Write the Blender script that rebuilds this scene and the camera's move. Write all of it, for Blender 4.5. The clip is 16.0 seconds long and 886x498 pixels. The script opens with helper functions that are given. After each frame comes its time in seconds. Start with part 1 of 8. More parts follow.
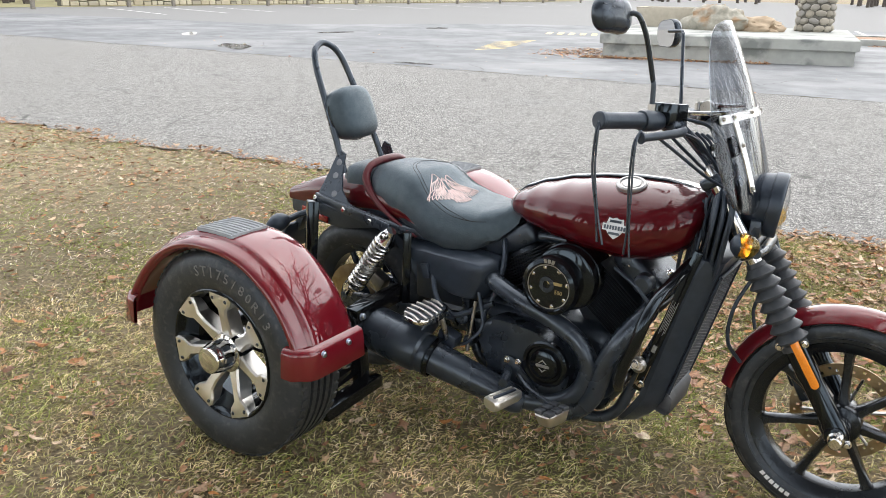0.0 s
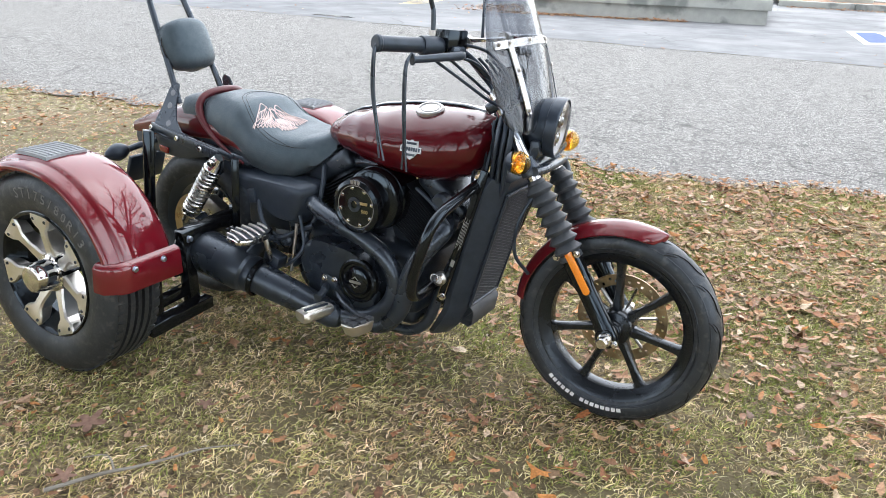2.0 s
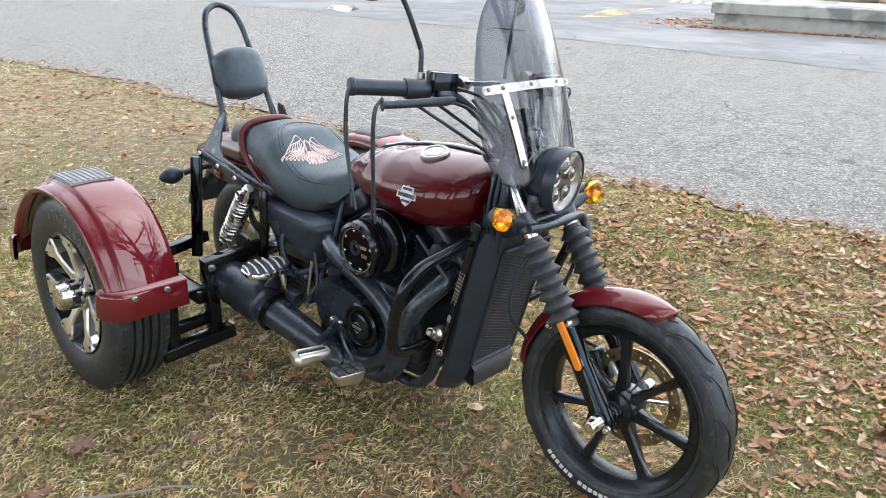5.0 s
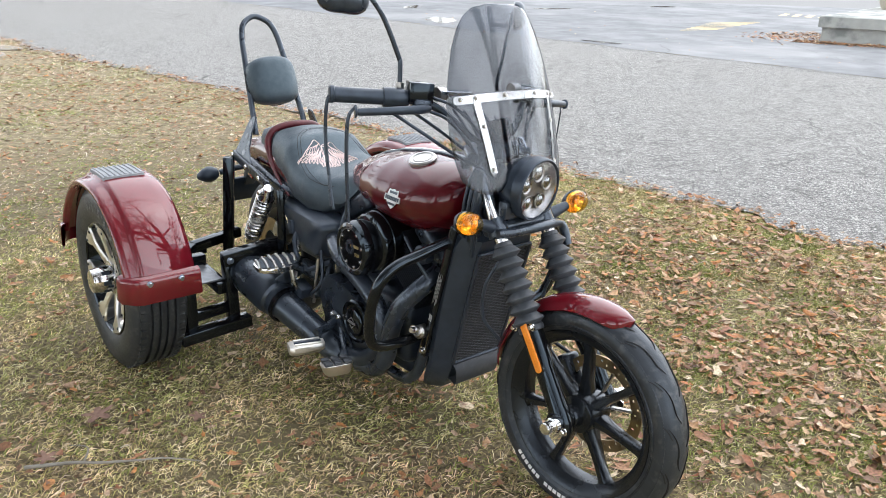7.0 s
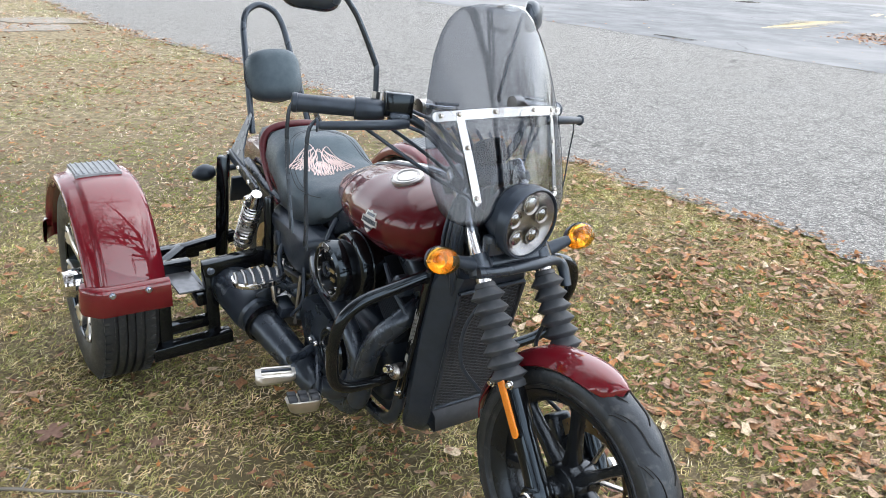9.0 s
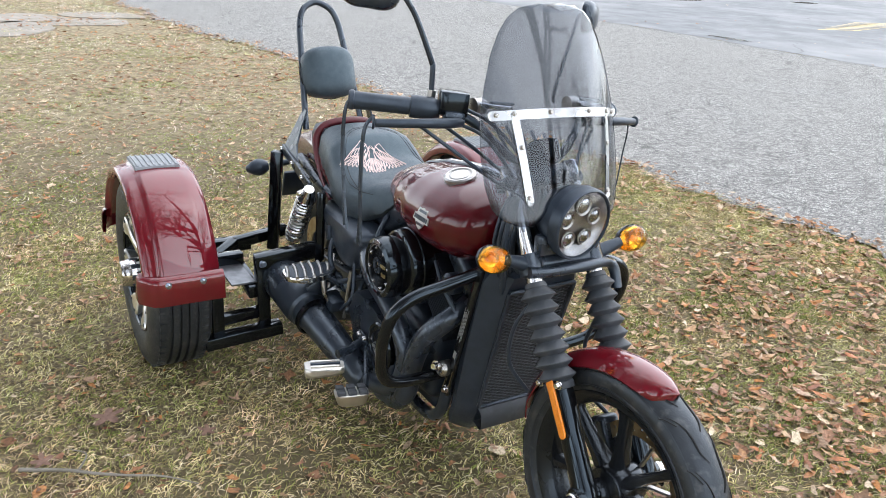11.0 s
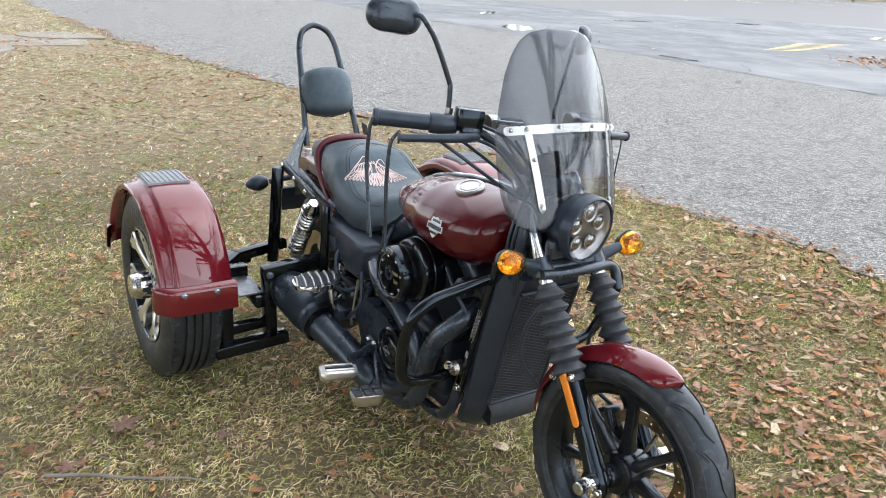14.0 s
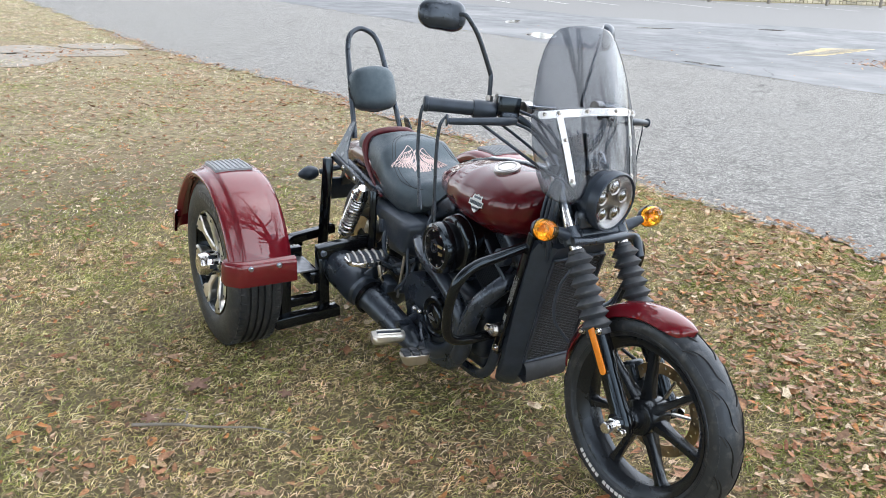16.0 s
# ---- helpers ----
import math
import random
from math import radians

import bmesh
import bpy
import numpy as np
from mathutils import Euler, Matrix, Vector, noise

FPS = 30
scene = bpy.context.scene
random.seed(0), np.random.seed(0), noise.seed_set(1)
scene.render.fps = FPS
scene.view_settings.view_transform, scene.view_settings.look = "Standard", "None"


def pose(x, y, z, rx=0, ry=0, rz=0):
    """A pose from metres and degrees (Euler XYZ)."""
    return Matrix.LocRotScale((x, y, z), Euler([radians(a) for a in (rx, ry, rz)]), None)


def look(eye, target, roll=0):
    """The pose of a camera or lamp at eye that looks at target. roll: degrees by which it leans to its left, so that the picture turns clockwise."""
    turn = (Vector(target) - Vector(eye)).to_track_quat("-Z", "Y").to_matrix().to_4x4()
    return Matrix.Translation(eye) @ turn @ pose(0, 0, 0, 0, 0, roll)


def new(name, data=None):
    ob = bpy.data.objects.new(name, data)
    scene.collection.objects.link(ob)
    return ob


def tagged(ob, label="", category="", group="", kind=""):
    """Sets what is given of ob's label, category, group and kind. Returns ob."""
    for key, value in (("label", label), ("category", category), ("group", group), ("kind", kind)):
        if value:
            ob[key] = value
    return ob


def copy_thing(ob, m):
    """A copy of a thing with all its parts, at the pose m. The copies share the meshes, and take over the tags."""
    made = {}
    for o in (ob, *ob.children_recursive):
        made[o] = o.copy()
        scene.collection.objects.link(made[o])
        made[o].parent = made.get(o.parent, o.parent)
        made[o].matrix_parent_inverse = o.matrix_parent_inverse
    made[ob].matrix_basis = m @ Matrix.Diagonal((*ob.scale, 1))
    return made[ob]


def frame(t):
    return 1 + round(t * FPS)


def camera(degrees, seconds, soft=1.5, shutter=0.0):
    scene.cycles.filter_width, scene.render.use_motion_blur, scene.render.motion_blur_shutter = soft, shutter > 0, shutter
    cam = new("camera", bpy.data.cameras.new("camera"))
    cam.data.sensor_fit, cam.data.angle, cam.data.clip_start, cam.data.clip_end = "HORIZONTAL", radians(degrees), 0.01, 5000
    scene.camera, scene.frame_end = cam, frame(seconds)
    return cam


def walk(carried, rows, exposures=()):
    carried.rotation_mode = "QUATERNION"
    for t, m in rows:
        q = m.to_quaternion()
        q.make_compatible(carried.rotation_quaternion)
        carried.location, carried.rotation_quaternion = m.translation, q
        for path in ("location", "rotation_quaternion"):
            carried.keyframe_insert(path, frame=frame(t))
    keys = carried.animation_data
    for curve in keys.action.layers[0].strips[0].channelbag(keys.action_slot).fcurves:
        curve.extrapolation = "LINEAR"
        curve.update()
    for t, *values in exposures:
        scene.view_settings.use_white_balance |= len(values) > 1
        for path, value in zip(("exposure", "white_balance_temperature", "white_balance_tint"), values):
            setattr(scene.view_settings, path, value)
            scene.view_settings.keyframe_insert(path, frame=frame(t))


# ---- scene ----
cam = camera(56.7, 16.0, 0.8)
# x runs along the trike towards its front wheel, y to its left; the origin is on the ground under the rear axle
METRES, EYE, START_X, START_Y, TURN = 3.03, 1.434, 1.849, -2.306, 34.0
ROWS = [
    (0.0, 0.0, 0.0, 0.0, 0.33, -17.81, -1.02),
    (0.5, -0.0007, -0.0488, -0.0131, -1.06, -17.91, -1.5),
    (1.0, 0.038, -0.0761, -0.0138, -4.51, -18.44, -1.48),
    (1.5, 0.0994, -0.0836, -0.0119, -4.95, -19.05, -1.8),
    (2.0, 0.1349, -0.0658, -0.0184, -3.47, -20.45, -2.08),
    (2.5, 0.1512, -0.0105, -0.0122, -2.35, -21.09, -2.17),
    (3.0, 0.1639, 0.0178, -0.0019, -1.19, -20.89, -2.25),
    (3.5, 0.1992, 0.0263, 0.0016, 2.88, -21.44, -1.32),
    (4.0, 0.247, 0.0324, 0.0055, 7.6, -21.47, -1.12),
    (6.5, 0.4013, -0.0179, 0.0099, 12.77, -18.77, -1.92),
    (7.0, 0.4366, 0.0044, 0.0153, 17.74, -19.71, -1.3),
    (7.5, 0.428, 0.0501, 0.0183, 19.62, -19.95, -1.49),
    (8.0, 0.4229, 0.0776, 0.0225, 19.35, -19.9, -2.07),
    (8.5, 0.4457, 0.1027, 0.0234, 19.53, -20.27, -2.9),
    (9.0, 0.4701, 0.1322, 0.022, 23.18, -20.86, -2.84),
    (9.5, 0.479, 0.1464, 0.0205, 25.21, -21.21, -2.95),
    (10.0, 0.4701, 0.1385, 0.0221, 26.01, -21.43, -3.05),
    (12.5, 0.4586, 0.1068, 0.024, 26.69, -20.73, -3.12),
    (13.0, 0.4439, 0.0886, 0.0262, 26.19, -20.22, -3.11),
    (13.5, 0.4265, 0.0748, 0.0262, 23.83, -19.54, -3.44),
    (14.0, 0.4383, 0.0571, 0.0278, 23.18, -19.67, -3.43),
    (14.5, 0.4687, 0.0395, 0.0275, 23.61, -19.88, -3.35),
    (15.0, 0.4862, 0.0229, 0.0299, 24.52, -20.06, -3.08),
    (15.5, 0.4783, -0.0075, 0.0306, 24.91, -19.36, -2.88),
    (16.0, 0.4634, -0.0454, 0.0239, 24.71, -19.09, -2.76),
]
walk(cam, [(t, pose(START_X, START_Y, EYE, 0, 0, TURN) @ pose(METRES * x, METRES * y, METRES * z, 90 + pitch, roll, yaw)) for t, x, y, z, yaw, pitch, roll in ROWS],
     exposures=[(t, e, k, 10) for t, e, k in ((0, 1.78, 6700), (1, 1.86, 6560), (2, 2.0, 6330), (2.6, 2.08, 6300), (4, 1.97, 6360), (6.5, 1.83, 6420), (7.5, 1.93, 6330), (8.2, 1.81, 6400), (10, 1.88, 6240), (12.5, 1.79, 6280), (14, 1.77, 6300), (16, 1.79, 6280))])

# ---- light ----
world = bpy.data.worlds.new("overcast_sky")
scene.world = world
world.use_nodes = True
wn, wl = world.node_tree.nodes, world.node_tree.links
sky = wn.new("ShaderNodeTexSky")
sky.sky_type = "NISHITA"
sky.sun_disc = False
sky.sun_elevation, sky.sun_rotation = radians(62), radians(14)
sky.air_density, sky.dust_density = 1.0, 0.6
grey = wn.new("ShaderNodeHueSaturation")
grey.inputs["Saturation"].default_value = 0.2
back = wn["Background"]
back.inputs["Strength"].default_value = 0.15
wl.new(sky.outputs[0], grey.inputs["Color"])
wl.new(grey.outputs[0], back.inputs["Color"])
sun_data = bpy.data.lights.new("sun", "SUN")
sun_data.energy, sun_data.angle, sun_data.color = 0.7, radians(120), (1.0, 0.97, 0.93)
sun = new("sun", sun_data)
sun.matrix_world = look((1.5, 6, 12), (0, 0, 0))

# ---- materials ----
def mat(name, colours, rough=0.5, metal=0.0, scale=20.0, detail=4.0, bump=0.0, bump_scale=80.0, coat=0.0, island=False,
        rough_var=0.0, spec=0.5, coat_ior=1.5, stain=None, stain_scale=3.0, stain_at=(0.5, 0.65), random_object=False, tint=(1, 1, 1)):
    """A surface whose colour wanders between the given colours by noise, or by piece."""
    m = bpy.data.materials.new(name)
    m.use_nodes = True
    n, l = m.node_tree.nodes, m.node_tree.links
    b = n["Principled BSDF"]
    b.inputs["Metallic"].default_value = metal
    b.inputs["Roughness"].default_value = rough
    b.inputs["Specular IOR Level"].default_value = spec
    b.inputs["Specular Tint"].default_value = (*tint, 1)
    b.inputs["Coat Weight"].default_value = coat
    b.inputs["Coat Roughness"].default_value = 0.03
    b.inputs["Coat IOR"].default_value = coat_ior
    co = n.new("ShaderNodeTexCoord")
    ramp = n.new("ShaderNodeValToRGB")
    cs = colours if len(colours) > 1 else colours * 2
    while len(ramp.color_ramp.elements) < len(cs):
        ramp.color_ramp.elements.new(0.5)
    lo, hi = (0.0, 1.0) if island or random_object else (0.3, 0.7)
    for i, c in enumerate(cs):
        ramp.color_ramp.elements[i].position = lo + (hi - lo) * i / (len(cs) - 1)
        ramp.color_ramp.elements[i].color = (*c, 1)
    noise_a = n.new("ShaderNodeTexNoise")
    noise_a.inputs["Scale"].default_value = scale
    noise_a.inputs["Detail"].default_value = detail
    l.new(co.outputs["Object"], noise_a.inputs["Vector"])
    if island:
        g = n.new("ShaderNodeNewGeometry")
        l.new(g.outputs["Random Per Island"], ramp.inputs[0])
    elif random_object:
        g = n.new("ShaderNodeObjectInfo")
        l.new(g.outputs["Random"], ramp.inputs[0])
    else:
        l.new(noise_a.outputs["Fac"], ramp.inputs[0])
    colour = ramp.outputs[0]
    if stain:
        noise_s = n.new("ShaderNodeTexNoise")
        noise_s.inputs["Scale"].default_value = stain_scale
        noise_s.inputs["Detail"].default_value = 6
        l.new(co.outputs["Object"], noise_s.inputs["Vector"])
        mr = n.new("ShaderNodeMapRange")
        mr.inputs["From Min"].default_value, mr.inputs["From Max"].default_value = stain_at
        l.new(noise_s.outputs["Fac"], mr.inputs["Value"])
        mix = n.new("ShaderNodeMix")
        mix.data_type = "RGBA"
        l.new(mr.outputs[0], mix.inputs["Factor"])
        l.new(colour, mix.inputs["A"])
        mix.inputs["B"].default_value = (*stain, 1)
        colour = mix.outputs["Result"]
    l.new(colour, b.inputs["Base Color"])
    if rough_var:
        mr = n.new("ShaderNodeMapRange")
        mr.inputs["From Min"].default_value, mr.inputs["From Max"].default_value = 0.3, 0.7
        mr.inputs["To Min"].default_value, mr.inputs["To Max"].default_value = max(0, rough - rough_var), rough + rough_var
        noise_r = n.new("ShaderNodeTexNoise")
        noise_r.inputs["Scale"].default_value = scale * 0.35
        noise_r.inputs["Detail"].default_value = 6
        l.new(co.outputs["Object"], noise_r.inputs["Vector"])
        l.new(noise_r.outputs["Fac"], mr.inputs["Value"])
        l.new(mr.outputs[0], b.inputs["Roughness"])
    if bump:
        noise_b = n.new("ShaderNodeTexNoise")
        noise_b.inputs["Scale"].default_value = bump_scale
        noise_b.inputs["Detail"].default_value = 3
        l.new(co.outputs["Object"], noise_b.inputs["Vector"])
        bp = n.new("ShaderNodeBump")
        bp.inputs["Strength"].default_value = bump
        bp.inputs["Distance"].default_value = 0.004
        l.new(noise_b.outputs["Fac"], bp.inputs["Height"])
        l.new(bp.outputs[0], b.inputs["Normal"])
    return m


def speckle(m, scale, dark, light):
    """Multiplies a material's colour by a fine noise, so that no piece is one flat tone."""
    n, l = m.node_tree.nodes, m.node_tree.links
    b = n["Principled BSDF"]
    old = b.inputs["Base Color"].links[0].from_socket
    co, ns, mr, mix = n.new("ShaderNodeTexCoord"), n.new("ShaderNodeTexNoise"), n.new("ShaderNodeMapRange"), n.new("ShaderNodeMix")
    ns.inputs["Scale"].default_value, ns.inputs["Detail"].default_value = scale, 4
    l.new(co.outputs["Object"], ns.inputs["Vector"])
    mr.inputs["From Min"].default_value, mr.inputs["From Max"].default_value = 0.32, 0.68
    mr.inputs["To Min"].default_value, mr.inputs["To Max"].default_value = dark, light
    l.new(ns.outputs["Fac"], mr.inputs["Value"])
    mix.data_type, mix.blend_type = "RGBA", "MULTIPLY"
    mix.inputs["Factor"].default_value = 1.0
    l.new(old, mix.inputs["A"])
    l.new(mr.outputs[0], mix.inputs["B"])
    l.new(mix.outputs["Result"], b.inputs["Base Color"])


def sheer(name, tint, gloss_rough=0.02, ior=1.5):
    """Thin clear or smoked plastic: tinted see-through with a mirror gloss by Fresnel."""
    m = bpy.data.materials.new(name)
    m.use_nodes = True
    n, l = m.node_tree.nodes, m.node_tree.links
    n.remove(n["Principled BSDF"])
    t, g, mx, f = n.new("ShaderNodeBsdfTransparent"), n.new("ShaderNodeBsdfGlossy"), n.new("ShaderNodeMixShader"), n.new("ShaderNodeLayerWeight")
    t.inputs[0].default_value = (*tint, 1)
    g.inputs["Roughness"].default_value = gloss_rough
    f.inputs[0].default_value = 0.5
    # Schlick's rule on the facing ratio, the same from both sides of the sheet
    p5, sc, ad = n.new("ShaderNodeMath"), n.new("ShaderNodeMath"), n.new("ShaderNodeMath")
    p5.operation, sc.operation, ad.operation = "POWER", "MULTIPLY", "ADD"
    p5.inputs[1].default_value, sc.inputs[1].default_value, ad.inputs[1].default_value = 5.0, 0.96, ((ior - 1) / (ior + 1)) ** 2
    l.new(f.outputs["Facing"], p5.inputs[0])
    l.new(p5.outputs[0], sc.inputs[0])
    l.new(sc.outputs[0], ad.inputs[0])
    l.new(ad.outputs[0], mx.inputs[0])
    l.new(t.outputs[0], mx.inputs[1])
    l.new(g.outputs[0], mx.inputs[2])
    l.new(mx.outputs[0], n["Material Output"].inputs[0])
    return m


COOL = (0.74, 0.86, 1.0)
PAINT = mat("dark_red_paint", [(0.066, 0.0016, 0.0045), (0.086, 0.0024, 0.0062)], 0.4, 0.05, 1400, coat=1.0, spec=0.05, coat_ior=1.48)
FENDER_PAINT = mat("cherry_red_paint", [(0.125, 0.0038, 0.0095), (0.152, 0.005, 0.0125)], 0.44, 0.15, 1400, coat=1.0, spec=0.05, coat_ior=1.72)
GLOSS = mat("gloss_black", [(0.004, 0.004, 0.005), (0.007, 0.007, 0.008)], 0.1, 0.0, 30, rough_var=0.05, spec=0.55, tint=(0.66, 0.84, 1.0))
SATIN = mat("satin_black", [(0.0152, 0.0198, 0.0281), (0.0265, 0.0336, 0.045)], 0.28, 0.0, 25, rough_var=0.08, spec=0.85, bump=0.04, bump_scale=400, tint=COOL)
MATTE = mat("matte_black_plastic", [(0.0169, 0.023, 0.0344), (0.0298, 0.0387, 0.0543)], 0.38, 0.0, 30, rough_var=0.1, spec=0.65, bump=0.1, bump_scale=700, tint=COOL)
CAST = mat("black_engine_casting", [(0.0127, 0.0176, 0.0263), (0.0237, 0.0304, 0.042)], 0.32, 0.0, 40, rough_var=0.1, spec=0.8, bump=0.15, bump_scale=500, tint=COOL)
WHEEL = mat("gloss_black_wheel", [(0.007, 0.008, 0.0098), (0.012, 0.0132, 0.0152)], 0.24, 0.0, 20, rough_var=0.08, spec=0.5, tint=COOL)
RUBBER = mat("tyre_rubber", [(0.016, 0.0173, 0.0195), (0.028, 0.0298, 0.0326)], 0.42, 0.0, 18, rough_var=0.1, spec=0.6, bump=0.2, bump_scale=300, tint=COOL, stain=(0.07, 0.069, 0.066), stain_scale=48, stain_at=(0.53, 0.74))
GAITER = mat("ribbed_rubber", [(0.034, 0.04, 0.049), (0.052, 0.059, 0.07)], 0.55, 0.0, 30, rough_var=0.1, stain=(0.085, 0.088, 0.092), stain_scale=30, stain_at=(0.55, 0.8))
LEATHER = mat("black_vinyl", [(0.0369, 0.0465, 0.0568), (0.0554, 0.0666, 0.0793)], 0.42, 0.0, 40, rough_var=0.07, spec=0.7, bump=0.3, bump_scale=420, tint=(0.6, 0.85, 1.0))
CHROME = mat("chrome", [(0.66, 0.66, 0.66), (0.76, 0.76, 0.76)], 0.1, 1.0, 30, rough_var=0.05)
ALLOY = mat("polished_alloy", [(0.7, 0.68, 0.64), (0.82, 0.8, 0.77)], 0.36, 1.0, 25, rough_var=0.08)
STEEL = mat("brushed_steel", [(0.38, 0.36, 0.34), (0.5, 0.49, 0.47)], 0.32, 1.0, 60, rough_var=0.1)
CAP = mat("satin_chrome", [(0.42, 0.41, 0.4), (0.52, 0.51, 0.5)], 0.38, 1.0, 60, rough_var=0.06)
RUSTY = mat("bronze_disc", [(0.3, 0.22, 0.13), (0.42, 0.34, 0.22)], 0.36, 1.0, 40, rough_var=0.1)
ZINC = mat("zinc_bolt", [(0.4, 0.45, 0.55), (0.55, 0.6, 0.68)], 0.3, 1.0, 90)
AMBER = mat("amber_lens", [(0.9, 0.4, 0.04), (0.95, 0.5, 0.06)], 0.12, 0.0, 160, coat=0.8, bump=0.3, bump_scale=260)
ORANGE = mat("amber_reflector", [(1.0, 0.72, 0.35), (1.0, 0.8, 0.45)], 0.2, 0.9, 60)
REFLECTOR = mat("orange_reflector", [(0.85, 0.24, 0.02), (0.95, 0.32, 0.03)], 0.2, 0.0, 300, coat=0.6)
REDLENS = mat("red_lens", [(0.25, 0.01, 0.01), (0.32, 0.015, 0.015)], 0.15, 0.0, 120, coat=0.6)
GREYPAD = mat("grey_step_rubber", [(0.24, 0.26, 0.28), (0.32, 0.34, 0.36)], 0.6, 0.0, 30, bump=0.15, bump_scale=300)
WHITE = mat("white_paint_mark", [(0.7, 0.7, 0.7), (0.8, 0.8, 0.8)], 0.6, 0.0, 60)
SILVER = mat("silver_badge", [(0.36, 0.36, 0.36), (0.46, 0.46, 0.46)], 0.3, 0.8, 60)
THREAD = mat("pale_pink_thread", [(0.74, 0.56, 0.54), (0.8, 0.68, 0.66)], 0.8, 0.0, 200)
STITCH = mat("dark_stitching", [(0.01, 0.01, 0.011), (0.018, 0.018, 0.019)], 0.8, 0.0, 200)
PIPING = mat("dark_red_vinyl", [(0.07, 0.006, 0.011), (0.1, 0.01, 0.016)], 0.36, 0.0, 60, bump=0.15, bump_scale=500)
SMOKED = sheer("smoked_acrylic", (0.55, 0.575, 0.61), 0.03, 1.58)
AMBERLENS = sheer("amber_lens_shell", (1.0, 0.77, 0.27), 0.04, 1.55)
CLEAR = sheer("clear_lens", (0.92, 0.93, 0.94), 0.02, 1.75)
MIRROR = mat("mirror_glass", [(0.8, 0.8, 0.8)], 0.02, 1.0)
STRIP = mat("polished_strip", [(0.46, 0.47, 0.48), (0.56, 0.57, 0.58)], 0.24, 1.0, 25, rough_var=0.08)
FIN = mat("dark_fin_casting", [(0.006, 0.007, 0.009), (0.01, 0.011, 0.0135)], 0.45, 0.0, 40, rough_var=0.1, spec=0.4, tint=COOL)
DULL = mat("greyed_steel_plate", [(0.16, 0.17, 0.19), (0.24, 0.25, 0.27)], 0.4, 0.7, 40, rough_var=0.1)
SPRING = mat("chromed_spring", [(0.6, 0.6, 0.59), (0.7, 0.7, 0.69)], 0.27, 1.0, 30, rough_var=0.06)
GOLD = mat("gold_print", [(0.45, 0.36, 0.16), (0.5, 0.4, 0.2)], 0.4, 0.6, 60)


# ---- mesh tools ----
def part(name, bm, material, parent=None, label="", tf=None, angle=35):
    """Links a bmesh as one mesh object under a thing or under a part."""
    if tf is not None:
        bm.transform(tf)
    bmesh.ops.recalc_face_normals(bm, faces=bm.faces)
    me = bpy.data.meshes.new(name)
    bm.to_mesh(me)
    bm.free()
    me.materials.append(material)
    me.polygons.foreach_set("use_smooth", [True] * len(me.polygons))
    me.set_sharp_from_angle(angle=radians(angle))
    ob = new(name, me)
    ob.parent = parent
    if label:
        tagged(ob, label)
    return ob


def thing(name, label, category, group="", at=(0, 0, 0), kind=""):
    return tagged(new(name), label, category, group, kind) if at == (0, 0, 0) else _at(tagged(new(name), label, category, group, kind), at)


def _at(ob, p):
    ob.location = p
    return ob


def basis(d):
    d = Vector(d).normalized()
    a = Vector((0, 0, 1)) if abs(d.z) < 0.9 else Vector((1, 0, 0))
    u = d.cross(a).normalized()
    return d, u, d.cross(u)


def smooth_path(pts, n=8):
    """Catmull-Rom through the points."""
    p = [Vector(q) for q in pts]
    p = [p[0] * 2 - p[1]] + p + [p[-1] * 2 - p[-2]]
    out = []
    for i in range(1, len(p) - 2):
        for k in range(n):
            t = k / n
            a, b, c, d = p[i - 1], p[i], p[i + 1], p[i + 2]
            out.append(0.5 * ((2 * b) + (c - a) * t + (2 * a - 5 * b + 4 * c - d) * t * t + (3 * b - a - 3 * c + d) * t ** 3))
    return out + [p[-2]]


def sweep(bm, pts, r, seg=10, smooth=0, squash=1.0, cap=True):
    """A tube along points; r is one radius or a function of 0..1."""
    pts = smooth_path(pts, smooth) if smooth else [Vector(q) for q in pts]
    rings, up = [], None
    for i, q in enumerate(pts):
        d = (pts[min(i + 1, len(pts) - 1)] - pts[max(i - 1, 0)]).normalized()
        if up is None:
            _, up, _ = basis(d)
        up = (up - d * up.dot(d)).normalized()
        side = d.cross(up)
        rr = r(i / (len(pts) - 1)) if callable(r) else r
        rings.append([bm.verts.new(q + up * (rr * math.cos(a)) + side * (rr * squash * math.sin(a))) for a in (2 * math.pi * k / seg for k in range(seg))])
    for a, b in zip(rings, rings[1:]):
        for k in range(seg):
            bm.faces.new((a[k], a[(k + 1) % seg], b[(k + 1) % seg], b[k]))
    if cap:
        bm.faces.new(rings[0])
        bm.faces.new(rings[-1])
    return bm


def tube(pts, r, seg=10, smooth=0, squash=1.0):
    return sweep(bmesh.new(), pts, r, seg, smooth, squash)


def lathe(profile, origin, axis, seg=32, bm=None, close=False):
    """Turns (radius, along) pairs round an axis."""
    bm = bm or bmesh.new()
    o = Vector(origin)
    d, u, v = basis(axis)
    rings = []
    for r, h in profile:
        if r < 1e-5:
            rings.append([bm.verts.new(o + d * h)])
        else:
            rings.append([bm.verts.new(o + d * h + u * (r * math.cos(a)) + v * (r * math.sin(a))) for a in (2 * math.pi * k / seg for k in range(seg))])
    pairs = list(zip(rings, rings[1:])) + ([(rings[-1], rings[0])] if close else [])
    for a, b in pairs:
        for k in range(seg):
            j = (k + 1) % seg
            if len(a) == 1 and len(b) == 1:
                continue
            if len(a) == 1:
                bm.faces.new((a[0], b[k], b[j]))
            elif len(b) == 1:
                bm.faces.new((a[k], a[j], b[0]))
            else:
                bm.faces.new((a[k], a[j], b[j], b[k]))
    return bm


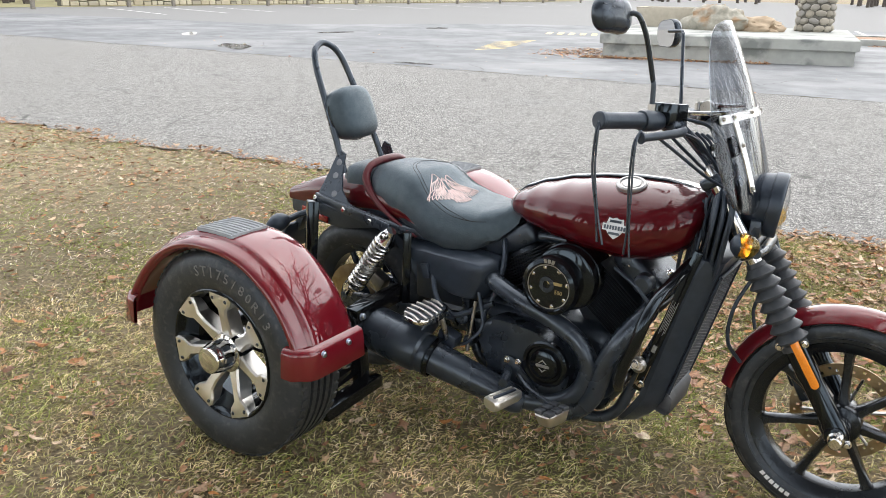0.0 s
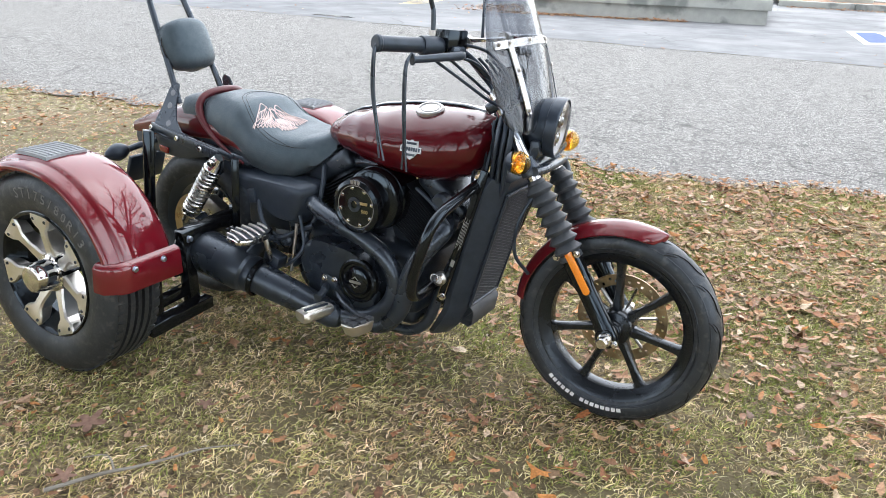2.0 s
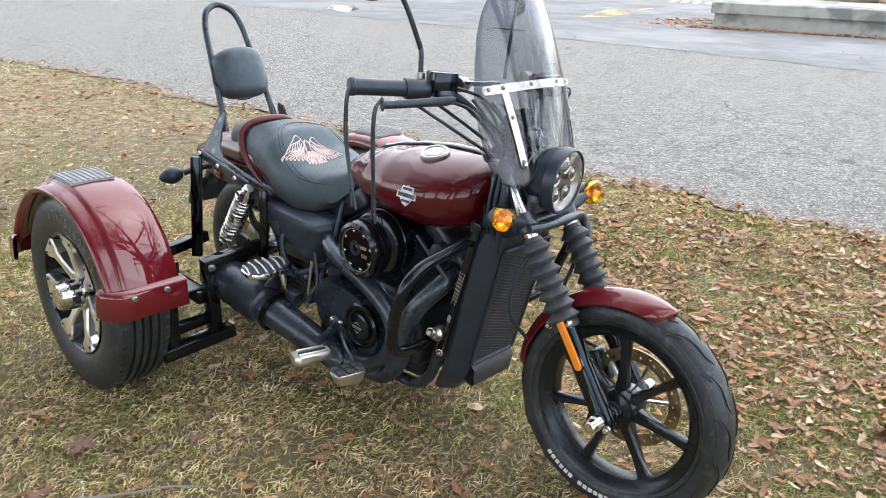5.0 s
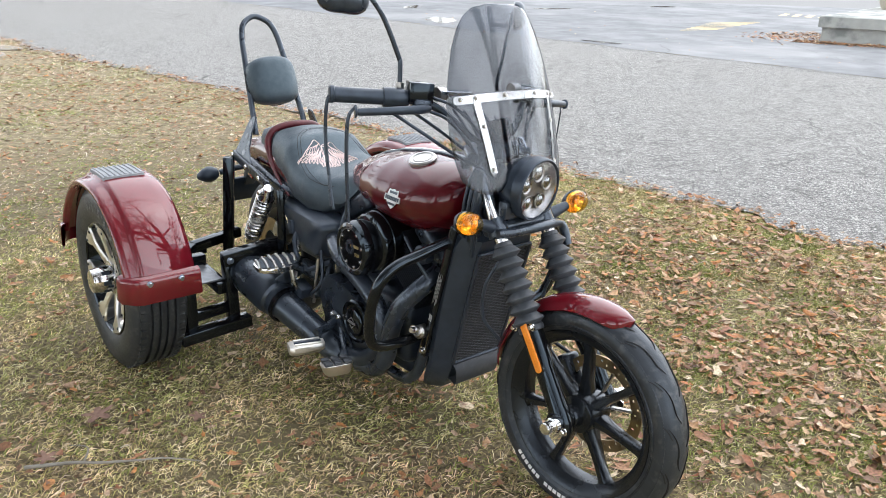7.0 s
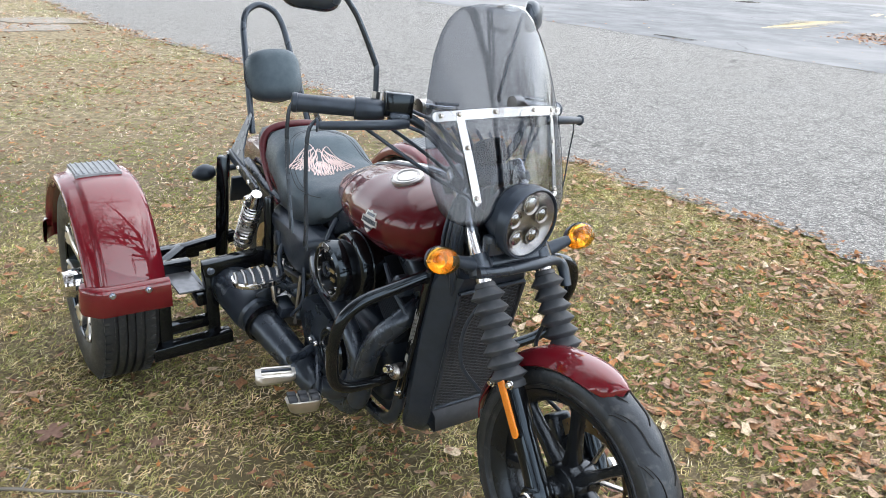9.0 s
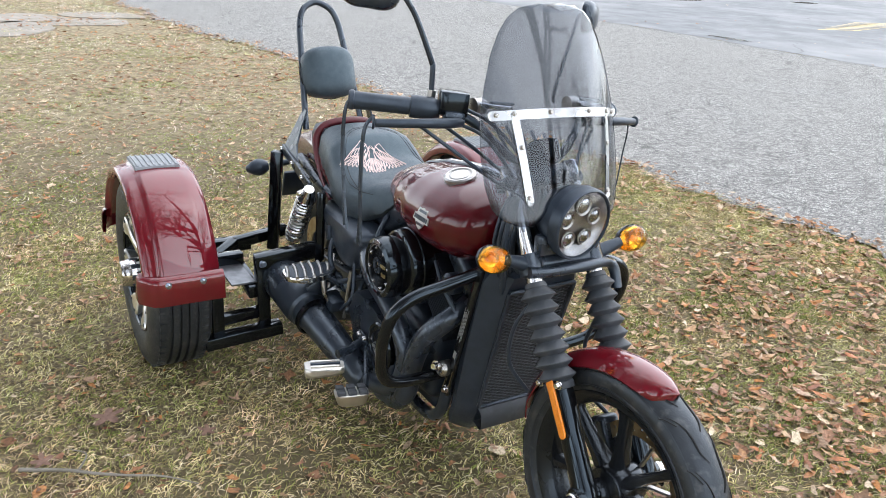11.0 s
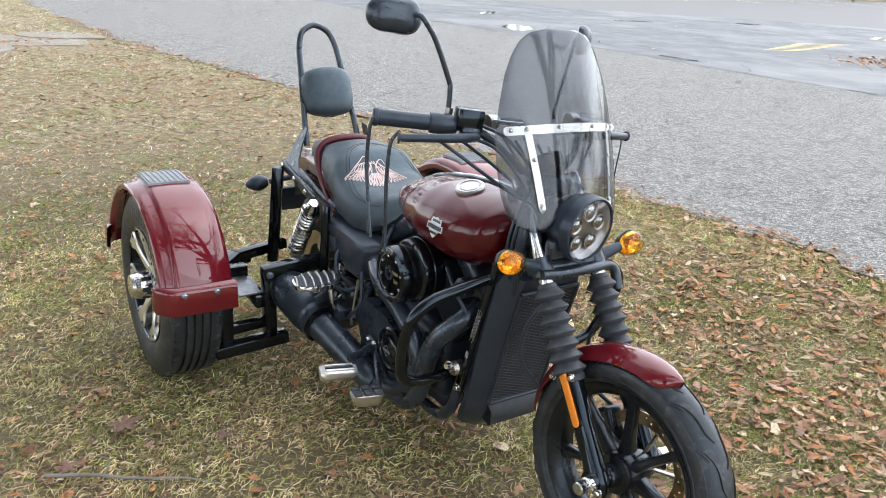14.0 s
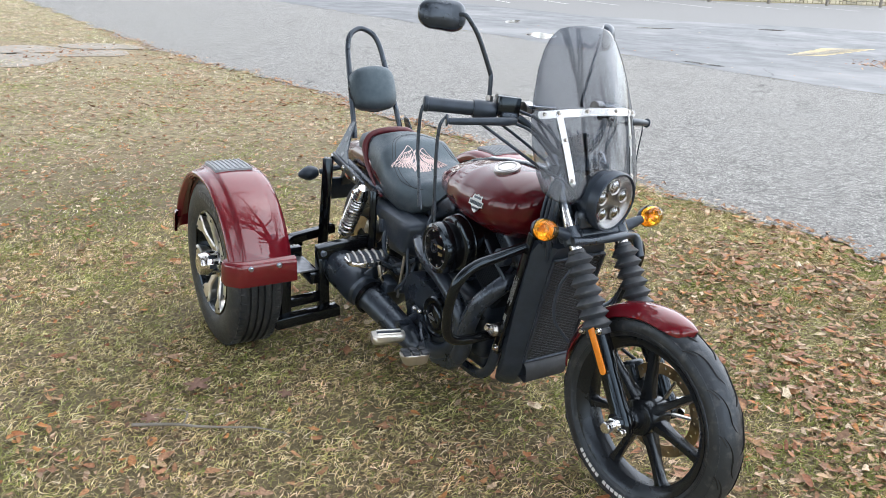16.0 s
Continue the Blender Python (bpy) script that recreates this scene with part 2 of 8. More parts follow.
def box(bm, c, size, rot=None, bevel=0.004, seg=2):
    """A bevelled box; rot turns it about its middle."""
    r = bmesh.ops.create_cube(bm, size=1)
    vs = r["verts"]
    bmesh.ops.scale(bm, vec=size, verts=vs)
    if bevel:
        es = list({e for v in vs for e in v.link_edges})
        g = bmesh.ops.bevel(bm, geom=es, offset=bevel, segments=seg, affect="EDGES", profile=0.5)
        vs = list({v for f in g["faces"] for v in f.verts} | {v for v in vs if v.is_valid})
    m = Matrix.Translation(c) @ (rot or Matrix())
    bmesh.ops.transform(bm, matrix=m, verts=vs)
    return bm


def beam(bm, a, b, w, h=None, bevel=0.003):
    """A square tube from a to b."""
    a, b = Vector(a), Vector(b)
    d = b - a
    rot = d.to_track_quat("X", "Z").to_matrix().to_4x4()
    return box(bm, (a + b) / 2, (d.length, w, h or w), rot, bevel)


def loft(sections, caps=True, bm=None, closed=True):
    """Joins rings of points of equal length."""
    bm = bm or bmesh.new()
    rings = [[bm.verts.new(p) for p in s] for s in sections]
    n = len(rings[0])
    for a, b in zip(rings, rings[1:]):
        for k in range(n if closed else n - 1):
            bm.faces.new((a[k], a[(k + 1) % n], b[(k + 1) % n], b[k]))
    if caps:
        bm.faces.new(rings[0])
        bm.faces.new(rings[-1])
    return bm


def plate(outline, thick, to_world, bm=None, bevel=0.0):
    """A flat outline (u, v) given thickness along w; to_world maps (u, v, w) to a place."""
    bm = bm or bmesh.new()
    a = [bm.verts.new(to_world(u, v, 0)) for u, v in outline]
    b = [bm.verts.new(to_world(u, v, thick)) for u, v in outline]
    n = len(a)
    bm.faces.new(a)
    bm.faces.new(b[::-1])
    side = [bm.faces.new((a[k], a[(k + 1) % n], b[(k + 1) % n], b[k])) for k in range(n)]
    if bevel:
        es = list({e for f in side for e in f.edges if not all(g in side for g in e.link_faces)})
        bmesh.ops.bevel(bm, geom=es, offset=bevel, segments=2, affect="EDGES", profile=0.5)
    return bm


def bolt(c, axis, r=0.008, h=0.007, bm=None):
    return lathe([(0, h), (r * 0.75, h), (r, h * 0.6), (r, 0), (r * 1.35, 0), (r * 1.35, -h * 0.3), (0, -h * 0.3)], c, axis, 12, bm)


def lerp_table(x, table):
    """Linear reading of ((x, v...), ...)."""
    if x <= table[0][0]:
        return table[0][1:]
    for a, b in zip(table, table[1:]):
        if x <= b[0]:
            t = (x - a[0]) / (b[0] - a[0])
            t = t * t * (3 - 2 * t) * 0.5 + t * 0.5
            return tuple(p + (q - p) * t for p, q in zip(a[1:], b[1:]))
    return table[-1][1:]


def letters(text, size, depth):
    """Mesh data of a text in the built-in font, lying in the xy plane, its middle at the origin."""
    cu = bpy.data.curves.new("letters", "FONT")
    cu.body, cu.size, cu.extrude, cu.align_x, cu.resolution_u = text, size, depth, "CENTER", 2
    ob = new("letters", cu)
    bpy.context.view_layer.update()
    me = bpy.data.meshes.new_from_object(ob.evaluated_get(bpy.context.evaluated_depsgraph_get()))
    bpy.data.objects.remove(ob)
    bpy.data.curves.remove(cu)
    bm = bmesh.new()
    bm.from_mesh(me)
    bpy.data.meshes.remove(me)
    return bm

# ---- ground, road and what stands round them ----
SOIL = mat("lawn_soil", [(0.045, 0.033, 0.019), (0.13, 0.1, 0.055), (0.26, 0.21, 0.115)], 0.95, 0, 60, 8, 0.9, 90, stain=(0.12, 0.1, 0.052), stain_scale=1.6, stain_at=(0.48, 0.62))
GRASS = mat("dormant_grass", [(0.5339, 0.432, 0.3072), (0.6578, 0.553, 0.443), (0.411, 0.385, 0.2071), (0.2881, 0.306, 0.1292), (0.5964, 0.501, 0.3784), (0.678, 0.598, 0.5287), (0.2775, 0.295, 0.1292), (0.411, 0.316, 0.2282), (0.7231, 0.659, 0.6288), (0.2055, 0.137, 0.0857), (0.4724, 0.443, 0.2427), (0.2362, 0.274, 0.1069)], 0.75, 0, island=True, spec=0.15)
SWARD = mat("cropped_grass", [(0.6433, 0.5007, 0.3105), (0.7925, 0.6408, 0.4478), (0.4952, 0.4462, 0.2094), (0.3472, 0.3547, 0.1301), (0.7185, 0.5807, 0.3829), (0.8168, 0.693, 0.5346), (0.3343, 0.342, 0.1301), (0.4952, 0.3662, 0.2311), (0.8712, 0.7638, 0.6371), (0.2475, 0.1588, 0.0867), (0.5692, 0.5134, 0.2457), (0.2846, 0.3175, 0.1085)], 0.75, 0, island=True, spec=0.15)
GREEN = mat("fresh_grass", [(0.1578, 0.2003, 0.0484), (0.293, 0.3228, 0.0908), (0.2141, 0.256, 0.0605)], 0.6, 0, island=True, spec=0.15)
LEAF = mat("fallen_leaf", [(0.3328, 0.15, 0.0616), (0.4784, 0.31, 0.1672), (0.1144, 0.058, 0.0317), (0.4992, 0.34, 0.1936), (0.3744, 0.125, 0.0396), (0.6448, 0.53, 0.3696), (0.1768, 0.085, 0.044), (0.3744, 0.2, 0.1012), (0.4784, 0.2, 0.0528), (0.2704, 0.14, 0.0774), (0.52, 0.38, 0.264), (0.2288, 0.085, 0.0405), (0.3952, 0.22, 0.1232), (0.1352, 0.062, 0.0352)], 0.55, 0, island=True, spec=0.25)
CHIP = mat("old_chip_asphalt", [(0.2365, 0.232, 0.2208), (0.3135, 0.3082, 0.294)], 0.8, 0, 9, 5, 0.0, 80, stain=(0.29, 0.29, 0.285), stain_scale=0.5, stain_at=(0.55, 0.95))
ASPHALT = mat("damp_asphalt", [(0.1, 0.106, 0.114), (0.15, 0.157, 0.165)], 0.7, 0, 3, 8, 0.25, 90, rough_var=0.14, stain=(0.2, 0.205, 0.21), stain_scale=0.3, stain_at=(0.48, 0.66))
DRY = mat("pale_dry_asphalt", [(0.15, 0.15, 0.148), (0.19, 0.19, 0.187)], 0.8, 0, 20, 5, 0.2, 60, stain=(0.165, 0.165, 0.162), stain_scale=0.2, stain_at=(0.5, 0.75))
WATER = mat("puddle_water", [(0.012, 0.012, 0.012), (0.03, 0.03, 0.029)], 0.16, 0, 3, spec=0.4)
WETRIM = mat("wet_asphalt", [(0.085, 0.088, 0.093), (0.12, 0.124, 0.13)], 0.55, 0, 30, 4, 0.1, 60)
CONCRETE = mat("weathered_concrete", [(0.32, 0.33, 0.31), (0.4, 0.41, 0.385)], 0.85, 0, 5, 8, 0.25, 60, stain=(0.19, 0.205, 0.195), stain_scale=1.4, stain_at=(0.54, 0.62))
SLAB = mat("old_path_concrete", [(0.2, 0.18, 0.15), (0.32, 0.29, 0.25)], 0.85, 0, 8, 7, 0.3, 50, stain=(0.22, 0.2, 0.16), stain_scale=3)
YELLOW = mat("worn_yellow_paint", [(0.62, 0.47, 0.2), (0.7, 0.58, 0.32)], 0.75, 0, 12, 6, stain=(0.2, 0.2, 0.19), stain_scale=9, stain_at=(0.55, 0.7))
LINE = mat("worn_white_paint", [(0.6, 0.6, 0.58), (0.7, 0.7, 0.68)], 0.75, 0, 12, 6, stain=(0.36, 0.36, 0.35), stain_scale=6, stain_at=(0.55, 0.75))
BLUE = mat("blue_road_paint", [(0.075, 0.115, 0.25), (0.1, 0.145, 0.29)], 0.8, 0, 9, 6, spec=0.25)
ROCK = mat("landscape_rock", [(0.26, 0.25, 0.21), (0.4, 0.38, 0.32)], 0.9, 0, 9, 8, 0.7, 25, stain=(0.3, 0.2, 0.12), stain_scale=3)
TANROCK = mat("tan_rock", [(0.33, 0.25, 0.17), (0.44, 0.35, 0.25)], 0.9, 0, 6, 8, 0.6, 25)
COBBLE = mat("river_stone", [(0.2, 0.185, 0.15), (0.36, 0.33, 0.27), (0.28, 0.27, 0.25)], 0.85, 0, random_object=True)
MORTAR = mat("grey_mortar", [(0.12, 0.115, 0.1), (0.17, 0.16, 0.14)], 0.95, 0, 30, 4, 0.4, 60)
WALLSTONE = mat("field_stone", [(0.34, 0.3, 0.22), (0.46, 0.42, 0.33), (0.27, 0.25, 0.2)], 0.9, 0, island=True)
WOOD = mat("weathered_post_wood", [(0.17, 0.155, 0.13), (0.25, 0.23, 0.2)], 0.85, 0, 12, 6, 0.3, 40)
IRON = mat("dark_blue_iron", [(0.03, 0.04, 0.06), (0.05, 0.06, 0.085)], 0.5, 0, 15, 4)
BARK = mat("grey_brown_bark", [(0.06, 0.05, 0.042), (0.11, 0.095, 0.08)], 0.95, 0, 15, 6, 0.6, 40)
LITTER = mat("leaf_litter", [(0.1, 0.055, 0.03), (0.28, 0.16, 0.09), (0.42, 0.28, 0.17)], 0.8, 0, 22, 8, 0.8, 40)
FARGRASS = mat("far_lawn", [(0.2, 0.19, 0.09), (0.28, 0.25, 0.13)], 0.95, 0, 0.6, 8)
PLANTER = mat("buff_planter_concrete", [(0.42, 0.38, 0.31), (0.5, 0.46, 0.38)], 0.85, 0, 8, 6, 0.2, 60)

speckle(LEAF, 130, 0.6, 1.3)


def tone_patches(m, scale, one, two):
    """Multiplies a material's colour by one tone or the other, in soft patches."""
    n, l = m.node_tree.nodes, m.node_tree.links
    b = n["Principled BSDF"]
    old = b.inputs["Base Color"].links[0].from_socket
    co, ns, ramp, mix = n.new("ShaderNodeTexCoord"), n.new("ShaderNodeTexNoise"), n.new("ShaderNodeValToRGB"), n.new("ShaderNodeMix")
    ns.inputs["Scale"].default_value, ns.inputs["Detail"].default_value = scale, 5
    l.new(co.outputs["Object"], ns.inputs["Vector"])
    l.new(ns.outputs["Fac"], ramp.inputs[0])
    ramp.color_ramp.elements[0].position, ramp.color_ramp.elements[1].position = 0.38, 0.62
    ramp.color_ramp.elements[0].color, ramp.color_ramp.elements[1].color = (*one, 1), (*two, 1)
    mix.data_type, mix.blend_type = "RGBA", "MULTIPLY"
    mix.inputs["Factor"].default_value = 1.0
    l.new(old, mix.inputs["A"])
    l.new(ramp.outputs[0], mix.inputs["B"])
    l.new(mix.outputs["Result"], b.inputs["Base Color"])


tone_patches(SWARD, 2.2, (0.9, 0.99, 0.8), (1.12, 1.05, 1.02))
tone_patches(SWARD, 12.0, (0.6, 0.6, 0.56), (1.26, 1.25, 1.24))
tone_patches(GRASS, 1.3, (0.9, 0.99, 0.88), (1.13, 1.06, 1.08))
tone_patches(GRASS, 7.0, (0.6, 0.6, 0.56), (1.26, 1.25, 1.25))
speckle(FENDER_PAINT, 5, 0.96, 1.04)


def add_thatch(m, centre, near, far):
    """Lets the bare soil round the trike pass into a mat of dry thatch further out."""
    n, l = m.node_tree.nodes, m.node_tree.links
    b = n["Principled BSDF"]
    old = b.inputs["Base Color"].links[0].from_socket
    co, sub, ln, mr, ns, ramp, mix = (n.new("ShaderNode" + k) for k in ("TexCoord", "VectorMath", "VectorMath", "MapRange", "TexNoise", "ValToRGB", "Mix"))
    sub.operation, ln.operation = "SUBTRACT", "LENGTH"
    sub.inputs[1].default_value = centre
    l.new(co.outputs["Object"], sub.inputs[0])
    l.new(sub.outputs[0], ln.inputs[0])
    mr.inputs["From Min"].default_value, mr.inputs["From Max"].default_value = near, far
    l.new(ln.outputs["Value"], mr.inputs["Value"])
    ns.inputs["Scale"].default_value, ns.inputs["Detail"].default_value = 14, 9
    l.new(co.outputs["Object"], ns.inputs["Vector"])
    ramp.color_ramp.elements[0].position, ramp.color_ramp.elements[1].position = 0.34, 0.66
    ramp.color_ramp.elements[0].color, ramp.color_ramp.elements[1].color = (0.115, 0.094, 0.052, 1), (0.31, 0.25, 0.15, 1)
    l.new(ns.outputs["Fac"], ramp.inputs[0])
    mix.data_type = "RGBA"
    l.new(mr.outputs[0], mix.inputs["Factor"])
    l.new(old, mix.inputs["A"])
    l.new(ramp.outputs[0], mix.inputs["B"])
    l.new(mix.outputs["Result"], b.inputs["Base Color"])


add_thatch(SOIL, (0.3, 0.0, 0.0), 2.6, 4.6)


def add_cracks(m, scale, width, colour):
    """Thin meandering cracks in a material: edges of large distorted cells."""
    n, l = m.node_tree.nodes, m.node_tree.links
    b = n["Principled BSDF"]
    old = b.inputs["Base Color"].links[0].from_socket
    co, ns, add, vor, mr, mix = (n.new("ShaderNode" + k) for k in ("TexCoord", "TexNoise", "VectorMath", "TexVoronoi", "MapRange", "Mix"))
    ns.inputs["Scale"].default_value, ns.inputs["Detail"].default_value = scale * 2.2, 6
    add.operation = "MULTIPLY_ADD"
    add.inputs[1].default_value = (0.4 / scale, 0.4 / scale, 0.0)
    vor.feature = "DISTANCE_TO_EDGE"
    vor.inputs["Scale"].default_value = scale
    l.new(co.outputs["Object"], ns.inputs["Vector"])
    l.new(ns.outputs["Color"], add.inputs[0])
    l.new(co.outputs["Object"], add.inputs[2])
    l.new(add.outputs[0], vor.inputs["Vector"])
    mr.inputs["From Min"].default_value, mr.inputs["From Max"].default_value = width * 0.4, width
    mr.inputs["To Min"].default_value, mr.inputs["To Max"].default_value = 0.7, 0.0
    l.new(vor.outputs["Distance"], mr.inputs["Value"])
    gate, gm, mul = n.new("ShaderNodeTexNoise"), n.new("ShaderNodeMapRange"), n.new("ShaderNodeMath")
    gate.inputs["Scale"].default_value = scale * 0.9
    l.new(co.outputs["Object"], gate.inputs["Vector"])
    gm.inputs["From Min"].default_value, gm.inputs["From Max"].default_value = 0.42, 0.58
    l.new(gate.outputs["Fac"], gm.inputs["Value"])
    mul.operation = "MULTIPLY"
    l.new(mr.outputs[0], mul.inputs[0])
    l.new(gm.outputs[0], mul.inputs[1])
    mix.data_type = "RGBA"
    l.new(mul.outputs[0], mix.inputs["Factor"])
    l.new(old, mix.inputs["A"])
    mix.inputs["B"].default_value = (*colour, 1)
    l.new(mix.outputs["Result"], b.inputs["Base Color"])


def add_aggregate(m, scale, stones, gap):
    """Stone chips set in tar: cells of varied grey with dark joints and relief."""
    n, l = m.node_tree.nodes, m.node_tree.links
    b = n["Principled BSDF"]
    old = b.inputs["Base Color"].links[0].from_socket
    co, cell, edge, ramp, mr, mul, mix, bp = (n.new("ShaderNode" + k) for k in ("TexCoord", "TexVoronoi", "TexVoronoi", "ValToRGB", "MapRange", "Mix", "Mix", "Bump"))
    edge.feature = "DISTANCE_TO_EDGE"
    for v in (cell, edge):
        v.inputs["Scale"].default_value = scale
        l.new(co.outputs["Object"], v.inputs["Vector"])
    ramp.color_ramp.elements[0].color, ramp.color_ramp.elements[1].color = (*stones[0], 1), (*stones[1], 1)
    l.new(cell.outputs["Color"], ramp.inputs[0])
    mul.data_type, mul.blend_type = "RGBA", "MULTIPLY"
    mul.inputs["Factor"].default_value = 1.0
    l.new(old, mul.inputs["A"])
    l.new(ramp.outputs[0], mul.inputs["B"])
    mr.inputs["From Min"].default_value, mr.inputs["From Max"].default_value = 0.02, 0.16
    l.new(edge.outputs["Distance"], mr.inputs["Value"])
    mix.data_type = "RGBA"
    mix.inputs["A"].default_value = (*gap, 1)
    l.new(mr.outputs[0], mix.inputs["Factor"])
    l.new(mul.outputs["Result"], mix.inputs["B"])
    l.new(mix.outputs["Result"], b.inputs["Base Color"])
    bp.inputs["Strength"].default_value, bp.inputs["Distance"].default_value = 0.8, 0.006
    l.new(mr.outputs[0], bp.inputs["Height"])
    l.new(bp.outputs[0], b.inputs["Normal"])


add_aggregate(CHIP, 68.0, ((0.4, 0.4, 0.4), (2.2, 2.2, 2.17)), (0.05, 0.05, 0.05))
add_cracks(CHIP, 0.7, 0.006, (0.06, 0.058, 0.055))
add_cracks(CHIP, 4.6, 0.024, (0.075, 0.074, 0.072))
add_cracks(CHIP, 1.7, 0.01, (0.06, 0.058, 0.056))
add_cracks(ASPHALT, 0.35, 0.005, (0.06, 0.062, 0.064))

# the lawn's edge against the road, from far behind the trike to ahead of it
EDGE = ((-70, -1.2), (-30, 0.5), (-19.4, 1.15), (-13, 1.4), (-10.2, 1.6), (-8, 1.95), (-6.9, 2.26), (-4.3, 2.36), (-2.8, 2.64), (-0.8, 2.94), (0.9, 2.98), (1.4, 3.17), (3.0, 3.45), (8, 4.5), (70, 16))


def edge_y(x):
    return np.interp(x, [e[0] for e in EDGE], [e[1] for e in EDGE])


def wobble(x):
    return 0.07 * np.sin(x * 3.1 + 1) + 0.05 * np.sin(x * 7.7) + 0.03 * np.sin(x * 17.3 + 2)


def bump_z(x, y):
    # gentle unevenness, and a shallow dip under the far rear wheel
    return 0.008 * np.sin(x * 2.3 + 0.7) * np.cos(y * 2.9) + 0.004 * np.sin(x * 6.1 + y * 5.3) - 0.045 * np.exp(-((x + 0.05) ** 2 + (y - 0.64) ** 2) / 0.3)


def mesh_object(name, verts, faces, material, smooth=False):
    me = bpy.data.meshes.new(name)
    me.from_pydata(verts, [], faces)
    me.materials.append(material)
    if smooth:
        me.polygons.foreach_set("use_smooth", [True] * len(me.polygons))
    return new(name, me)


def build_ground():
    xs = np.concatenate([[-900, -300, -100, -60, -40], np.arange(-30, -4, 0.5), np.arange(-4, 4, 0.12), np.arange(4, 14, 0.8), [30, 80, 300, 900]])
    ys = np.concatenate([[-900, -300, -90, -40, -20, -10], np.arange(-6, -2, 0.4), np.arange(-2, 4, 0.12), [5, 8, 20, 60, 120, 300, 900]])
    verts, faces = [], []
    for y in ys:
        for x in xs:
            e = edge_y(x)
            near = max(0.0, min(1.0, (e - 0.25 - y) / 0.3)) * (1 if abs(x) < 40 and y > -15 else 0)
            z = bump_z(x, y) * near - 0.012 * (1 - near) - (0.1 if y > 6 else 0)
            verts.append((x, y, z))
    n = len(xs)
    for j in range(len(ys) - 1):
        for i in range(n - 1):
            faces.append((j * n + i, j * n + i + 1, (j + 1) * n + i + 1, (j + 1) * n + i))
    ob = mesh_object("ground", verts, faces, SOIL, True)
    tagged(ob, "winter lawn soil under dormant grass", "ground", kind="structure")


def strip(name, xs, lo, hi, z, material, label, category, step=None):
    verts, faces = [], []
    for x in xs:
        verts += [(x, lo(x), z), (x, hi(x), z)]
    for i in range(len(xs) - 1):
        faces.append((2 * i, 2 * i + 2, 2 * i + 3, 2 * i + 1))
    return tagged(mesh_object(name, verts, faces, material), label, category, kind="structure")


def seam_y(x):
    return np.interp(x, [-90, -20, -9, 0, 30], [6.0, 9.4, 10.03, 10.47, 11.6]) + 0.05 * np.sin(x * 1.3)


def build_road():
    xs = np.concatenate([[-90, -60, -40], np.arange(-30, 6, 0.06), [8, 12, 20, 70]])
    strip("road", xs, lambda x: edge_y(x) + wobble(x) - 0.05, lambda x: seam_y(x) + 0.02, 0.004, CHIP, "worn grey chip asphalt lane beside the lawn", "road")
    xs2 = np.concatenate([[-90, -60, -45], np.arange(-38, 12, 0.5), [20, 40, 90]])
    far = lambda x: np.interp(x, [-90, -20.5, -15.2, 0, 90], [9.0, 19.2, 27.3, 36, 60])
    strip("parking_lot", xs2, lambda x: seam_y(x) + 0.02 + 0.04 * np.sin(x * 9), far, 0.008, ASPHALT, "damp dark asphalt of the parking lot", "road")
    strip("far_lot", xs2, lambda x: far(x) - 0.2, lambda x: x * 0 + 120, 0.006, DRY, "pale dry asphalt of the far parking lot", "road")


def ragged_disc(cx, cy, rx, ry, z, seed, turn=0.0, n=56):
    r = np.random.default_rng(seed)
    ph = r.uniform(0, 6.28, 6)
    verts = []
    for k in range(n):
        a = 2 * math.pi * k / n
        s = 1 + sum(0.16 / (i + 1) * math.sin((i + 2) * a + ph[i]) for i in range(6))
        u, v = rx * s * math.cos(a), ry * s * math.sin(a)
        verts.append((cx + u * math.cos(turn) - v * math.sin(turn), cy + u * math.sin(turn) + v * math.cos(turn), z))
    return verts, [tuple(range(n))]


def build_puddles():
    for i, (cx, cy, rx, ry, turn) in enumerate(((-7.6, 10.58, 0.52, 0.1, 0.12), (-13.1, 11.1, 0.95, 0.33, 2.42), (-15.4, 17.2, 0.8, 0.22, 1.34), (-14.95, 22.0, 0.55, 0.28, 1.6), (-17.5, 13.4, 0.7, 0.22, 2.3))):
        v, f = ragged_disc(cx, cy, rx * 1.18, ry * 1.3, 0.0105, 20 + i, turn)
        tagged(mesh_object("damp_patch", v, f, WETRIM), "dark wet asphalt round a puddle", "wet patch", kind="structure")
        v, f = ragged_disc(cx, cy, rx, ry, 0.0135, 40 + i, turn)
        tagged(mesh_object("puddle", v, f, WATER), "shallow rain puddle on the parking lot", "puddle", "puddles", "structure")


def quad_mark(bm, p, z=0.013, th=0.0):
    bm.faces.new([bm.verts.new((x, y, z)) for x, y in p])


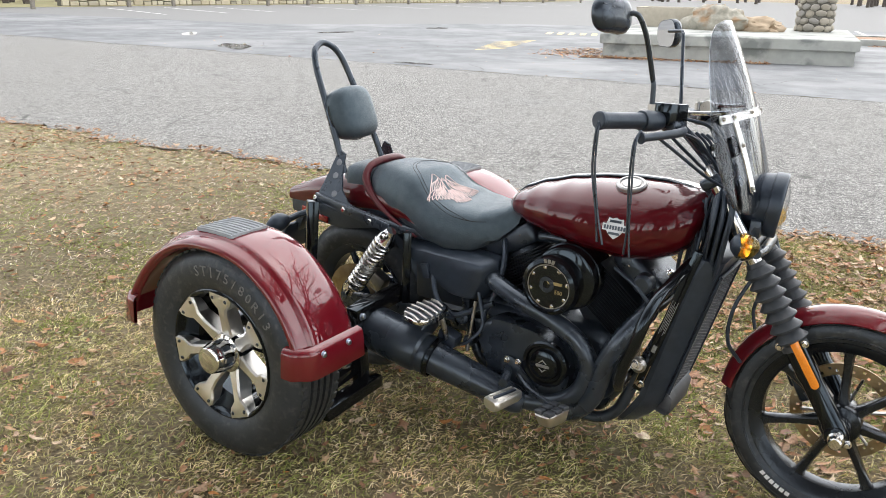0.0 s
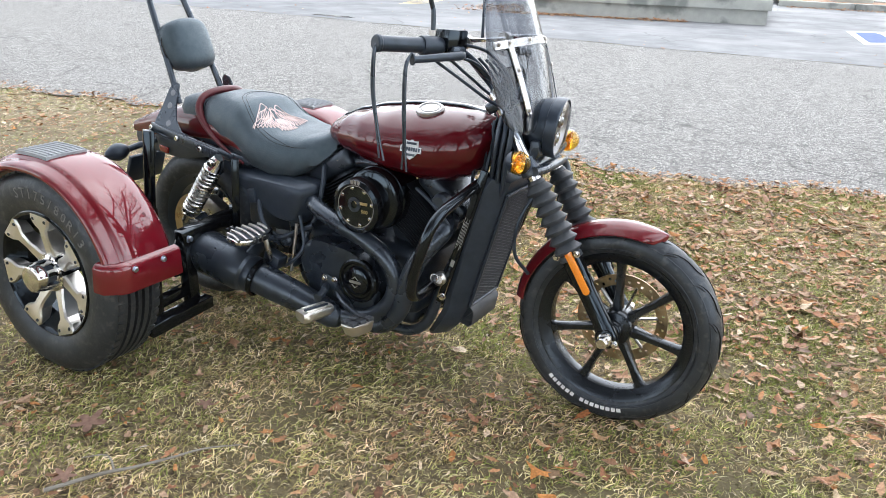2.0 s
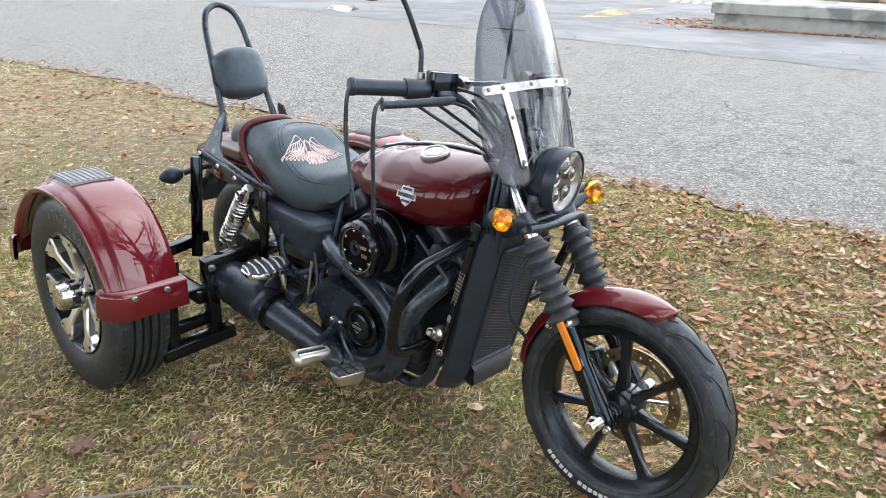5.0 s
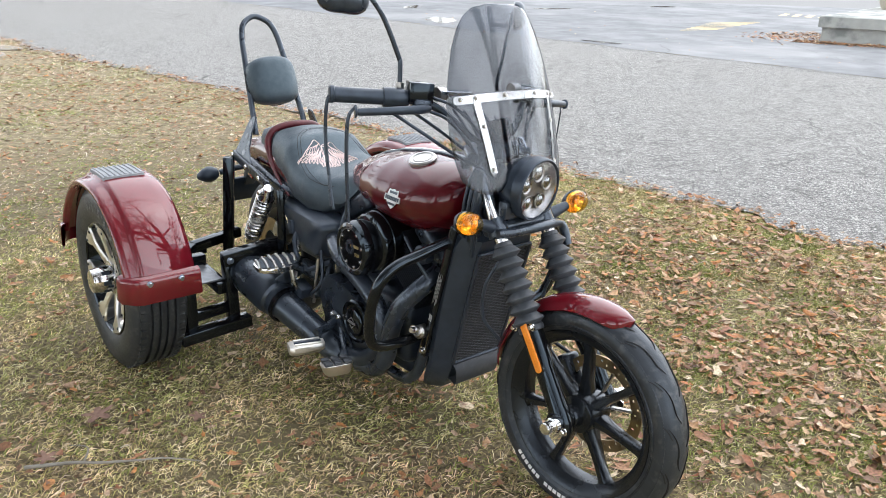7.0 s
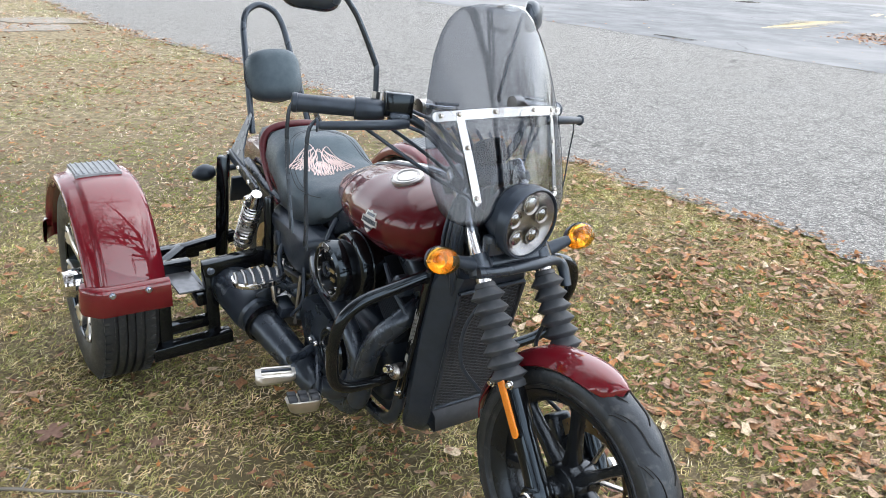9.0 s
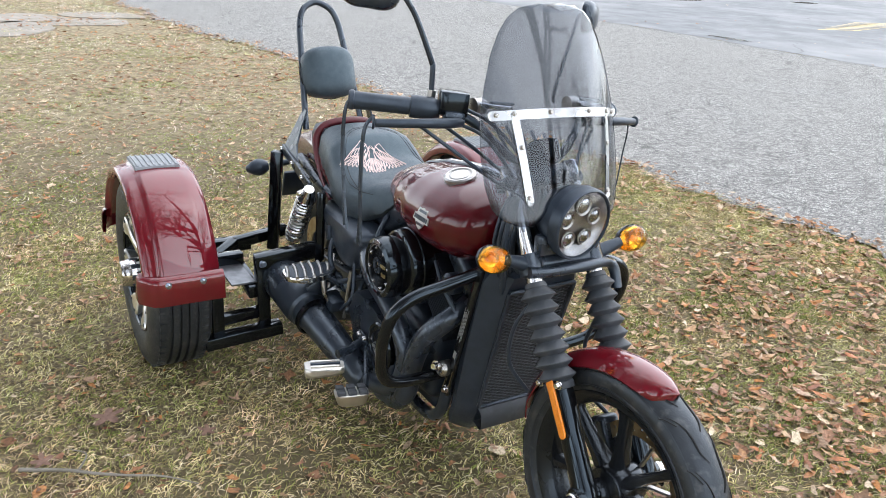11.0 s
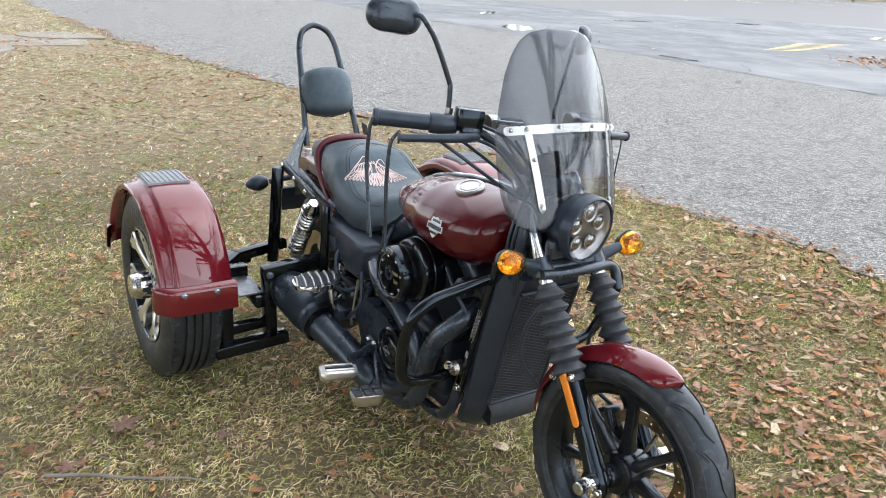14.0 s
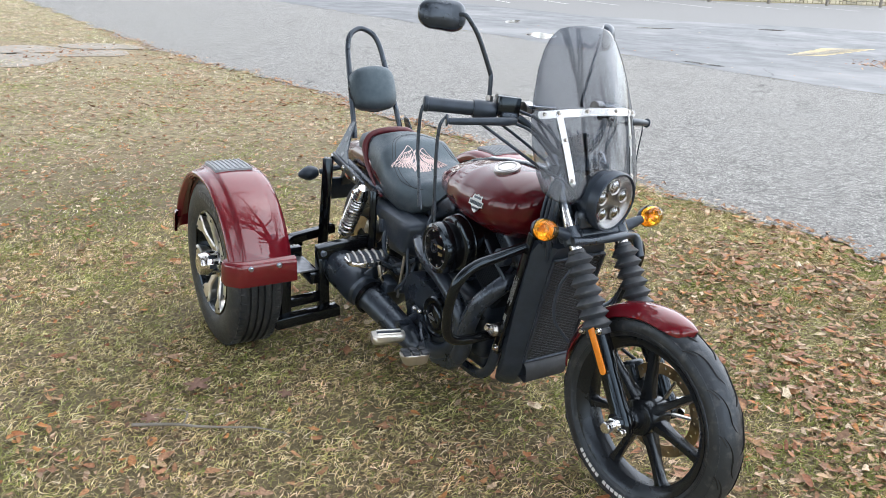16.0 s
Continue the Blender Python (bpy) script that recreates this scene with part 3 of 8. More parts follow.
def build_markings():
    hatch = thing("hatched_road_marking", "worn yellow diagonal hatching painted on asphalt", "road marking", kind="structure")
    near_l, far_l, near_r, far_r = Vector((-8.6, 14.3)), Vector((-10.2, 18.2)), Vector((-8.12, 14.53)), Vector((-9.5, 19.3))
    for k in range(7):
        t = 0.01 + 0.115 * k
        bm = bmesh.new()
        quad_mark(bm, [near_l.lerp(far_l, t), near_r.lerp(far_r, t + 0.16), near_r.lerp(far_r, t + 0.2), near_l.lerp(far_l, t + 0.04)])
        part("painted_stripe", bm, YELLOW, hatch)
    far = thing("hatched_road_marking", "worn yellow hatching painted on far asphalt", "road marking", kind="structure")
    for k in range(6):
        c = Vector((-10.7 + 0.35 * k, 21.9 + 0.1 * k))
        bm = bmesh.new()
        quad_mark(bm, [c, c + Vector((0.2, 0)), c + Vector((-0.3, 1.2)), c + Vector((-0.5, 1.2))])
        part("painted_stripe", bm, YELLOW, far)
    bay = thing("parking_line", "faded parking bay line on asphalt", "road marking", kind="structure")
    for k, y in enumerate((21.5, 25.0, 28.2, 35.0, 41.5, 48.5, 55.0, 62.0)):
        bm = bmesh.new()
        quad_mark(bm, [(-37.0, y + 2.6), (-37.0, y + 2.72), (-29.0, y + 0.12), (-29.0, y)])
        part("painted_line", bm, LINE, bay)
    for k in range(5):
        bm = bmesh.new()
        quad_mark(bm, [(-6 + 4 * k, 27 + k), (-5.86 + 4 * k, 27 + k), (-7.4 + 4 * k, 33 + k), (-7.54 + 4 * k, 33 + k)])
        part("painted_line", bm, LINE, bay)
    blue = thing("accessible_bay_marking", "blue square with white wheelchair sign on asphalt", "road marking", kind="structure")
    c, u, v = Vector((1.07, 15.53)), Vector((0.72, 0.7)), Vector((-0.2, 0.98))
    u, v = u.normalized(), v.normalized()
    P = lambda p, q: tuple(c + u * p + v * q)
    bm = bmesh.new()
    quad_mark(bm, [P(-0.2, -1.6), P(1.8, -1.6), P(1.8, 1.1), P(-0.2, 1.1)], 0.012)
    part("white_border", bm, LINE, blue)
    bm = bmesh.new()
    quad_mark(bm, [P(-0.05, -1.3), P(1.65, -1.3), P(1.65, 0.85), P(-0.05, 0.85)], 0.016)
    part("blue_field", bm, BLUE, blue)
    bm = bmesh.new()
    quad_mark(bm, [P(0.5, -1.0), P(0.72, -1.0), P(0.72, 0.5), P(0.5, 0.5)], 0.02)
    quad_mark(bm, [P(0.74, -0.1), P(1.3, -0.1), P(1.3, 0.1), P(0.74, 0.1)], 0.02)
    quad_mark(bm, [P(0.45, 0.5), P(0.78, 0.5), P(0.78, 0.75), P(0.45, 0.75)], 0.02)
    part("white_symbol", bm, LINE, blue)


def rough_rock(bm, c, size, seed, sub=3):
    r = bmesh.ops.create_icosphere(bm, subdivisions=sub, radius=1)
    for v in r["verts"]:
        p = v.co.copy()
        k = 1 + 0.4 * noise.noise(p * 1.3 + Vector((seed, 0, 0))) + 0.3 * abs(noise.noise(p * 2.6 + Vector((0, seed, 0)))) + 0.1 * noise.noise(p * 7)
        v.co = Vector((c[0] + p.x * size[0] * k, c[1] + p.y * size[1] * k, c[2] + max(-0.7, p.z) * size[2] * k))
    return bm


def rect_rings(corners, levels):
    """Stacked outlines: levels of (z, outset)."""
    mid = sum((Vector(c) for c in corners), Vector((0, 0))) / len(corners)
    out = []
    for z, o in levels:
        ring = []
        for c in corners:
            d = (Vector(c) - mid)
            d = d + d.normalized() * o
            ring.append((*(mid + d), z))
        out.append(ring)
    return out


def build_platform():
    """The concrete island with planter, rocks and a cobbled post."""
    p = thing("concrete_island", "long weathered concrete island with a capped ledge", "concrete island")
    corners = [(-5.62, 14.85), (-0.84, 16.45), (-1.9, 21.6), (-6.9, 20.2)]
    part("base", loft(rect_rings(corners, [(0, 0), (0.3, 0)])), CONCRETE, p, angle=20)
    part("cap", loft(rect_rings(corners, [(0.3, 0.07), (0.305, 0.1), (0.5, 0.1), (0.52, 0.07)])), CONCRETE, p, "pale concrete coping", angle=20)
    post = thing("cobbled_post", "round post base clad in river cobbles on the concrete island", "post")
    c = Vector((-2.35, 19.9, 0.52))
    part("core", lathe([(0, 0), (0.4, 0), (0.36, 1.6), (0, 1.6)], c, (0, 0, 1), 20), MORTAR, post)
    r = random.Random(3)
    bm = bmesh.new()
    bmesh.ops.create_icosphere(bm, subdivisions=2, radius=1)
    for v in bm.verts:
        v.co *= 1 + 0.12 * noise.noise(v.co * 1.7)
    first = part("cobble", bm, COBBLE, post)
    k = 0
    for row in range(9):
        for i in range(11):
            a = 2 * math.pi * (i + 0.5 * (row % 2) + r.uniform(-0.12, 0.12)) / 11
            z = 0.09 + row * 0.165 + r.uniform(-0.02, 0.02)
            rad = 0.4 - 0.02 * row / 8
            ob = first if k == 0 else first.copy()
            if k:
                scene.collection.objects.link(ob)
            ob.matrix_basis = Matrix.Translation(c + Vector((rad * math.cos(a), rad * math.sin(a), z))) @ Euler((r.uniform(-0.3, 0.3), r.uniform(-0.3, 0.3), a)).to_matrix().to_4x4() @ Matrix.Diagonal((0.06, r.uniform(0.1, 0.135), r.uniform(0.07, 0.095), 1))
            k += 1
    rock = thing("landscape_rock", "large pale lichened boulder lying on the concrete island", "rock", "rocks on the island")
    part("stone", rough_rock(bmesh.new(), (-4.35, 18.4, 0.72), (0.66, 0.42, 0.4), 2.0, 4), ROCK, rock, angle=60)
    rock = thing("landscape_rock", "low tan boulder lying on the concrete island", "rock", "rocks on the island")
    part("stone", rough_rock(bmesh.new(), (-3.5, 18.7, 0.62), (0.6, 0.36, 0.22), 5.0, 4), TANROCK, rock, angle=60)
    tr = thing("planter_trough", "long buff concrete planter trough on the island", "planter")
    cc = [(-6.3, 18.6), (-4.75, 18.9), (-4.95, 20.0), (-6.5, 19.7)]
    rr = rect_rings(cc, [(0.52, -0.06), (0.62, 0.0), (0.9, 0.1), (1.0, 0.12), (1.0, 0.04), (0.9, 0.0)])
    part("trough", loft(rr), PLANTER, tr, angle=25)
    kerb = thing("kerb", "pale concrete kerb of a planted strip", "kerb", kind="structure")
    bm = bmesh.new()
    for i in range(8):
        a, b = Vector((-1.9 + 2.0 * i, 24.3 + 0.42 * i, 0.06)), Vector((0.08 + 2.0 * i, 24.3 + 0.42 * (i + 0.98), 0.06))
        beam(bm, a, b, 0.3, 0.24, 0.02)
    part("kerb_stone", bm, CONCRETE, kerb)
    bed = mesh_object("planting_bed", [(-1.9, 24.4, 0.14), (14, 27.8, 0.14), (13, 30.2, 0.14), (-2.6, 26.8, 0.14)], [(0, 1, 2, 3)], LITTER)
    tagged(bed, "narrow planting strip covered with fallen leaves", "planting bed", kind="structure")
    back = thing("kerb", "pale concrete kerb behind the planted strip", "kerb", kind="structure")
    bm = bmesh.new()
    for i in range(8):
        beam(bm, (-2.6 + 2 * i, 26.8 + 0.44 * i, 0.06), (-0.62 + 2 * i, 26.8 + 0.44 * (i + 0.98), 0.06), 0.25, 0.24, 0.02)
    part("kerb_stone", bm, CONCRETE, back)
    lamp = thing("street_lamp", "dark blue cast iron lamp post on a concrete footing", "street lamp")
    c = (-0.2, 26.75, 0.14)
    part("footing", lathe([(0, 0), (0.62, 0), (0.62, 0.22), (0.58, 0.25), (0, 0.25)], c, (0, 0, 1), 24), CONCRETE, lamp)
    bm = bmesh.new()
    box(bm, (c[0], c[1], 0.53), (0.58, 0.58, 0.28), None, 0.03)
    part("plinth", bm, IRON, lamp)
    part("column", lathe([(0, 0.5), (0.24, 0.5), (0.19, 0.6), (0.17, 0.72), (0.22, 0.8), (0.24, 0.86), (0.19, 0.93), (0.15, 1.1), (0.16, 1.5), (0.1, 1.8), (0.09, 4.5), (0, 4.5)], c, (0, 0, 1), 20), IRON, lamp)


def build_far():
    """Posts, stone wall and lawn beyond the far lot."""
    lawn = mesh_object("far_lawn", [(-60, 5, 0.02), (-39.6, 10, 0.02), (-38.8, 90, 0.02), (-60, 90, 0.02)], [(0, 1, 2, 3)], FARGRASS)
    tagged(lawn, "dormant grass beyond the parking lot", "lawn", kind="structure")
    first = None
    for x, y in ((-37.2, 14.0), (-37, 17.2), (-37, 20.2), (-38.3, 26.4), (-38.4, 29.4), (-37.5, 35.9), (-37.5, 39.5), (-37.4, 44.3), (-37, 50), (-36.5, 56), (-36, 62), (-35.5, 69), (-35, 76)):
        if first is None:
            first = thing("wooden_post", "square weathered timber post at the edge of the far lot", "post", "posts along the far lot", (x, y, 0))
            bm = bmesh.new()
            box(bm, (0, 0, 0.5), (0.17, 0.17, 1.04), None, 0.015)
            part("post", bm, WOOD, first)
        else:
            copy_thing(first, pose(x, y, 0))
    wall = thing("stone_wall", "low field stone wall behind the parking lot", "wall", kind="structure")
    bm = bmesh.new()
    beam(bm, (-41.0, 24.0, 0.5), (-40.0, 80, 0.5), 0.35, 1.0)
    part("core", bm, MORTAR, wall)
    r = random.Random(8)
    bm = bmesh.new()
    y = 24.0
    while y < 78:
        w = r.uniform(0.35, 0.8)
        z = 0.0
        while z < 1.0:
            h = r.uniform(0.2, 0.36)
            box(bm, (-40.78 + (y - 24) / 56, y + w / 2, z + h / 2), (0.14 + r.uniform(0, 0.06), w - 0.05, h - 0.04), None, 0.03, 1)
            z += h
        y += w
    ob = part("stones", bm, WALLSTONE, wall)
    ob["kind"] = "stuff"


def build_woods():
    """Leafless woods far beyond the lot, added out of view to darken puddle reflections: many trunks, each with a fan
    of limbs.
    """
    r = random.Random(77)
    bm = bmesh.new()
    for k in range(330):
        if k < 230:
            x, y = r.uniform(-66, -44), r.uniform(-6, 100)
        else:
            x, y = r.uniform(-44, 40), r.uniform(96, 118)
        h = r.uniform(9, 15)
        top = Vector((x + r.uniform(-0.8, 0.8), y + r.uniform(-0.8, 0.8), h))
        sweep(bm, [(x, y, -0.1), top], lambda s: 0.2 * (1 - 0.8 * s), 5, cap=False)
        for j in range(20 if k < 230 else 6):
            t = r.uniform(0.22, 0.97)
            p = Vector((x, y, 0)).lerp(top, t)
            d = Vector((r.uniform(-1, 1), r.uniform(-1, 1), r.uniform(0.1, 1.1))).normalized()
            q = p + d * r.uniform(1.4, 3.4)
            sweep(bm, [p, q], lambda s: 0.075 * (1 - 0.8 * s), 3, cap=False)
            for i in range(2 if k < 230 else 0):
                m = p.lerp(q, r.uniform(0.3, 1.0))
                sweep(bm, [m, m + Vector((r.uniform(-1, 1), r.uniform(-1, 1), r.uniform(-0.2, 1.0))) * 1.1], 0.025, 3, cap=False)
    me = bpy.data.meshes.new("far_woods")
    bm.to_mesh(me)
    bm.free()
    me.materials.append(BARK)
    tagged(new("far_woods", me), "bare grey woods added beyond the parking lot for dark reflections", "woods", kind="stuff")


def tree(x, y, h, seed, lean=0.0, forks=(8, 7, 5, 4)):
    """A leafless tree: tapered trunk, limbs and fine twigs."""
    r = random.Random(seed)
    t = thing("bare_tree", "tall leafless deciduous tree standing on the lawn", "tree", "bare trees", (x, y, 0))
    trunk, crown = bmesh.new(), bmesh.new()

    def grow(p, d, length, rad, level):
        pts, q, dd = [p], p, d.copy()
        n = 5 if level < 3 else 3
        for i in range(n):
            dd = (dd + Vector((r.uniform(-1, 1), r.uniform(-1, 1), r.uniform(-0.5, 0.8))) * (0.1 + 0.07 * level)).normalized()
            q = q + dd * (length / n)
            pts.append(q)
        sweep(trunk if level == 0 else crown, pts, lambda s: rad * (1 - 0.62 * s), 8 if level == 0 else (5 if level < 3 else 3), 0, cap=False)
        if level == 4:
            return
        kids = forks[level]
        for k in range(kids):
            s = r.uniform(0.45 if level == 0 else 0.25, 1.0)
            i = min(int(s * n), n - 1)
            base = pts[i].lerp(pts[i + 1], s * n - i)
            az = r.uniform(0, 6.28)
            _, u, v = basis(dd)
            nd = (dd * r.uniform(0.5, 0.9) + (u * math.cos(az) + v * math.sin(az)) * r.uniform(0.6, 1.0)).normalized()
            nd.z = max(nd.z, -0.1)
            grow(base, nd, length * r.uniform(0.5, 0.78), max(rad * (1 - 0.55 * s) * r.uniform(0.45, 0.68), 0.006), level + 1)

    grow(Vector((0, 0, -0.05)), Vector((lean, 0, 1)).normalized(), h * 0.5, h * 0.022, 0)
    part("trunk", trunk, BARK, t, angle=60)
    part("crown", crown, BARK, t, "fine bare twigs", angle=60)
    return t


build_ground()
build_road()
build_puddles()
build_markings()
build_platform()
build_far()
build_woods()

# ---- the trike ----
LABEL = mat("grey_label_print", [(0.2, 0.2, 0.2), (0.3, 0.3, 0.3)], 0.5, 0, 300)
trike = thing("motor_trike", "dark red motorcycle with bolt-on trike wheels parked on the lawn", "motorcycle")
OFFSET = {-1: Vector((0, 0, 0)), 1: Vector((-0.055, -0.05, -0.045))}


def ring_sector(r0, r1, a0, a1, n, to_world, thick, bm=None):
    pts = [(r1 * math.cos(a0 + (a1 - a0) * k / n), r1 * math.sin(a0 + (a1 - a0) * k / n)) for k in range(n + 1)]
    pts += [(r0 * math.cos(a1 + (a0 - a1) * k / n), r0 * math.sin(a1 + (a0 - a1) * k / n)) for k in range(n + 1)]
    return plate(pts, thick, to_world, bm)


def build_rear_wheel(s):
    """One outrigger wheel; s is -1 on the right, 1 on the left."""
    c, R = Vector((0.0, s * 0.69, 0.338)) + OFFSET[s], 0.338
    out = Vector((0, s, 0))
    rim = part("wheel", lathe([(0.205, 0.06), (0.212, 0.068), (0.214, 0.085), (0.206, 0.088), (0.198, 0.078), (0.19, 0.05), (0.168, 0.03), (0.162, -0.05), (0.185, -0.07), (0.205, -0.085), (0.212, -0.08), (0.2, -0.06), (0.175, -0.03), (0.178, 0.03)], c, out, 56, close=True), GLOSS, trike, "black and polished seven-spoke alloy wheel")
    prof = [(0.206, 0.082), (0.222, 0.092), (0.25, 0.101), (0.28, 0.102), (0.305, 0.097), (0.322, 0.088), (0.331, 0.079), (0.336, 0.066), (0.338, 0.047)]
    grooves = [(0.338, 0.047), (0.327, 0.0445), (0.327, 0.0375), (0.338, 0.035), (0.3385, 0.0185), (0.327, 0.0165), (0.327, 0.009), (0.3385, 0.007)]
    prof += grooves[1:]
    prof += [(r, -h) for r, h in reversed(prof)]
    part("tyre", lathe(prof, c, out, 72, close=True), RUBBER, rim, "worn black trailer tyre with lettered sidewall", angle=25)
    # tread blocks on the shoulders
    bm = bmesh.new()
    for k in range(60):
        a = 2 * math.pi * k / 60
        d = Vector((math.cos(a), 0, math.sin(a)))
        for e in (1, -1):
            p = c + d * 0.3345 + out * (e * 0.067)
            box(bm, p, (0.007, 0.022, 0.024), Euler((0, -a, 0)).to_matrix().to_4x4(), 0, 1)
    part("tread", bm, RUBBER, rim)["kind"] = "stuff"
    part("rim_lip", lathe([(0.199, 0.087), (0.205, 0.0915), (0.209, 0.0905), (0.209, 0.086)], c, out, 64, close=True), GLOSS, rim, "black rim lip")
    for k in range(7):
        a = math.radians(86) + 2 * math.pi * k / 7
        d, t = Vector((math.cos(a), 0, math.sin(a))), Vector((-math.sin(a), 0, math.cos(a)))
        secs = []
        for r, w, h0, h1 in ((0.03, 0.03, 0.0, 0.052), (0.07, 0.021, 0.01, 0.066), (0.12, 0.0165, 0.02, 0.078), (0.152, 0.019, 0.035, 0.084), (0.17, 0.037, 0.045, 0.089), (0.188, 0.045, 0.052, 0.092), (0.203, 0.046, 0.055, 0.0915)):
            q = c + d * r
            secs.append([q + t * w * 0.8 + out * h0, q + t * w + out * (h1 - 0.006), q + t * (w - 0.006) + out * h1, q - t * (w - 0.006) + out * h1, q - t * w + out * (h1 - 0.006), q - t * w * 0.8 + out * h0])
        part("spoke", loft(secs), ALLOY, rim, "polished alloy spoke")
        for e in (1, -1):
            part("rivet", bolt(c + d * 0.188 + t * (e * 0.028) + out * 0.0915, out, 0.0052, 0.003), SATIN, rim)
    part("hub_cap", lathe([(0, 0.14), (0.036, 0.14), (0.042, 0.137), (0.045, 0.13), (0.046, 0.118), (0.049, 0.113), (0.05, 0.072), (0.062, 0.068), (0.066, 0.05), (0.055, 0.0), (0, 0.0)], c, out, 32), CHROME, rim, "chrome hub cap")
    for k in range(8):
        a = 2 * math.pi * k / 8
        bm = bmesh.new()
        box(bm, c + Vector((math.cos(a), 0, math.sin(a))) * 0.0475 + out * 0.093, (0.0065, 0.028, 0.017), Euler((0, -a, 0)).to_matrix().to_4x4(), 0.002)
        part("hub_slot", bm, SATIN, rim, "black window in the hub cap")
    if s < 0:
        text = "ST175/80R13"
        moulded = mat("moulded_rubber", [(0.13, 0.133, 0.138), (0.18, 0.183, 0.19)], 0.55, 0, 40)
        for i, ch in enumerate(text):
            g = letters(ch, 0.046, 0.002)
            a = math.radians(104) - math.radians(6.9) * i
            d, t = Vector((math.cos(a), 0, math.sin(a))), Vector((math.sin(a), 0, -math.cos(a)))
            m = Matrix(((t.x, d.x, out.x, 0), (t.y, d.y, out.y, 0), (t.z, d.z, out.z, 0), (0, 0, 0, 1)))
            m.translation = c + d * 0.258 + out * 0.1005
            part("sidewall_letter", g, moulded, rim, "", m)


def build_rear_fender(s):
    """Moulded fender over an outrigger wheel, with flared end panels and a step pad."""
    c = Vector((0.0, s * 0.69, 0.338)) + OFFSET[s]
    sec = [(0.350, 0.108), (0.352, 0.118), (0.358, 0.122), (0.367, 0.121), (0.374, 0.113), (0.378, 0.1), (0.381, 0.082), (0.3835, 0.076), (0.391, 0.071), (0.394, 0.06), (0.396, 0.0), (0.394, -0.06), (0.389, -0.095), (0.379, -0.112), (0.36, -0.117), (0.345, -0.117)]
    inner = [(r - 0.006 if 2 < i < 13 else r, h * (0.97 if abs(h) > 0.1 else 1)) for i, (r, h) in enumerate(sec)][::-1]
    ring = sec + [(r - 0.004, h - 0.006 * (1 if h > 0 else -1)) for r, h in inner]
    secs = []
    n = 40
    for k in range(n + 1):
        a = math.radians(13 + (166 - 13) * k / n)
        flat = 1 - 0.018 * math.exp(-((a - math.pi / 2) / 0.28) ** 2)
        stretch = 1.0 + 0.12 * max(0.0, (a - 2.0) / 0.9) ** 1.5
        secs.append([c + Vector((math.cos(a) * r * flat * stretch, s * h, math.sin(a) * r * flat)) for r, h in ring])
    f = part("rear_fender", loft(secs), FENDER_PAINT, trike, "glossy dark red moulded fender", angle=50)
    # front and rear panels, each a curved apron with a ledge
    for x0, z1, z0, dirx, lab in ((c.x + 0.387, c.z + 0.114, c.z + 0.034, 1, "bolted front apron"), (c.x - 0.42, c.z + 0.115, c.z + 0.035, -1, "rear apron")):
        path = []
        for u in range(13):
            t = -1 + 2 * u / 12
            yy = t * 0.118
            corner = max(0.0, (t - 0.72) / 0.28)
            path.append((x0 - dirx * (0.05 * corner ** 2), c.y + s * (yy + 0.006 * corner)))
        path.append((x0 - dirx * 0.075, c.y + s * 0.125))
        bm = bmesh.new()
        rows = []
        for z, o in ((z1 + 0.012, -0.012), (z1 + 0.008, 0.004), (z1, 0.010), (z1 - 0.006, 0.012), (z0 + 0.006, 0.016), (z0, 0.013), (z0, 0.004), (z1 - 0.004, -0.002)):
            row = []
            for i, (x, y) in enumerate(path):
                out_y = s * o if i >= len(path) - 2 else 0
                row.append(Vector((x + (dirx * o if i < len(path) - 1 else 0), y + out_y, z)))
            rows.append(row)
        loft(rows, caps=False, bm=bm, closed=False)
        part("fender_apron", bm, FENDER_PAINT, f, lab, angle=40)
        if dirx > 0:
            for yy in (-0.05, 0.056):
                part("fender_bolt", bolt((x0 + 0.0125, c.y - yy, c.z + 0.102), (1, 0, -0.05), 0.0085, 0.007), ZINC, f, "zinc hex bolt")
    # ridged step pad on the crown
    top = c.z + 0.388
    pad = bmesh.new()
    secs = []
    for k in range(9):
        x = -0.085 + 0.15 * k / 8
        z = top + 0.001 - 0.55 * (x + 0.01) ** 2
        secs.append([Vector((c.x + x, c.y + y, z + h)) for y, h in ((-0.072, -0.004), (-0.07, 0.006), (0.07, 0.006), (0.072, -0.004))])
    loft(secs, bm=pad)
    pad = part("step_pad", pad, GREYPAD, f, "grey ribbed rubber step pad")
    for k in range(8):
        y = c.y - 0.061 + 0.0175 * k
        part("pad_rib", tube([(c.x + x, y, top + 0.0075 - 0.55 * (x + 0.01) ** 2) for x in (-0.08, -0.04, -0.01, 0.03, 0.06)], 0.0042, 6), GREYPAD, f)


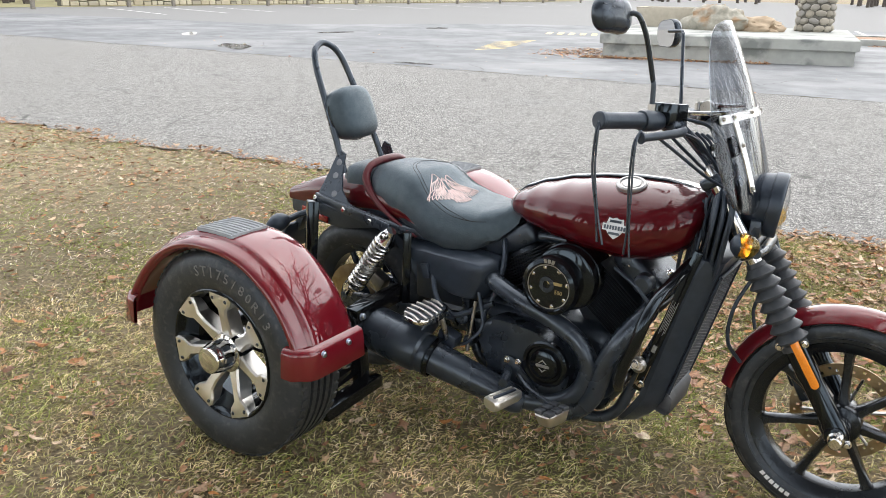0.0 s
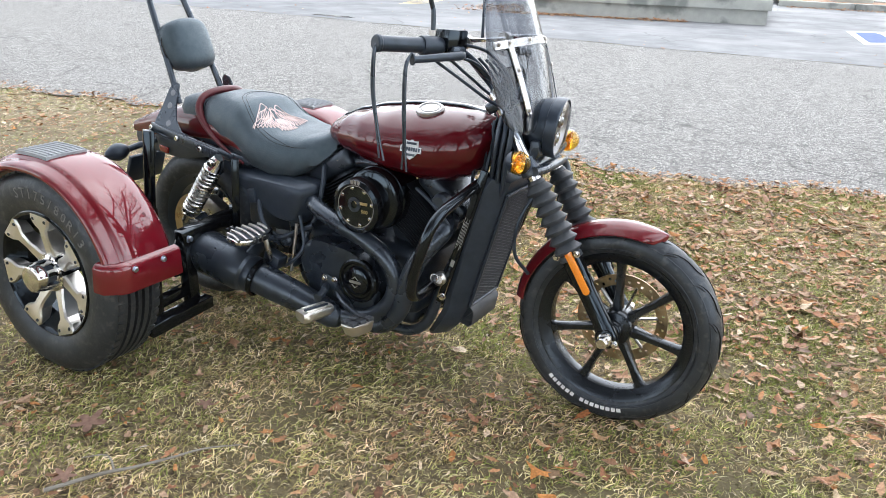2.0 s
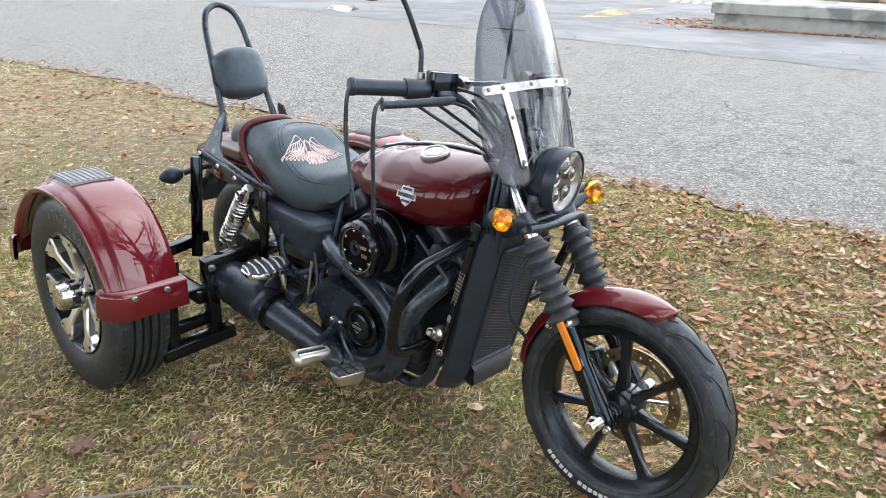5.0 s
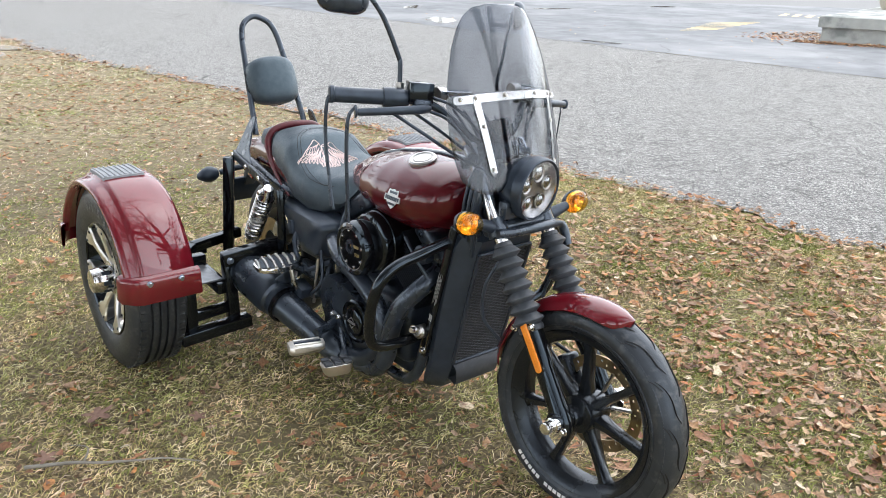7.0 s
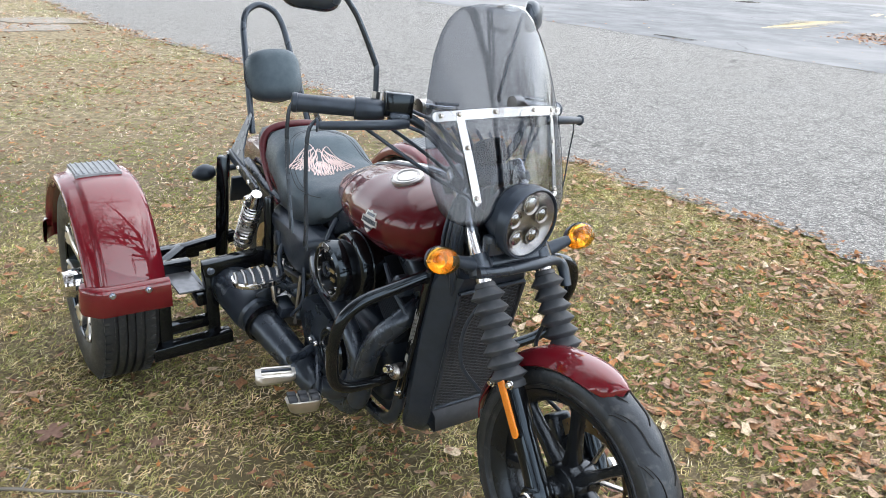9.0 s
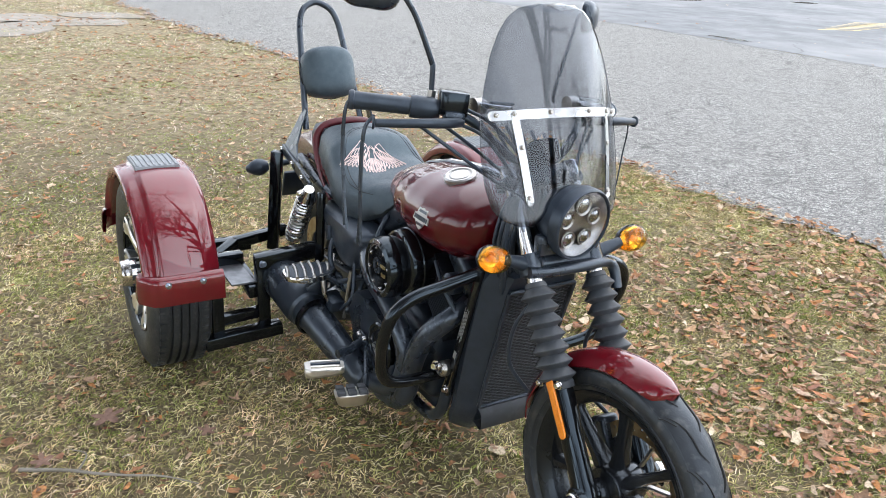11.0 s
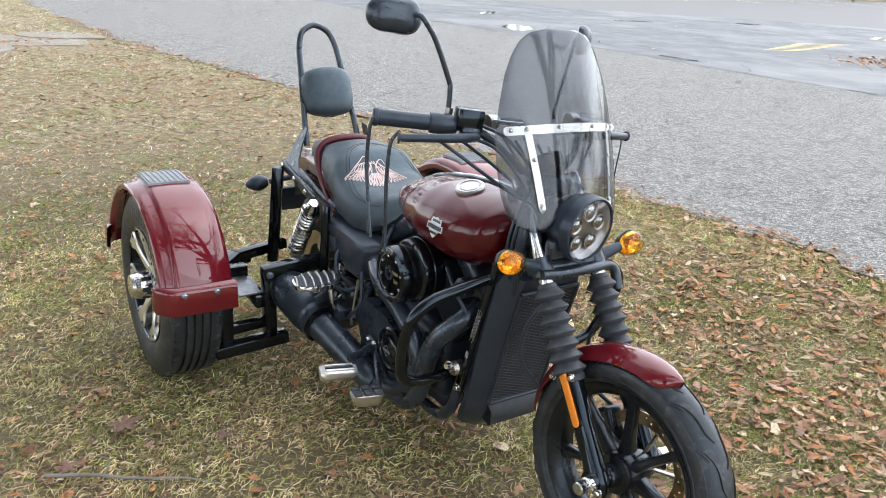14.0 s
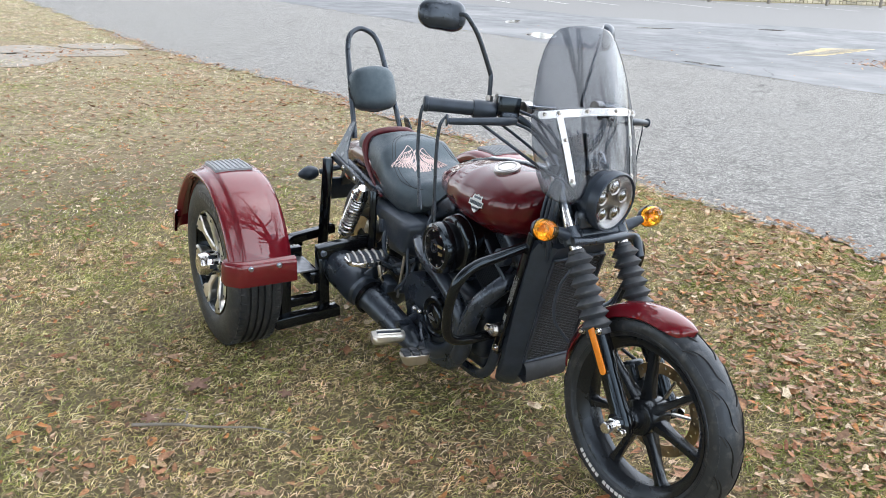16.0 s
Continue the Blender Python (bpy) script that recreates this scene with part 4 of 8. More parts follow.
def build_kit_frame(s):
    """Square-tube outrigger frame of one side."""
    y = lambda v: s * v
    root = bmesh.new()
    beam(root, (0.262, y(0.345), 0.163), (0.262, y(0.615), 0.148), 0.055, 0.042)
    fr = part("outrigger_frame", root, GLOSS, trike, "black painted square steel tubing")
    for name, a, b, w in (
            ("inner_post", (0.245, y(0.40), 0.15), (0.225, y(0.40), 0.425), 0.042),
            ("outer_post", (0.25, y(0.565), 0.15), (0.25, y(0.565), 0.34), 0.04),
            ("top_rail", (0.225, y(0.42), 0.405), (0.255, y(0.20), 0.435), 0.05),
            ("side_rail", (0.215, y(0.575), 0.30), (-0.24, y(0.575), 0.30), 0.05),
            ("axle_arm", (0.0, y(0.63), 0.338), (0.0, y(0.40), 0.338), 0.045),
            ("inner_rail", (0.22, y(0.42), 0.29), (-0.24, y(0.40), 0.29), 0.045),
            ("brace", (-0.05, y(0.56), 0.275), (-0.16, y(0.38), 0.335), 0.04),
            ("rear_rail", (-0.16, y(0.38), 0.335), (-0.20, y(0.16), 0.35), 0.04),
            ("strut", (-0.14, y(0.235), 0.30), (-0.125, y(0.215), 0.695), 0.04),
            ("lower_tie", (0.24, y(0.56), 0.215), (0.22, y(0.4), 0.215), 0.035),
            ("front_stay", (0.28, y(0.205), 0.40), (0.285, y(0.2), 0.65), 0.026)):
        part(name, beam(bmesh.new(), a, b, w), GLOSS, fr)
    bm = bmesh.new()
    box(bm, (0.07, y(0.455), 0.318), (0.26, 0.085, 0.008), None, 0.002)
    part("gusset_plate", bm, DULL, fr, "greyed steel gusset plate")
    part("rail_bolt", bolt((0.252, y(0.40), 0.405), (1, -s * 0.2, 0), 0.011, 0.01), ZINC, fr, "zinc hex bolt")
    part("axle_stub", lathe([(0, 0), (0.028, 0), (0.028, 0.1), (0, 0.1)], (0.0, y(0.6), 0.338), (0, -s, 0), 16), CHROME, fr)


def build_cross_bars():
    for s in (-1, 1):
        part("cross_tube", beam(bmesh.new(), (-0.24, s * 0.575, 0.30), (-0.24, s * 0.3, 0.30), 0.05), GLOSS, trike, "black square cross tube")


def build_drive_wheel():
    """The motorcycle's own rear wheel between the outriggers."""
    c, ax = Vector((-0.045, 0, 0.305)), Vector((0, -1, 0))
    w = part("drive_wheel", lathe([(0.19, 0.05), (0.2, 0.055), (0.2, 0.045), (0.178, 0.03), (0.178, -0.03), (0.2, -0.045), (0.2, -0.055), (0.19, -0.05), (0.165, -0.03), (0.165, 0.03)], c, ax, 48, close=True), SATIN, trike, "black cast rear wheel")
    part("tyre", lathe([(0.195, 0.05), (0.225, 0.068), (0.25, 0.07), (0.275, 0.058), (0.292, 0.03), (0.298, 0.0), (0.292, -0.03), (0.275, -0.058), (0.25, -0.07), (0.225, -0.068), (0.195, -0.05)], c, ax, 56), RUBBER, w)
    for k in range(7):
        a = 0.3 + 2 * math.pi * k / 7
        d = Vector((math.cos(a), 0, math.sin(a)))
        part("spoke", tube([c + d * 0.03, c + d * 0.1, c + d * 0.172], lambda s: 0.017 - 0.006 * s, 8), SATIN, w)
    part("hub", lathe([(0, 0.08), (0.03, 0.08), (0.045, 0.05), (0.045, -0.05), (0.03, -0.08), (0, -0.08)], c, ax, 24), SATIN, w)
    bm = bmesh.new()
    ring_sector(0.075, 0.13, 0, 2 * math.pi - 0.001, 40, lambda u, v, t: c + Vector((u, -0.075 - t, v)), 0.005, bm)
    part("brake_disc", bm, RUSTY, w, "bronze-tinted steel brake disc")
    bm = bmesh.new()
    box(bm, (0.06, -0.085, 0.40), (0.09, 0.05, 0.07), Euler((0, 0.5, 0)).to_matrix().to_4x4(), 0.012)
    part("brake_caliper", bm, STEEL, w, "gold-grey brake caliper")
    for s in (-1, 1):
        part("swingarm", beam(bmesh.new(), (-0.08, s * 0.115, 0.305), (0.56, s * 0.1, 0.345), 0.035, 0.06, 0.008), SATIN, trike)
    # inner mudguard
    secs = []
    for k in range(20):
        a = math.radians(25 + 80 * k / 19)
        secs.append([c + Vector((math.cos(a) * r, y, math.sin(a) * r)) for r, y in ((0.315, -0.085), (0.335, -0.07), (0.34, 0.0), (0.335, 0.07), (0.315, 0.085), (0.33, 0.07), (0.333, 0), (0.33, -0.07))])
    part("inner_mudguard", loft(secs), MATTE, trike, "black plastic inner mudguard")


def build_shock(s):
    a, b = Vector((0.225, s * 0.225, 0.635)), Vector((0.045, s * 0.225, 0.385))
    d = (b - a).normalized()
    sh = part("shock_absorber", lathe([(0, -0.02), (0.018, -0.02), (0.024, 0.0), (0.029, 0.01), (0.031, 0.03), (0.034, 0.034), (0.034, 0.042), (0.016, 0.046), (0.016, 0.15), (0.011, 0.155), (0.011, 0.28), (0, 0.28)], a, d, 20), CHROME, trike, "chrome rear shock absorber")
    L = 0.212
    turns, n = 12.5, 240
    _, u, v = basis(d)
    pts = [a + d * (0.045 + L * k / n) + (u * math.cos(2 * math.pi * turns * k / n) + v * math.sin(2 * math.pi * turns * k / n)) * 0.0285 for k in range(n + 1)]
    part("coil_spring", sweep(bmesh.new(), pts, 0.0068, 7), SPRING, sh, "chrome coil spring")
    part("collar", lathe([(0.012, 0.255), (0.03, 0.258), (0.03, 0.268), (0.014, 0.285), (0.014, 0.31), (0, 0.31)], a, d, 20), CHROME, sh)
    part("shroud_ring", lathe([(0.03, 0.03), (0.0355, 0.032), (0.0355, 0.04), (0.03, 0.042)], a, d, 20, close=True), CHROME, sh)
    part("top_bolt", bolt(a + Vector((0, s * 0.026, 0)), (0, s, 0), 0.011, 0.014), CHROME, sh, "chrome acorn bolt")


def build_seat():
    """Main saddle with scooped seat, small pillion pad and red piping."""
    # x: top middle, half width, drop of top at side, bottom at side
    table = ((0.065, 0.83, 0.122, 0.03, 0.745), (0.11, 0.842, 0.14, 0.032, 0.712), (0.2, 0.843, 0.158, 0.035, 0.672), (0.255, 0.838, 0.168, 0.035, 0.65), (0.345, 0.772, 0.18, 0.026, 0.62), (0.42, 0.748, 0.178, 0.02, 0.605), (0.5, 0.742, 0.16, 0.022, 0.61), (0.57, 0.758, 0.13, 0.032, 0.645), (0.62, 0.782, 0.105, 0.045, 0.69), (0.645, 0.79, 0.09, 0.05, 0.72))
    secs = []
    n = 44
    for k in range(n + 1):
        x = 0.065 + (0.645 - 0.065) * k / n
        top, w, drop, bot = lerp_table(x, table)
        half = [(0.0, top), (w * 0.3, top - drop * 0.06), (w * 0.6, top - drop * 0.24), (w * 0.8, top - drop * 0.6), (w * 0.93, top - drop * 1.35), (w, top - drop * 2.7), (w * 1.0, (bot + top - drop * 2.9) / 2), (w * 0.97, bot + 0.012), (w * 0.9, bot)]
        half = [(y, max(z, bot)) for y, z in half]
        ring = [Vector((x, -y, z)) for y, z in reversed(half)] + [Vector((x, y, z)) for y, z in half[1:]]
        secs.append(ring)
    seat = part("seat", loft(secs), LEATHER, trike, "black vinyl saddle with winged embroidery", angle=60)

    def top_at(x, y):
        top, w, drop, bot = lerp_table(x, table)
        t = abs(y) / w
        return top - drop * float(np.interp(t, [0, 0.3, 0.6, 0.8, 0.93, 1], [0, 0.06, 0.24, 0.6, 1.35, 2.7]))

    # red piping band round the back of the saddle, thinning along its lower edge
    edge = [(0.3, 0.176, 0.63), (0.25, 0.17, 0.648), (0.188, 0.161, 0.672), (0.12, 0.147, 0.708), (0.07, 0.134, 0.748), (0.045, 0.122, 0.785), (0.04, 0.098, 0.816), (0.043, 0.06, 0.832), (0.047, 0, 0.837)]
    edge = [(x, -y, z) for x, y, z in edge] + [(x, y, z) for x, y, z in edge[-2::-1]]
    part("piping_band", tube(edge, lambda q: 0.005 + 0.009 * min(1.0, max(0.0, 2.4 * (1 - abs(2 * q - 1)) - 0.35)), 10, 6), PIPING, seat, "dark red vinyl band", angle=60)
    # stitched seam round the dished rider seat
    for k, (o, mm) in enumerate(((0.0, STITCH), (0.012, STITCH))):
        pts = []
        for i in range(41):
            a = math.pi * (-0.62 + 1.24 * i / 40)
            x = 0.47 - (0.262 + o) * math.cos(a) * (1.05 if abs(a) < 1.57 else 0.75)
            y = (0.15 + o) * math.sin(a)
            x = min(max(x, 0.09), 0.63)
            w = lerp_table(x, table)[1]
            y = max(-w * 0.93, min(w * 0.93, y))
            pts.append(Vector((x, y, top_at(x, y) + 0.0005)))
        part("seam", sweep(bmesh.new(), [q - Vector((0, 0, 0.0006)) for q in pts], 0.0011, 6), mm, seat)
    # embroidered wings: two rows of feathers spreading to both sides from a small body
    strokes = []
    put = lambda u, v: (0.352 + 0.259 * 0.95 * u - 0.966 * (0.115 * v - 0.05), -0.04 + 0.966 * 0.95 * u + 0.259 * (0.115 * v - 0.05))
    for s in (-1, 1):
        for k in range(8):
            t = k / 7
            r0 = (0.02 + 0.016 * t, 0.78 - 0.2 * t)
            r1 = (0.016 + 0.104 * t ** 0.9, 0.0 + 0.36 * t * t)
            bend = 0.016 * (1 - t)
            w = 0.0055
            m0 = ((r0[0] + r1[0]) / 2 + bend + w, (r0[1] + r1[1]) / 2 + 0.04)
            m1 = ((r0[0] + r1[0]) / 2 + bend - w, (r0[1] + r1[1]) / 2 - 0.05)
            strokes.append([put(s * a, b) for a, b in (r0, m0, r1, m1, (r0[0] - 0.004, r0[1] - 0.08))])
        for k in range(5):
            t = k / 4
            r0 = (0.016 + 0.012 * t, 0.92 - 0.1 * t)
            r1 = (0.03 + 0.05 * t, 0.5 + 0.02 * t)
            strokes.append([put(s * a, b) for a, b in (r0, ((r0[0] + r1[0]) / 2 + 0.007, (r0[1] + r1[1]) / 2 + 0.06), r1, ((r0[0] + r1[0]) / 2, (r0[1] + r1[1]) / 2 - 0.04))])
        strokes.append([put(s * a, b) for a, b in ((0.008, 0.7), (0.018, 0.9), (0.034, 1.0), (0.05, 0.86), (0.07, 0.7), (0.1, 0.45), (0.118, 0.3))])
        strokes.append([put(s * a, b) for a, b in ((0.002, 0.9), (0.01, 0.82), (0.008, 0.68), (0.012, 0.5), (0.006, 0.2), (0.012, -0.05))])
        strokes.append([put(s * a, b) for a, b in ((0.004, 0.35), (0.012, 0.18), (0.018, -0.04), (0.008, -0.02))])
    # body feathers hanging between the wings, and the head
    for k in range(7):
        u = -0.03 + 0.01 * k
        low = -0.12 - 0.1 * math.cos(u * 45)
        strokes.append([put(a, b) for a, b in ((u * 0.4, 0.5), (u * 0.8 - 0.005, 0.2), (u * 1.1, low), (u * 0.9 + 0.006, 0.16), (u * 0.4 + 0.003, 0.46))])
    strokes.append([put(a, b) for a, b in ((-0.012, 0.5), (-0.014, 0.72), (-0.004, 0.84), (0.01, 0.8), (0.018, 0.7), (0.008, 0.72), (0.01, 0.5))])
    for st in strokes:
        bm = bmesh.new()
        p3 = smooth_path([(x, y, 0) for x, y in st], 6)
        sweep(bm, [Vector((q.x, q.y, top_at(q.x, q.y) + 0.0008)) for q in p3], 0.0018, 5, squash=0.6)
        part("embroidered_feather", bm, THREAD, seat, "pale pink embroidered line")
    # pillion pad
    secs = []
    for k in range(13):
        x = -0.1 + 0.16 * k / 12
        w, top, bot = np.interp(x, [-0.1, -0.06, 0.06], [0.07, 0.1, 0.115]), np.interp(x, [-0.1, -0.07, 0.0, 0.06], [0.79, 0.815, 0.82, 0.825]), 0.74
        secs.append([Vector((x, y * w, bot + (top - bot) * z)) for y, z in ((-1, 0), (-1, 0.5), (-0.85, 0.88), (-0.4, 1), (0.4, 1), (0.85, 0.88), (1, 0.5), (1, 0))])
    part("pillion_pad", loft(secs), LEATHER, seat, "black vinyl pillion pad", angle=60)


def build_tail():
    """Red rear bodywork, rails, lamp and plate bracket."""
    secs = []
    for k in range(25):
        x = -0.395 + 0.705 * k / 24
        w, top, bot = [np.interp(x, [-0.395, -0.25, -0.1, 0.1, 0.25, 0.31], v) for v in ([0.06, 0.092, 0.112, 0.142, 0.17, 0.172], [0.675, 0.735, 0.768, 0.778, 0.745, 0.7], [0.63, 0.64, 0.66, 0.68, 0.665, 0.65])]
        secs.append([Vector((x, y * w, bot + (top - bot) * z)) for y, z in ((-0.9, 0), (-1, 0.25), (-0.97, 0.6), (-0.8, 0.88), (-0.4, 1), (0.4, 1), (0.8, 0.88), (0.97, 0.6), (1, 0.25), (0.9, 0))])
    tail = part("tail_cowl", loft(secs), PAINT, trike, "dark red tail cowl", angle=50)
    bm = bmesh.new()
    secs = []
    for k in range(15):
        x = -0.385 + 0.645 * k / 14
        w, top, bot = [np.interp(x, [-0.385, -0.25, -0.1, 0.1, 0.26], v) for v in ([0.055, 0.086, 0.105, 0.13, 0.15], [0.635, 0.645, 0.665, 0.69, 0.67], [0.585, 0.572, 0.57, 0.61, 0.63])]
        secs.append([Vector((x, y * w, bot + (top - bot) * z)) for y, z in ((-0.9, 0), (-1, 0.5), (-0.95, 1), (0.95, 1), (1, 0.5), (0.9, 0))])
    part("under_tail", loft(secs, bm=bm), MATTE, tail, "black plastic under tail")
    for s in (-1, 1):
        for x0, x1, zz in ((-0.315, -0.268, 0.608), (-0.215, -0.162, 0.595)):
            p = [Vector((x, s * (np.interp(x, [-0.385, -0.25, -0.1], [0.055, 0.086, 0.105]) + 0.001), zz - 0.1 * (x - x0))) for x in (x0, x1)]
            bm = bmesh.new()
            beam(bm, p[0], p[1], 0.008, 0.024, 0.003)
            part("side_reflector", bm, REDLENS, tail, "red side reflector")
        # strut rail with bolts
        bm = bmesh.new()
        beam(bm, (-0.135, s * 0.188, 0.703), (0.22, s * 0.215, 0.652), 0.012, 0.036, 0.004)
        rail = part("fender_rail", bm, SATIN, trike, "black steel seat rail")
        for x in (-0.13, 0.01, 0.135):
            part("rail_bolt", bolt((x, s * (0.185 + 0.03 * (x + 0.17) / 0.39 + 0.006), 0.708 - 0.056 * (x + 0.17) / 0.39), (0, s, 0), 0.009, 0.008), CHROME, rail)
        # sissy bar side plate
        ol = [(-0.13, 0.69), (-0.12, 0.73), (-0.1, 0.785), (-0.082, 0.85), (-0.065, 0.868), (-0.042, 0.86), (-0.038, 0.8), (-0.02, 0.74), (0.016, 0.705), (0.06, 0.688), (0.175, 0.672), (0.17, 0.655), (0.02, 0.672), (-0.1, 0.684)]
        part("sissy_bar_plate", plate(ol, 0.006, lambda u, v, w: Vector((u, s * (0.195 - (v - 0.68) * 0.4 + w), v)), bevel=0.0), SATIN, rail, "drilled black side plate")
        for u, v in ((-0.062, 0.83), (-0.064, 0.785), (-0.052, 0.725)):
            part("plate_hole", lathe([(0, 0.0012), (0.011, 0.0012), (0.012, 0)], (u, s * (0.195 - (v - 0.68) * 0.4 + (0.0062 if s > 0 else 0.0062)), v), (0, s, 0.4), 16), DULL, rail)
        # rear signal
        part("tail_signal", tube([(-0.22, s * 0.10, 0.625), (-0.25, s * 0.16, 0.61), (-0.262, s * 0.2, 0.6)], 0.012, 10), MATTE, tail, "black stalk turn signal")
        part("signal_body", lathe([(0, -0.045), (0.018, -0.04), (0.03, -0.02), (0.034, 0.0), (0.028, 0.02), (0.012, 0.045), (0, 0.05)], (-0.272, s * 0.245, 0.595), (-0.25, s * 1, -0.15), 20), MATTE, tail)
    bm = bmesh.new()
    box(bm, (-0.405, -0.01, 0.475), (0.018, 0.18, 0.12), Euler((0, 0.35, 0)).to_matrix().to_4x4(), 0.006)
    beam(bm, (-0.34, -0.01, 0.6), (-0.395, -0.01, 0.5), 0.05, 0.03)
    part("plate_bracket", bm, MATTE, tail)
    part("tail_lamp", lathe([(0, 0.02), (0.03, 0.014), (0.04, 0.0), (0.04, -0.02), (0, -0.02)], (-0.37, 0, 0.65), (-1, 0, -0.1), 24), REDLENS, tail, "red tail lamp")


def build_sissy_bar():
    pts = [(-0.05, -0.128, 0.79), (-0.095, -0.118, 0.905), (-0.165, -0.1, 1.06), (-0.205, -0.088, 1.15), (-0.228, -0.065, 1.20), (-0.241, -0.02, 1.225), (-0.241, 0.02, 1.225), (-0.228, 0.065, 1.20), (-0.205, 0.088, 1.15), (-0.165, 0.1, 1.06), (-0.095, 0.118, 0.905), (-0.05, 0.128, 0.79)]
    pts = [(x, y * 0.88 - 0.014, z) for x, y, z in pts]
    bar = part("sissy_bar", tube(pts, 0.0115, 14, 7), SATIN, trike, "black tubular sissy bar", angle=60)
    # cushion: rounded block facing forward
    up = Vector((-0.36, 0, 0.93)).normalized()
    fw = Vector((0.93, 0, 0.36)).normalized()
    c = Vector((-0.095, -0.016, 0.99))
    secs = []
    n = 24
    for k in range(n + 1):
        t = -1 + 2 * k / n
        e = (1 - abs(t) ** 4.5) ** (1 / 2.6) if abs(t) < 1 else 0.0
        e = max(e, 0.05)
        ring = []
        for j in range(28):
            a = 2 * math.pi * j / 28
            ca, sa = math.cos(a), math.sin(a)
            u = math.copysign(abs(ca) ** 0.62, ca)
            v = math.copysign(abs(sa) ** 0.62, sa)
            hh = 0.095 * (1 - 0.1 * t * t)
            dep = 0.05 * e
            ring.append(c + Vector((0, t * 0.104, 0)) + up * (u * hh * (0.25 + 0.75 * e)) + fw * (v * dep - 0.02 * t * t))
        secs.append(ring)
    pad = part("backrest_pad", loft(secs), LEATHER, bar, "rounded black vinyl backrest cushion", angle=60)
    part("backrest_seam", sweep(bmesh.new(), [c + up * (0.096 * math.cos(a)) + Vector((0, 0.1095 * math.sin(a), 0)) - fw * 0.022 for a in (2 * math.pi * k / 48 for k in range(49))], 0.002, 6), STITCH, bar)


def build_tank():
    # x: top z, widest half width, z of the widest, bottom z
    table = ((0.60, 0.80, 0.07, 0.775, 0.745), (0.63, 0.822, 0.105, 0.775, 0.725), (0.70, 0.85, 0.145, 0.775, 0.705), (0.8, 0.876, 0.182, 0.775, 0.685), (0.9, 0.892, 0.203, 0.777, 0.668), (1.0, 0.902, 0.21, 0.78, 0.662), (1.08, 0.903, 0.205, 0.785, 0.672), (1.15, 0.893, 0.185, 0.79, 0.70), (1.19, 0.875, 0.155, 0.79, 0.735), (1.207, 0.85, 0.11, 0.795, 0.76))
    secs = []
    n = 40
    for k in range(n + 1):
        x = 0.60 + (1.207 - 0.60) * k / n
        top, w, zw, bot = lerp_table(x, table)
        ring = []
        for j in range(36):
            a = 2 * math.pi * j / 36
            ca, sa = math.cos(a), math.sin(a)
            if sa >= 0:
                y = math.copysign(abs(ca) ** 0.8, ca) * w
                z = zw + (top - zw) * sa ** 0.95
            else:
                y = math.copysign(abs(ca) ** 0.75, ca) * w
                z = zw + (zw - bot) * -(abs(sa) ** 0.9)
                y *= 1 - 0.25 * abs(sa) ** 2
            ring.append(Vector((x + 0.03 * max(0, sa) * (1 if x > 1.1 else 0), y, z)))
        secs.append(ring)
    tank = part("fuel_tank", loft(secs), PAINT, trike, "glossy dark red fuel tank", angle=70)
    # black seam strip with chrome edge along the ridge
    pts = [Vector((x, 0.0, lerp_table(x, table)[0] + 0.001)) for x in np.linspace(0.602, 1.17, 26)]
    pts = [Vector((0.595, 0, 0.775))] + pts
    part("centre_strip", sweep(bmesh.new(), pts, 0.011, 10, squash=0.6), GLOSS, tank, "black centre strip")
    part("strip_edge", sweep(bmesh.new(), [p + Vector((0, 0.012, 0.002)) for p in pts[1:]], 0.005, 8), CHROME, tank, "bright strip edge")
    cap = Vector((1.005, -0.085, 0.873))
    ax = Vector((0.05, -0.28, 1)).normalized()
    part("filler_cap", lathe([(0, 0.033), (0.026, 0.033), (0.029, 0.030), (0.031, 0.030), (0.034, 0.034), (0.039, 0.034), (0.0435, 0.030), (0.0445, 0.022), (0.042, 0.017), (0.042, 0.006), (0.047, 0.003), (0.047, -0.012), (0, -0.012)], cap, ax, 40), CAP, tank, "satin chrome filler cap")
    # badge: plain silver shield and bar on each side, laid on the tank
    for s in (-1, 1):
        B = Vector((1.012, s * 0.2085, 0.797))
        nrm = Vector((0.03, s, 0.3)).normalized()
        ux = Vector((1, 0, 0)) - nrm * nrm.x
        uy = nrm.cross(ux.normalized()) * (-s)
        uy = uy if uy.z > 0 else -uy
        tw = lambda u, v, w: B + ux * (u * 0.84) + uy * (v * 0.72) + nrm * (w - 0.0005 - 0.9 * (u * u) - 2.2 * v * v)
        shield = [(-0.026, 0.036), (-0.01, 0.034), (0, 0.042), (0.01, 0.034), (0.026, 0.036), (0.03, 0.014), (0.026, -0.018), (0.014, -0.034), (0, -0.045), (-0.014, -0.034), (-0.026, -0.018), (-0.03, 0.014)]
        part("tank_badge", plate(shield, 0.003, tw), SILVER, tank, "silver shield badge")
        bm = bmesh.new()
        plate([(-0.043, 0.012), (0.043, 0.012), (0.043, -0.014), (-0.043, -0.014)], 0.0038, tw, bm)
        part("badge_bar", bm, SILVER, tank, "silver badge bar")
        bm = bmesh.new()
        for v in (0.024, -0.024):
            plate([(-0.02, v + 0.005), (0.02, v + 0.005), (0.02, v - 0.005), (-0.02, v - 0.005)], 0.0036, tw, bm)
        for k in range(8):
            u = -0.037 + 0.0098 * k
            plate([(u, 0.007), (u + 0.006, 0.007), (u + 0.006, -0.009), (u, -0.009)], 0.0044, tw, bm)
        part("badge_marks", bm, SATIN, tank, "black bars on the badge")


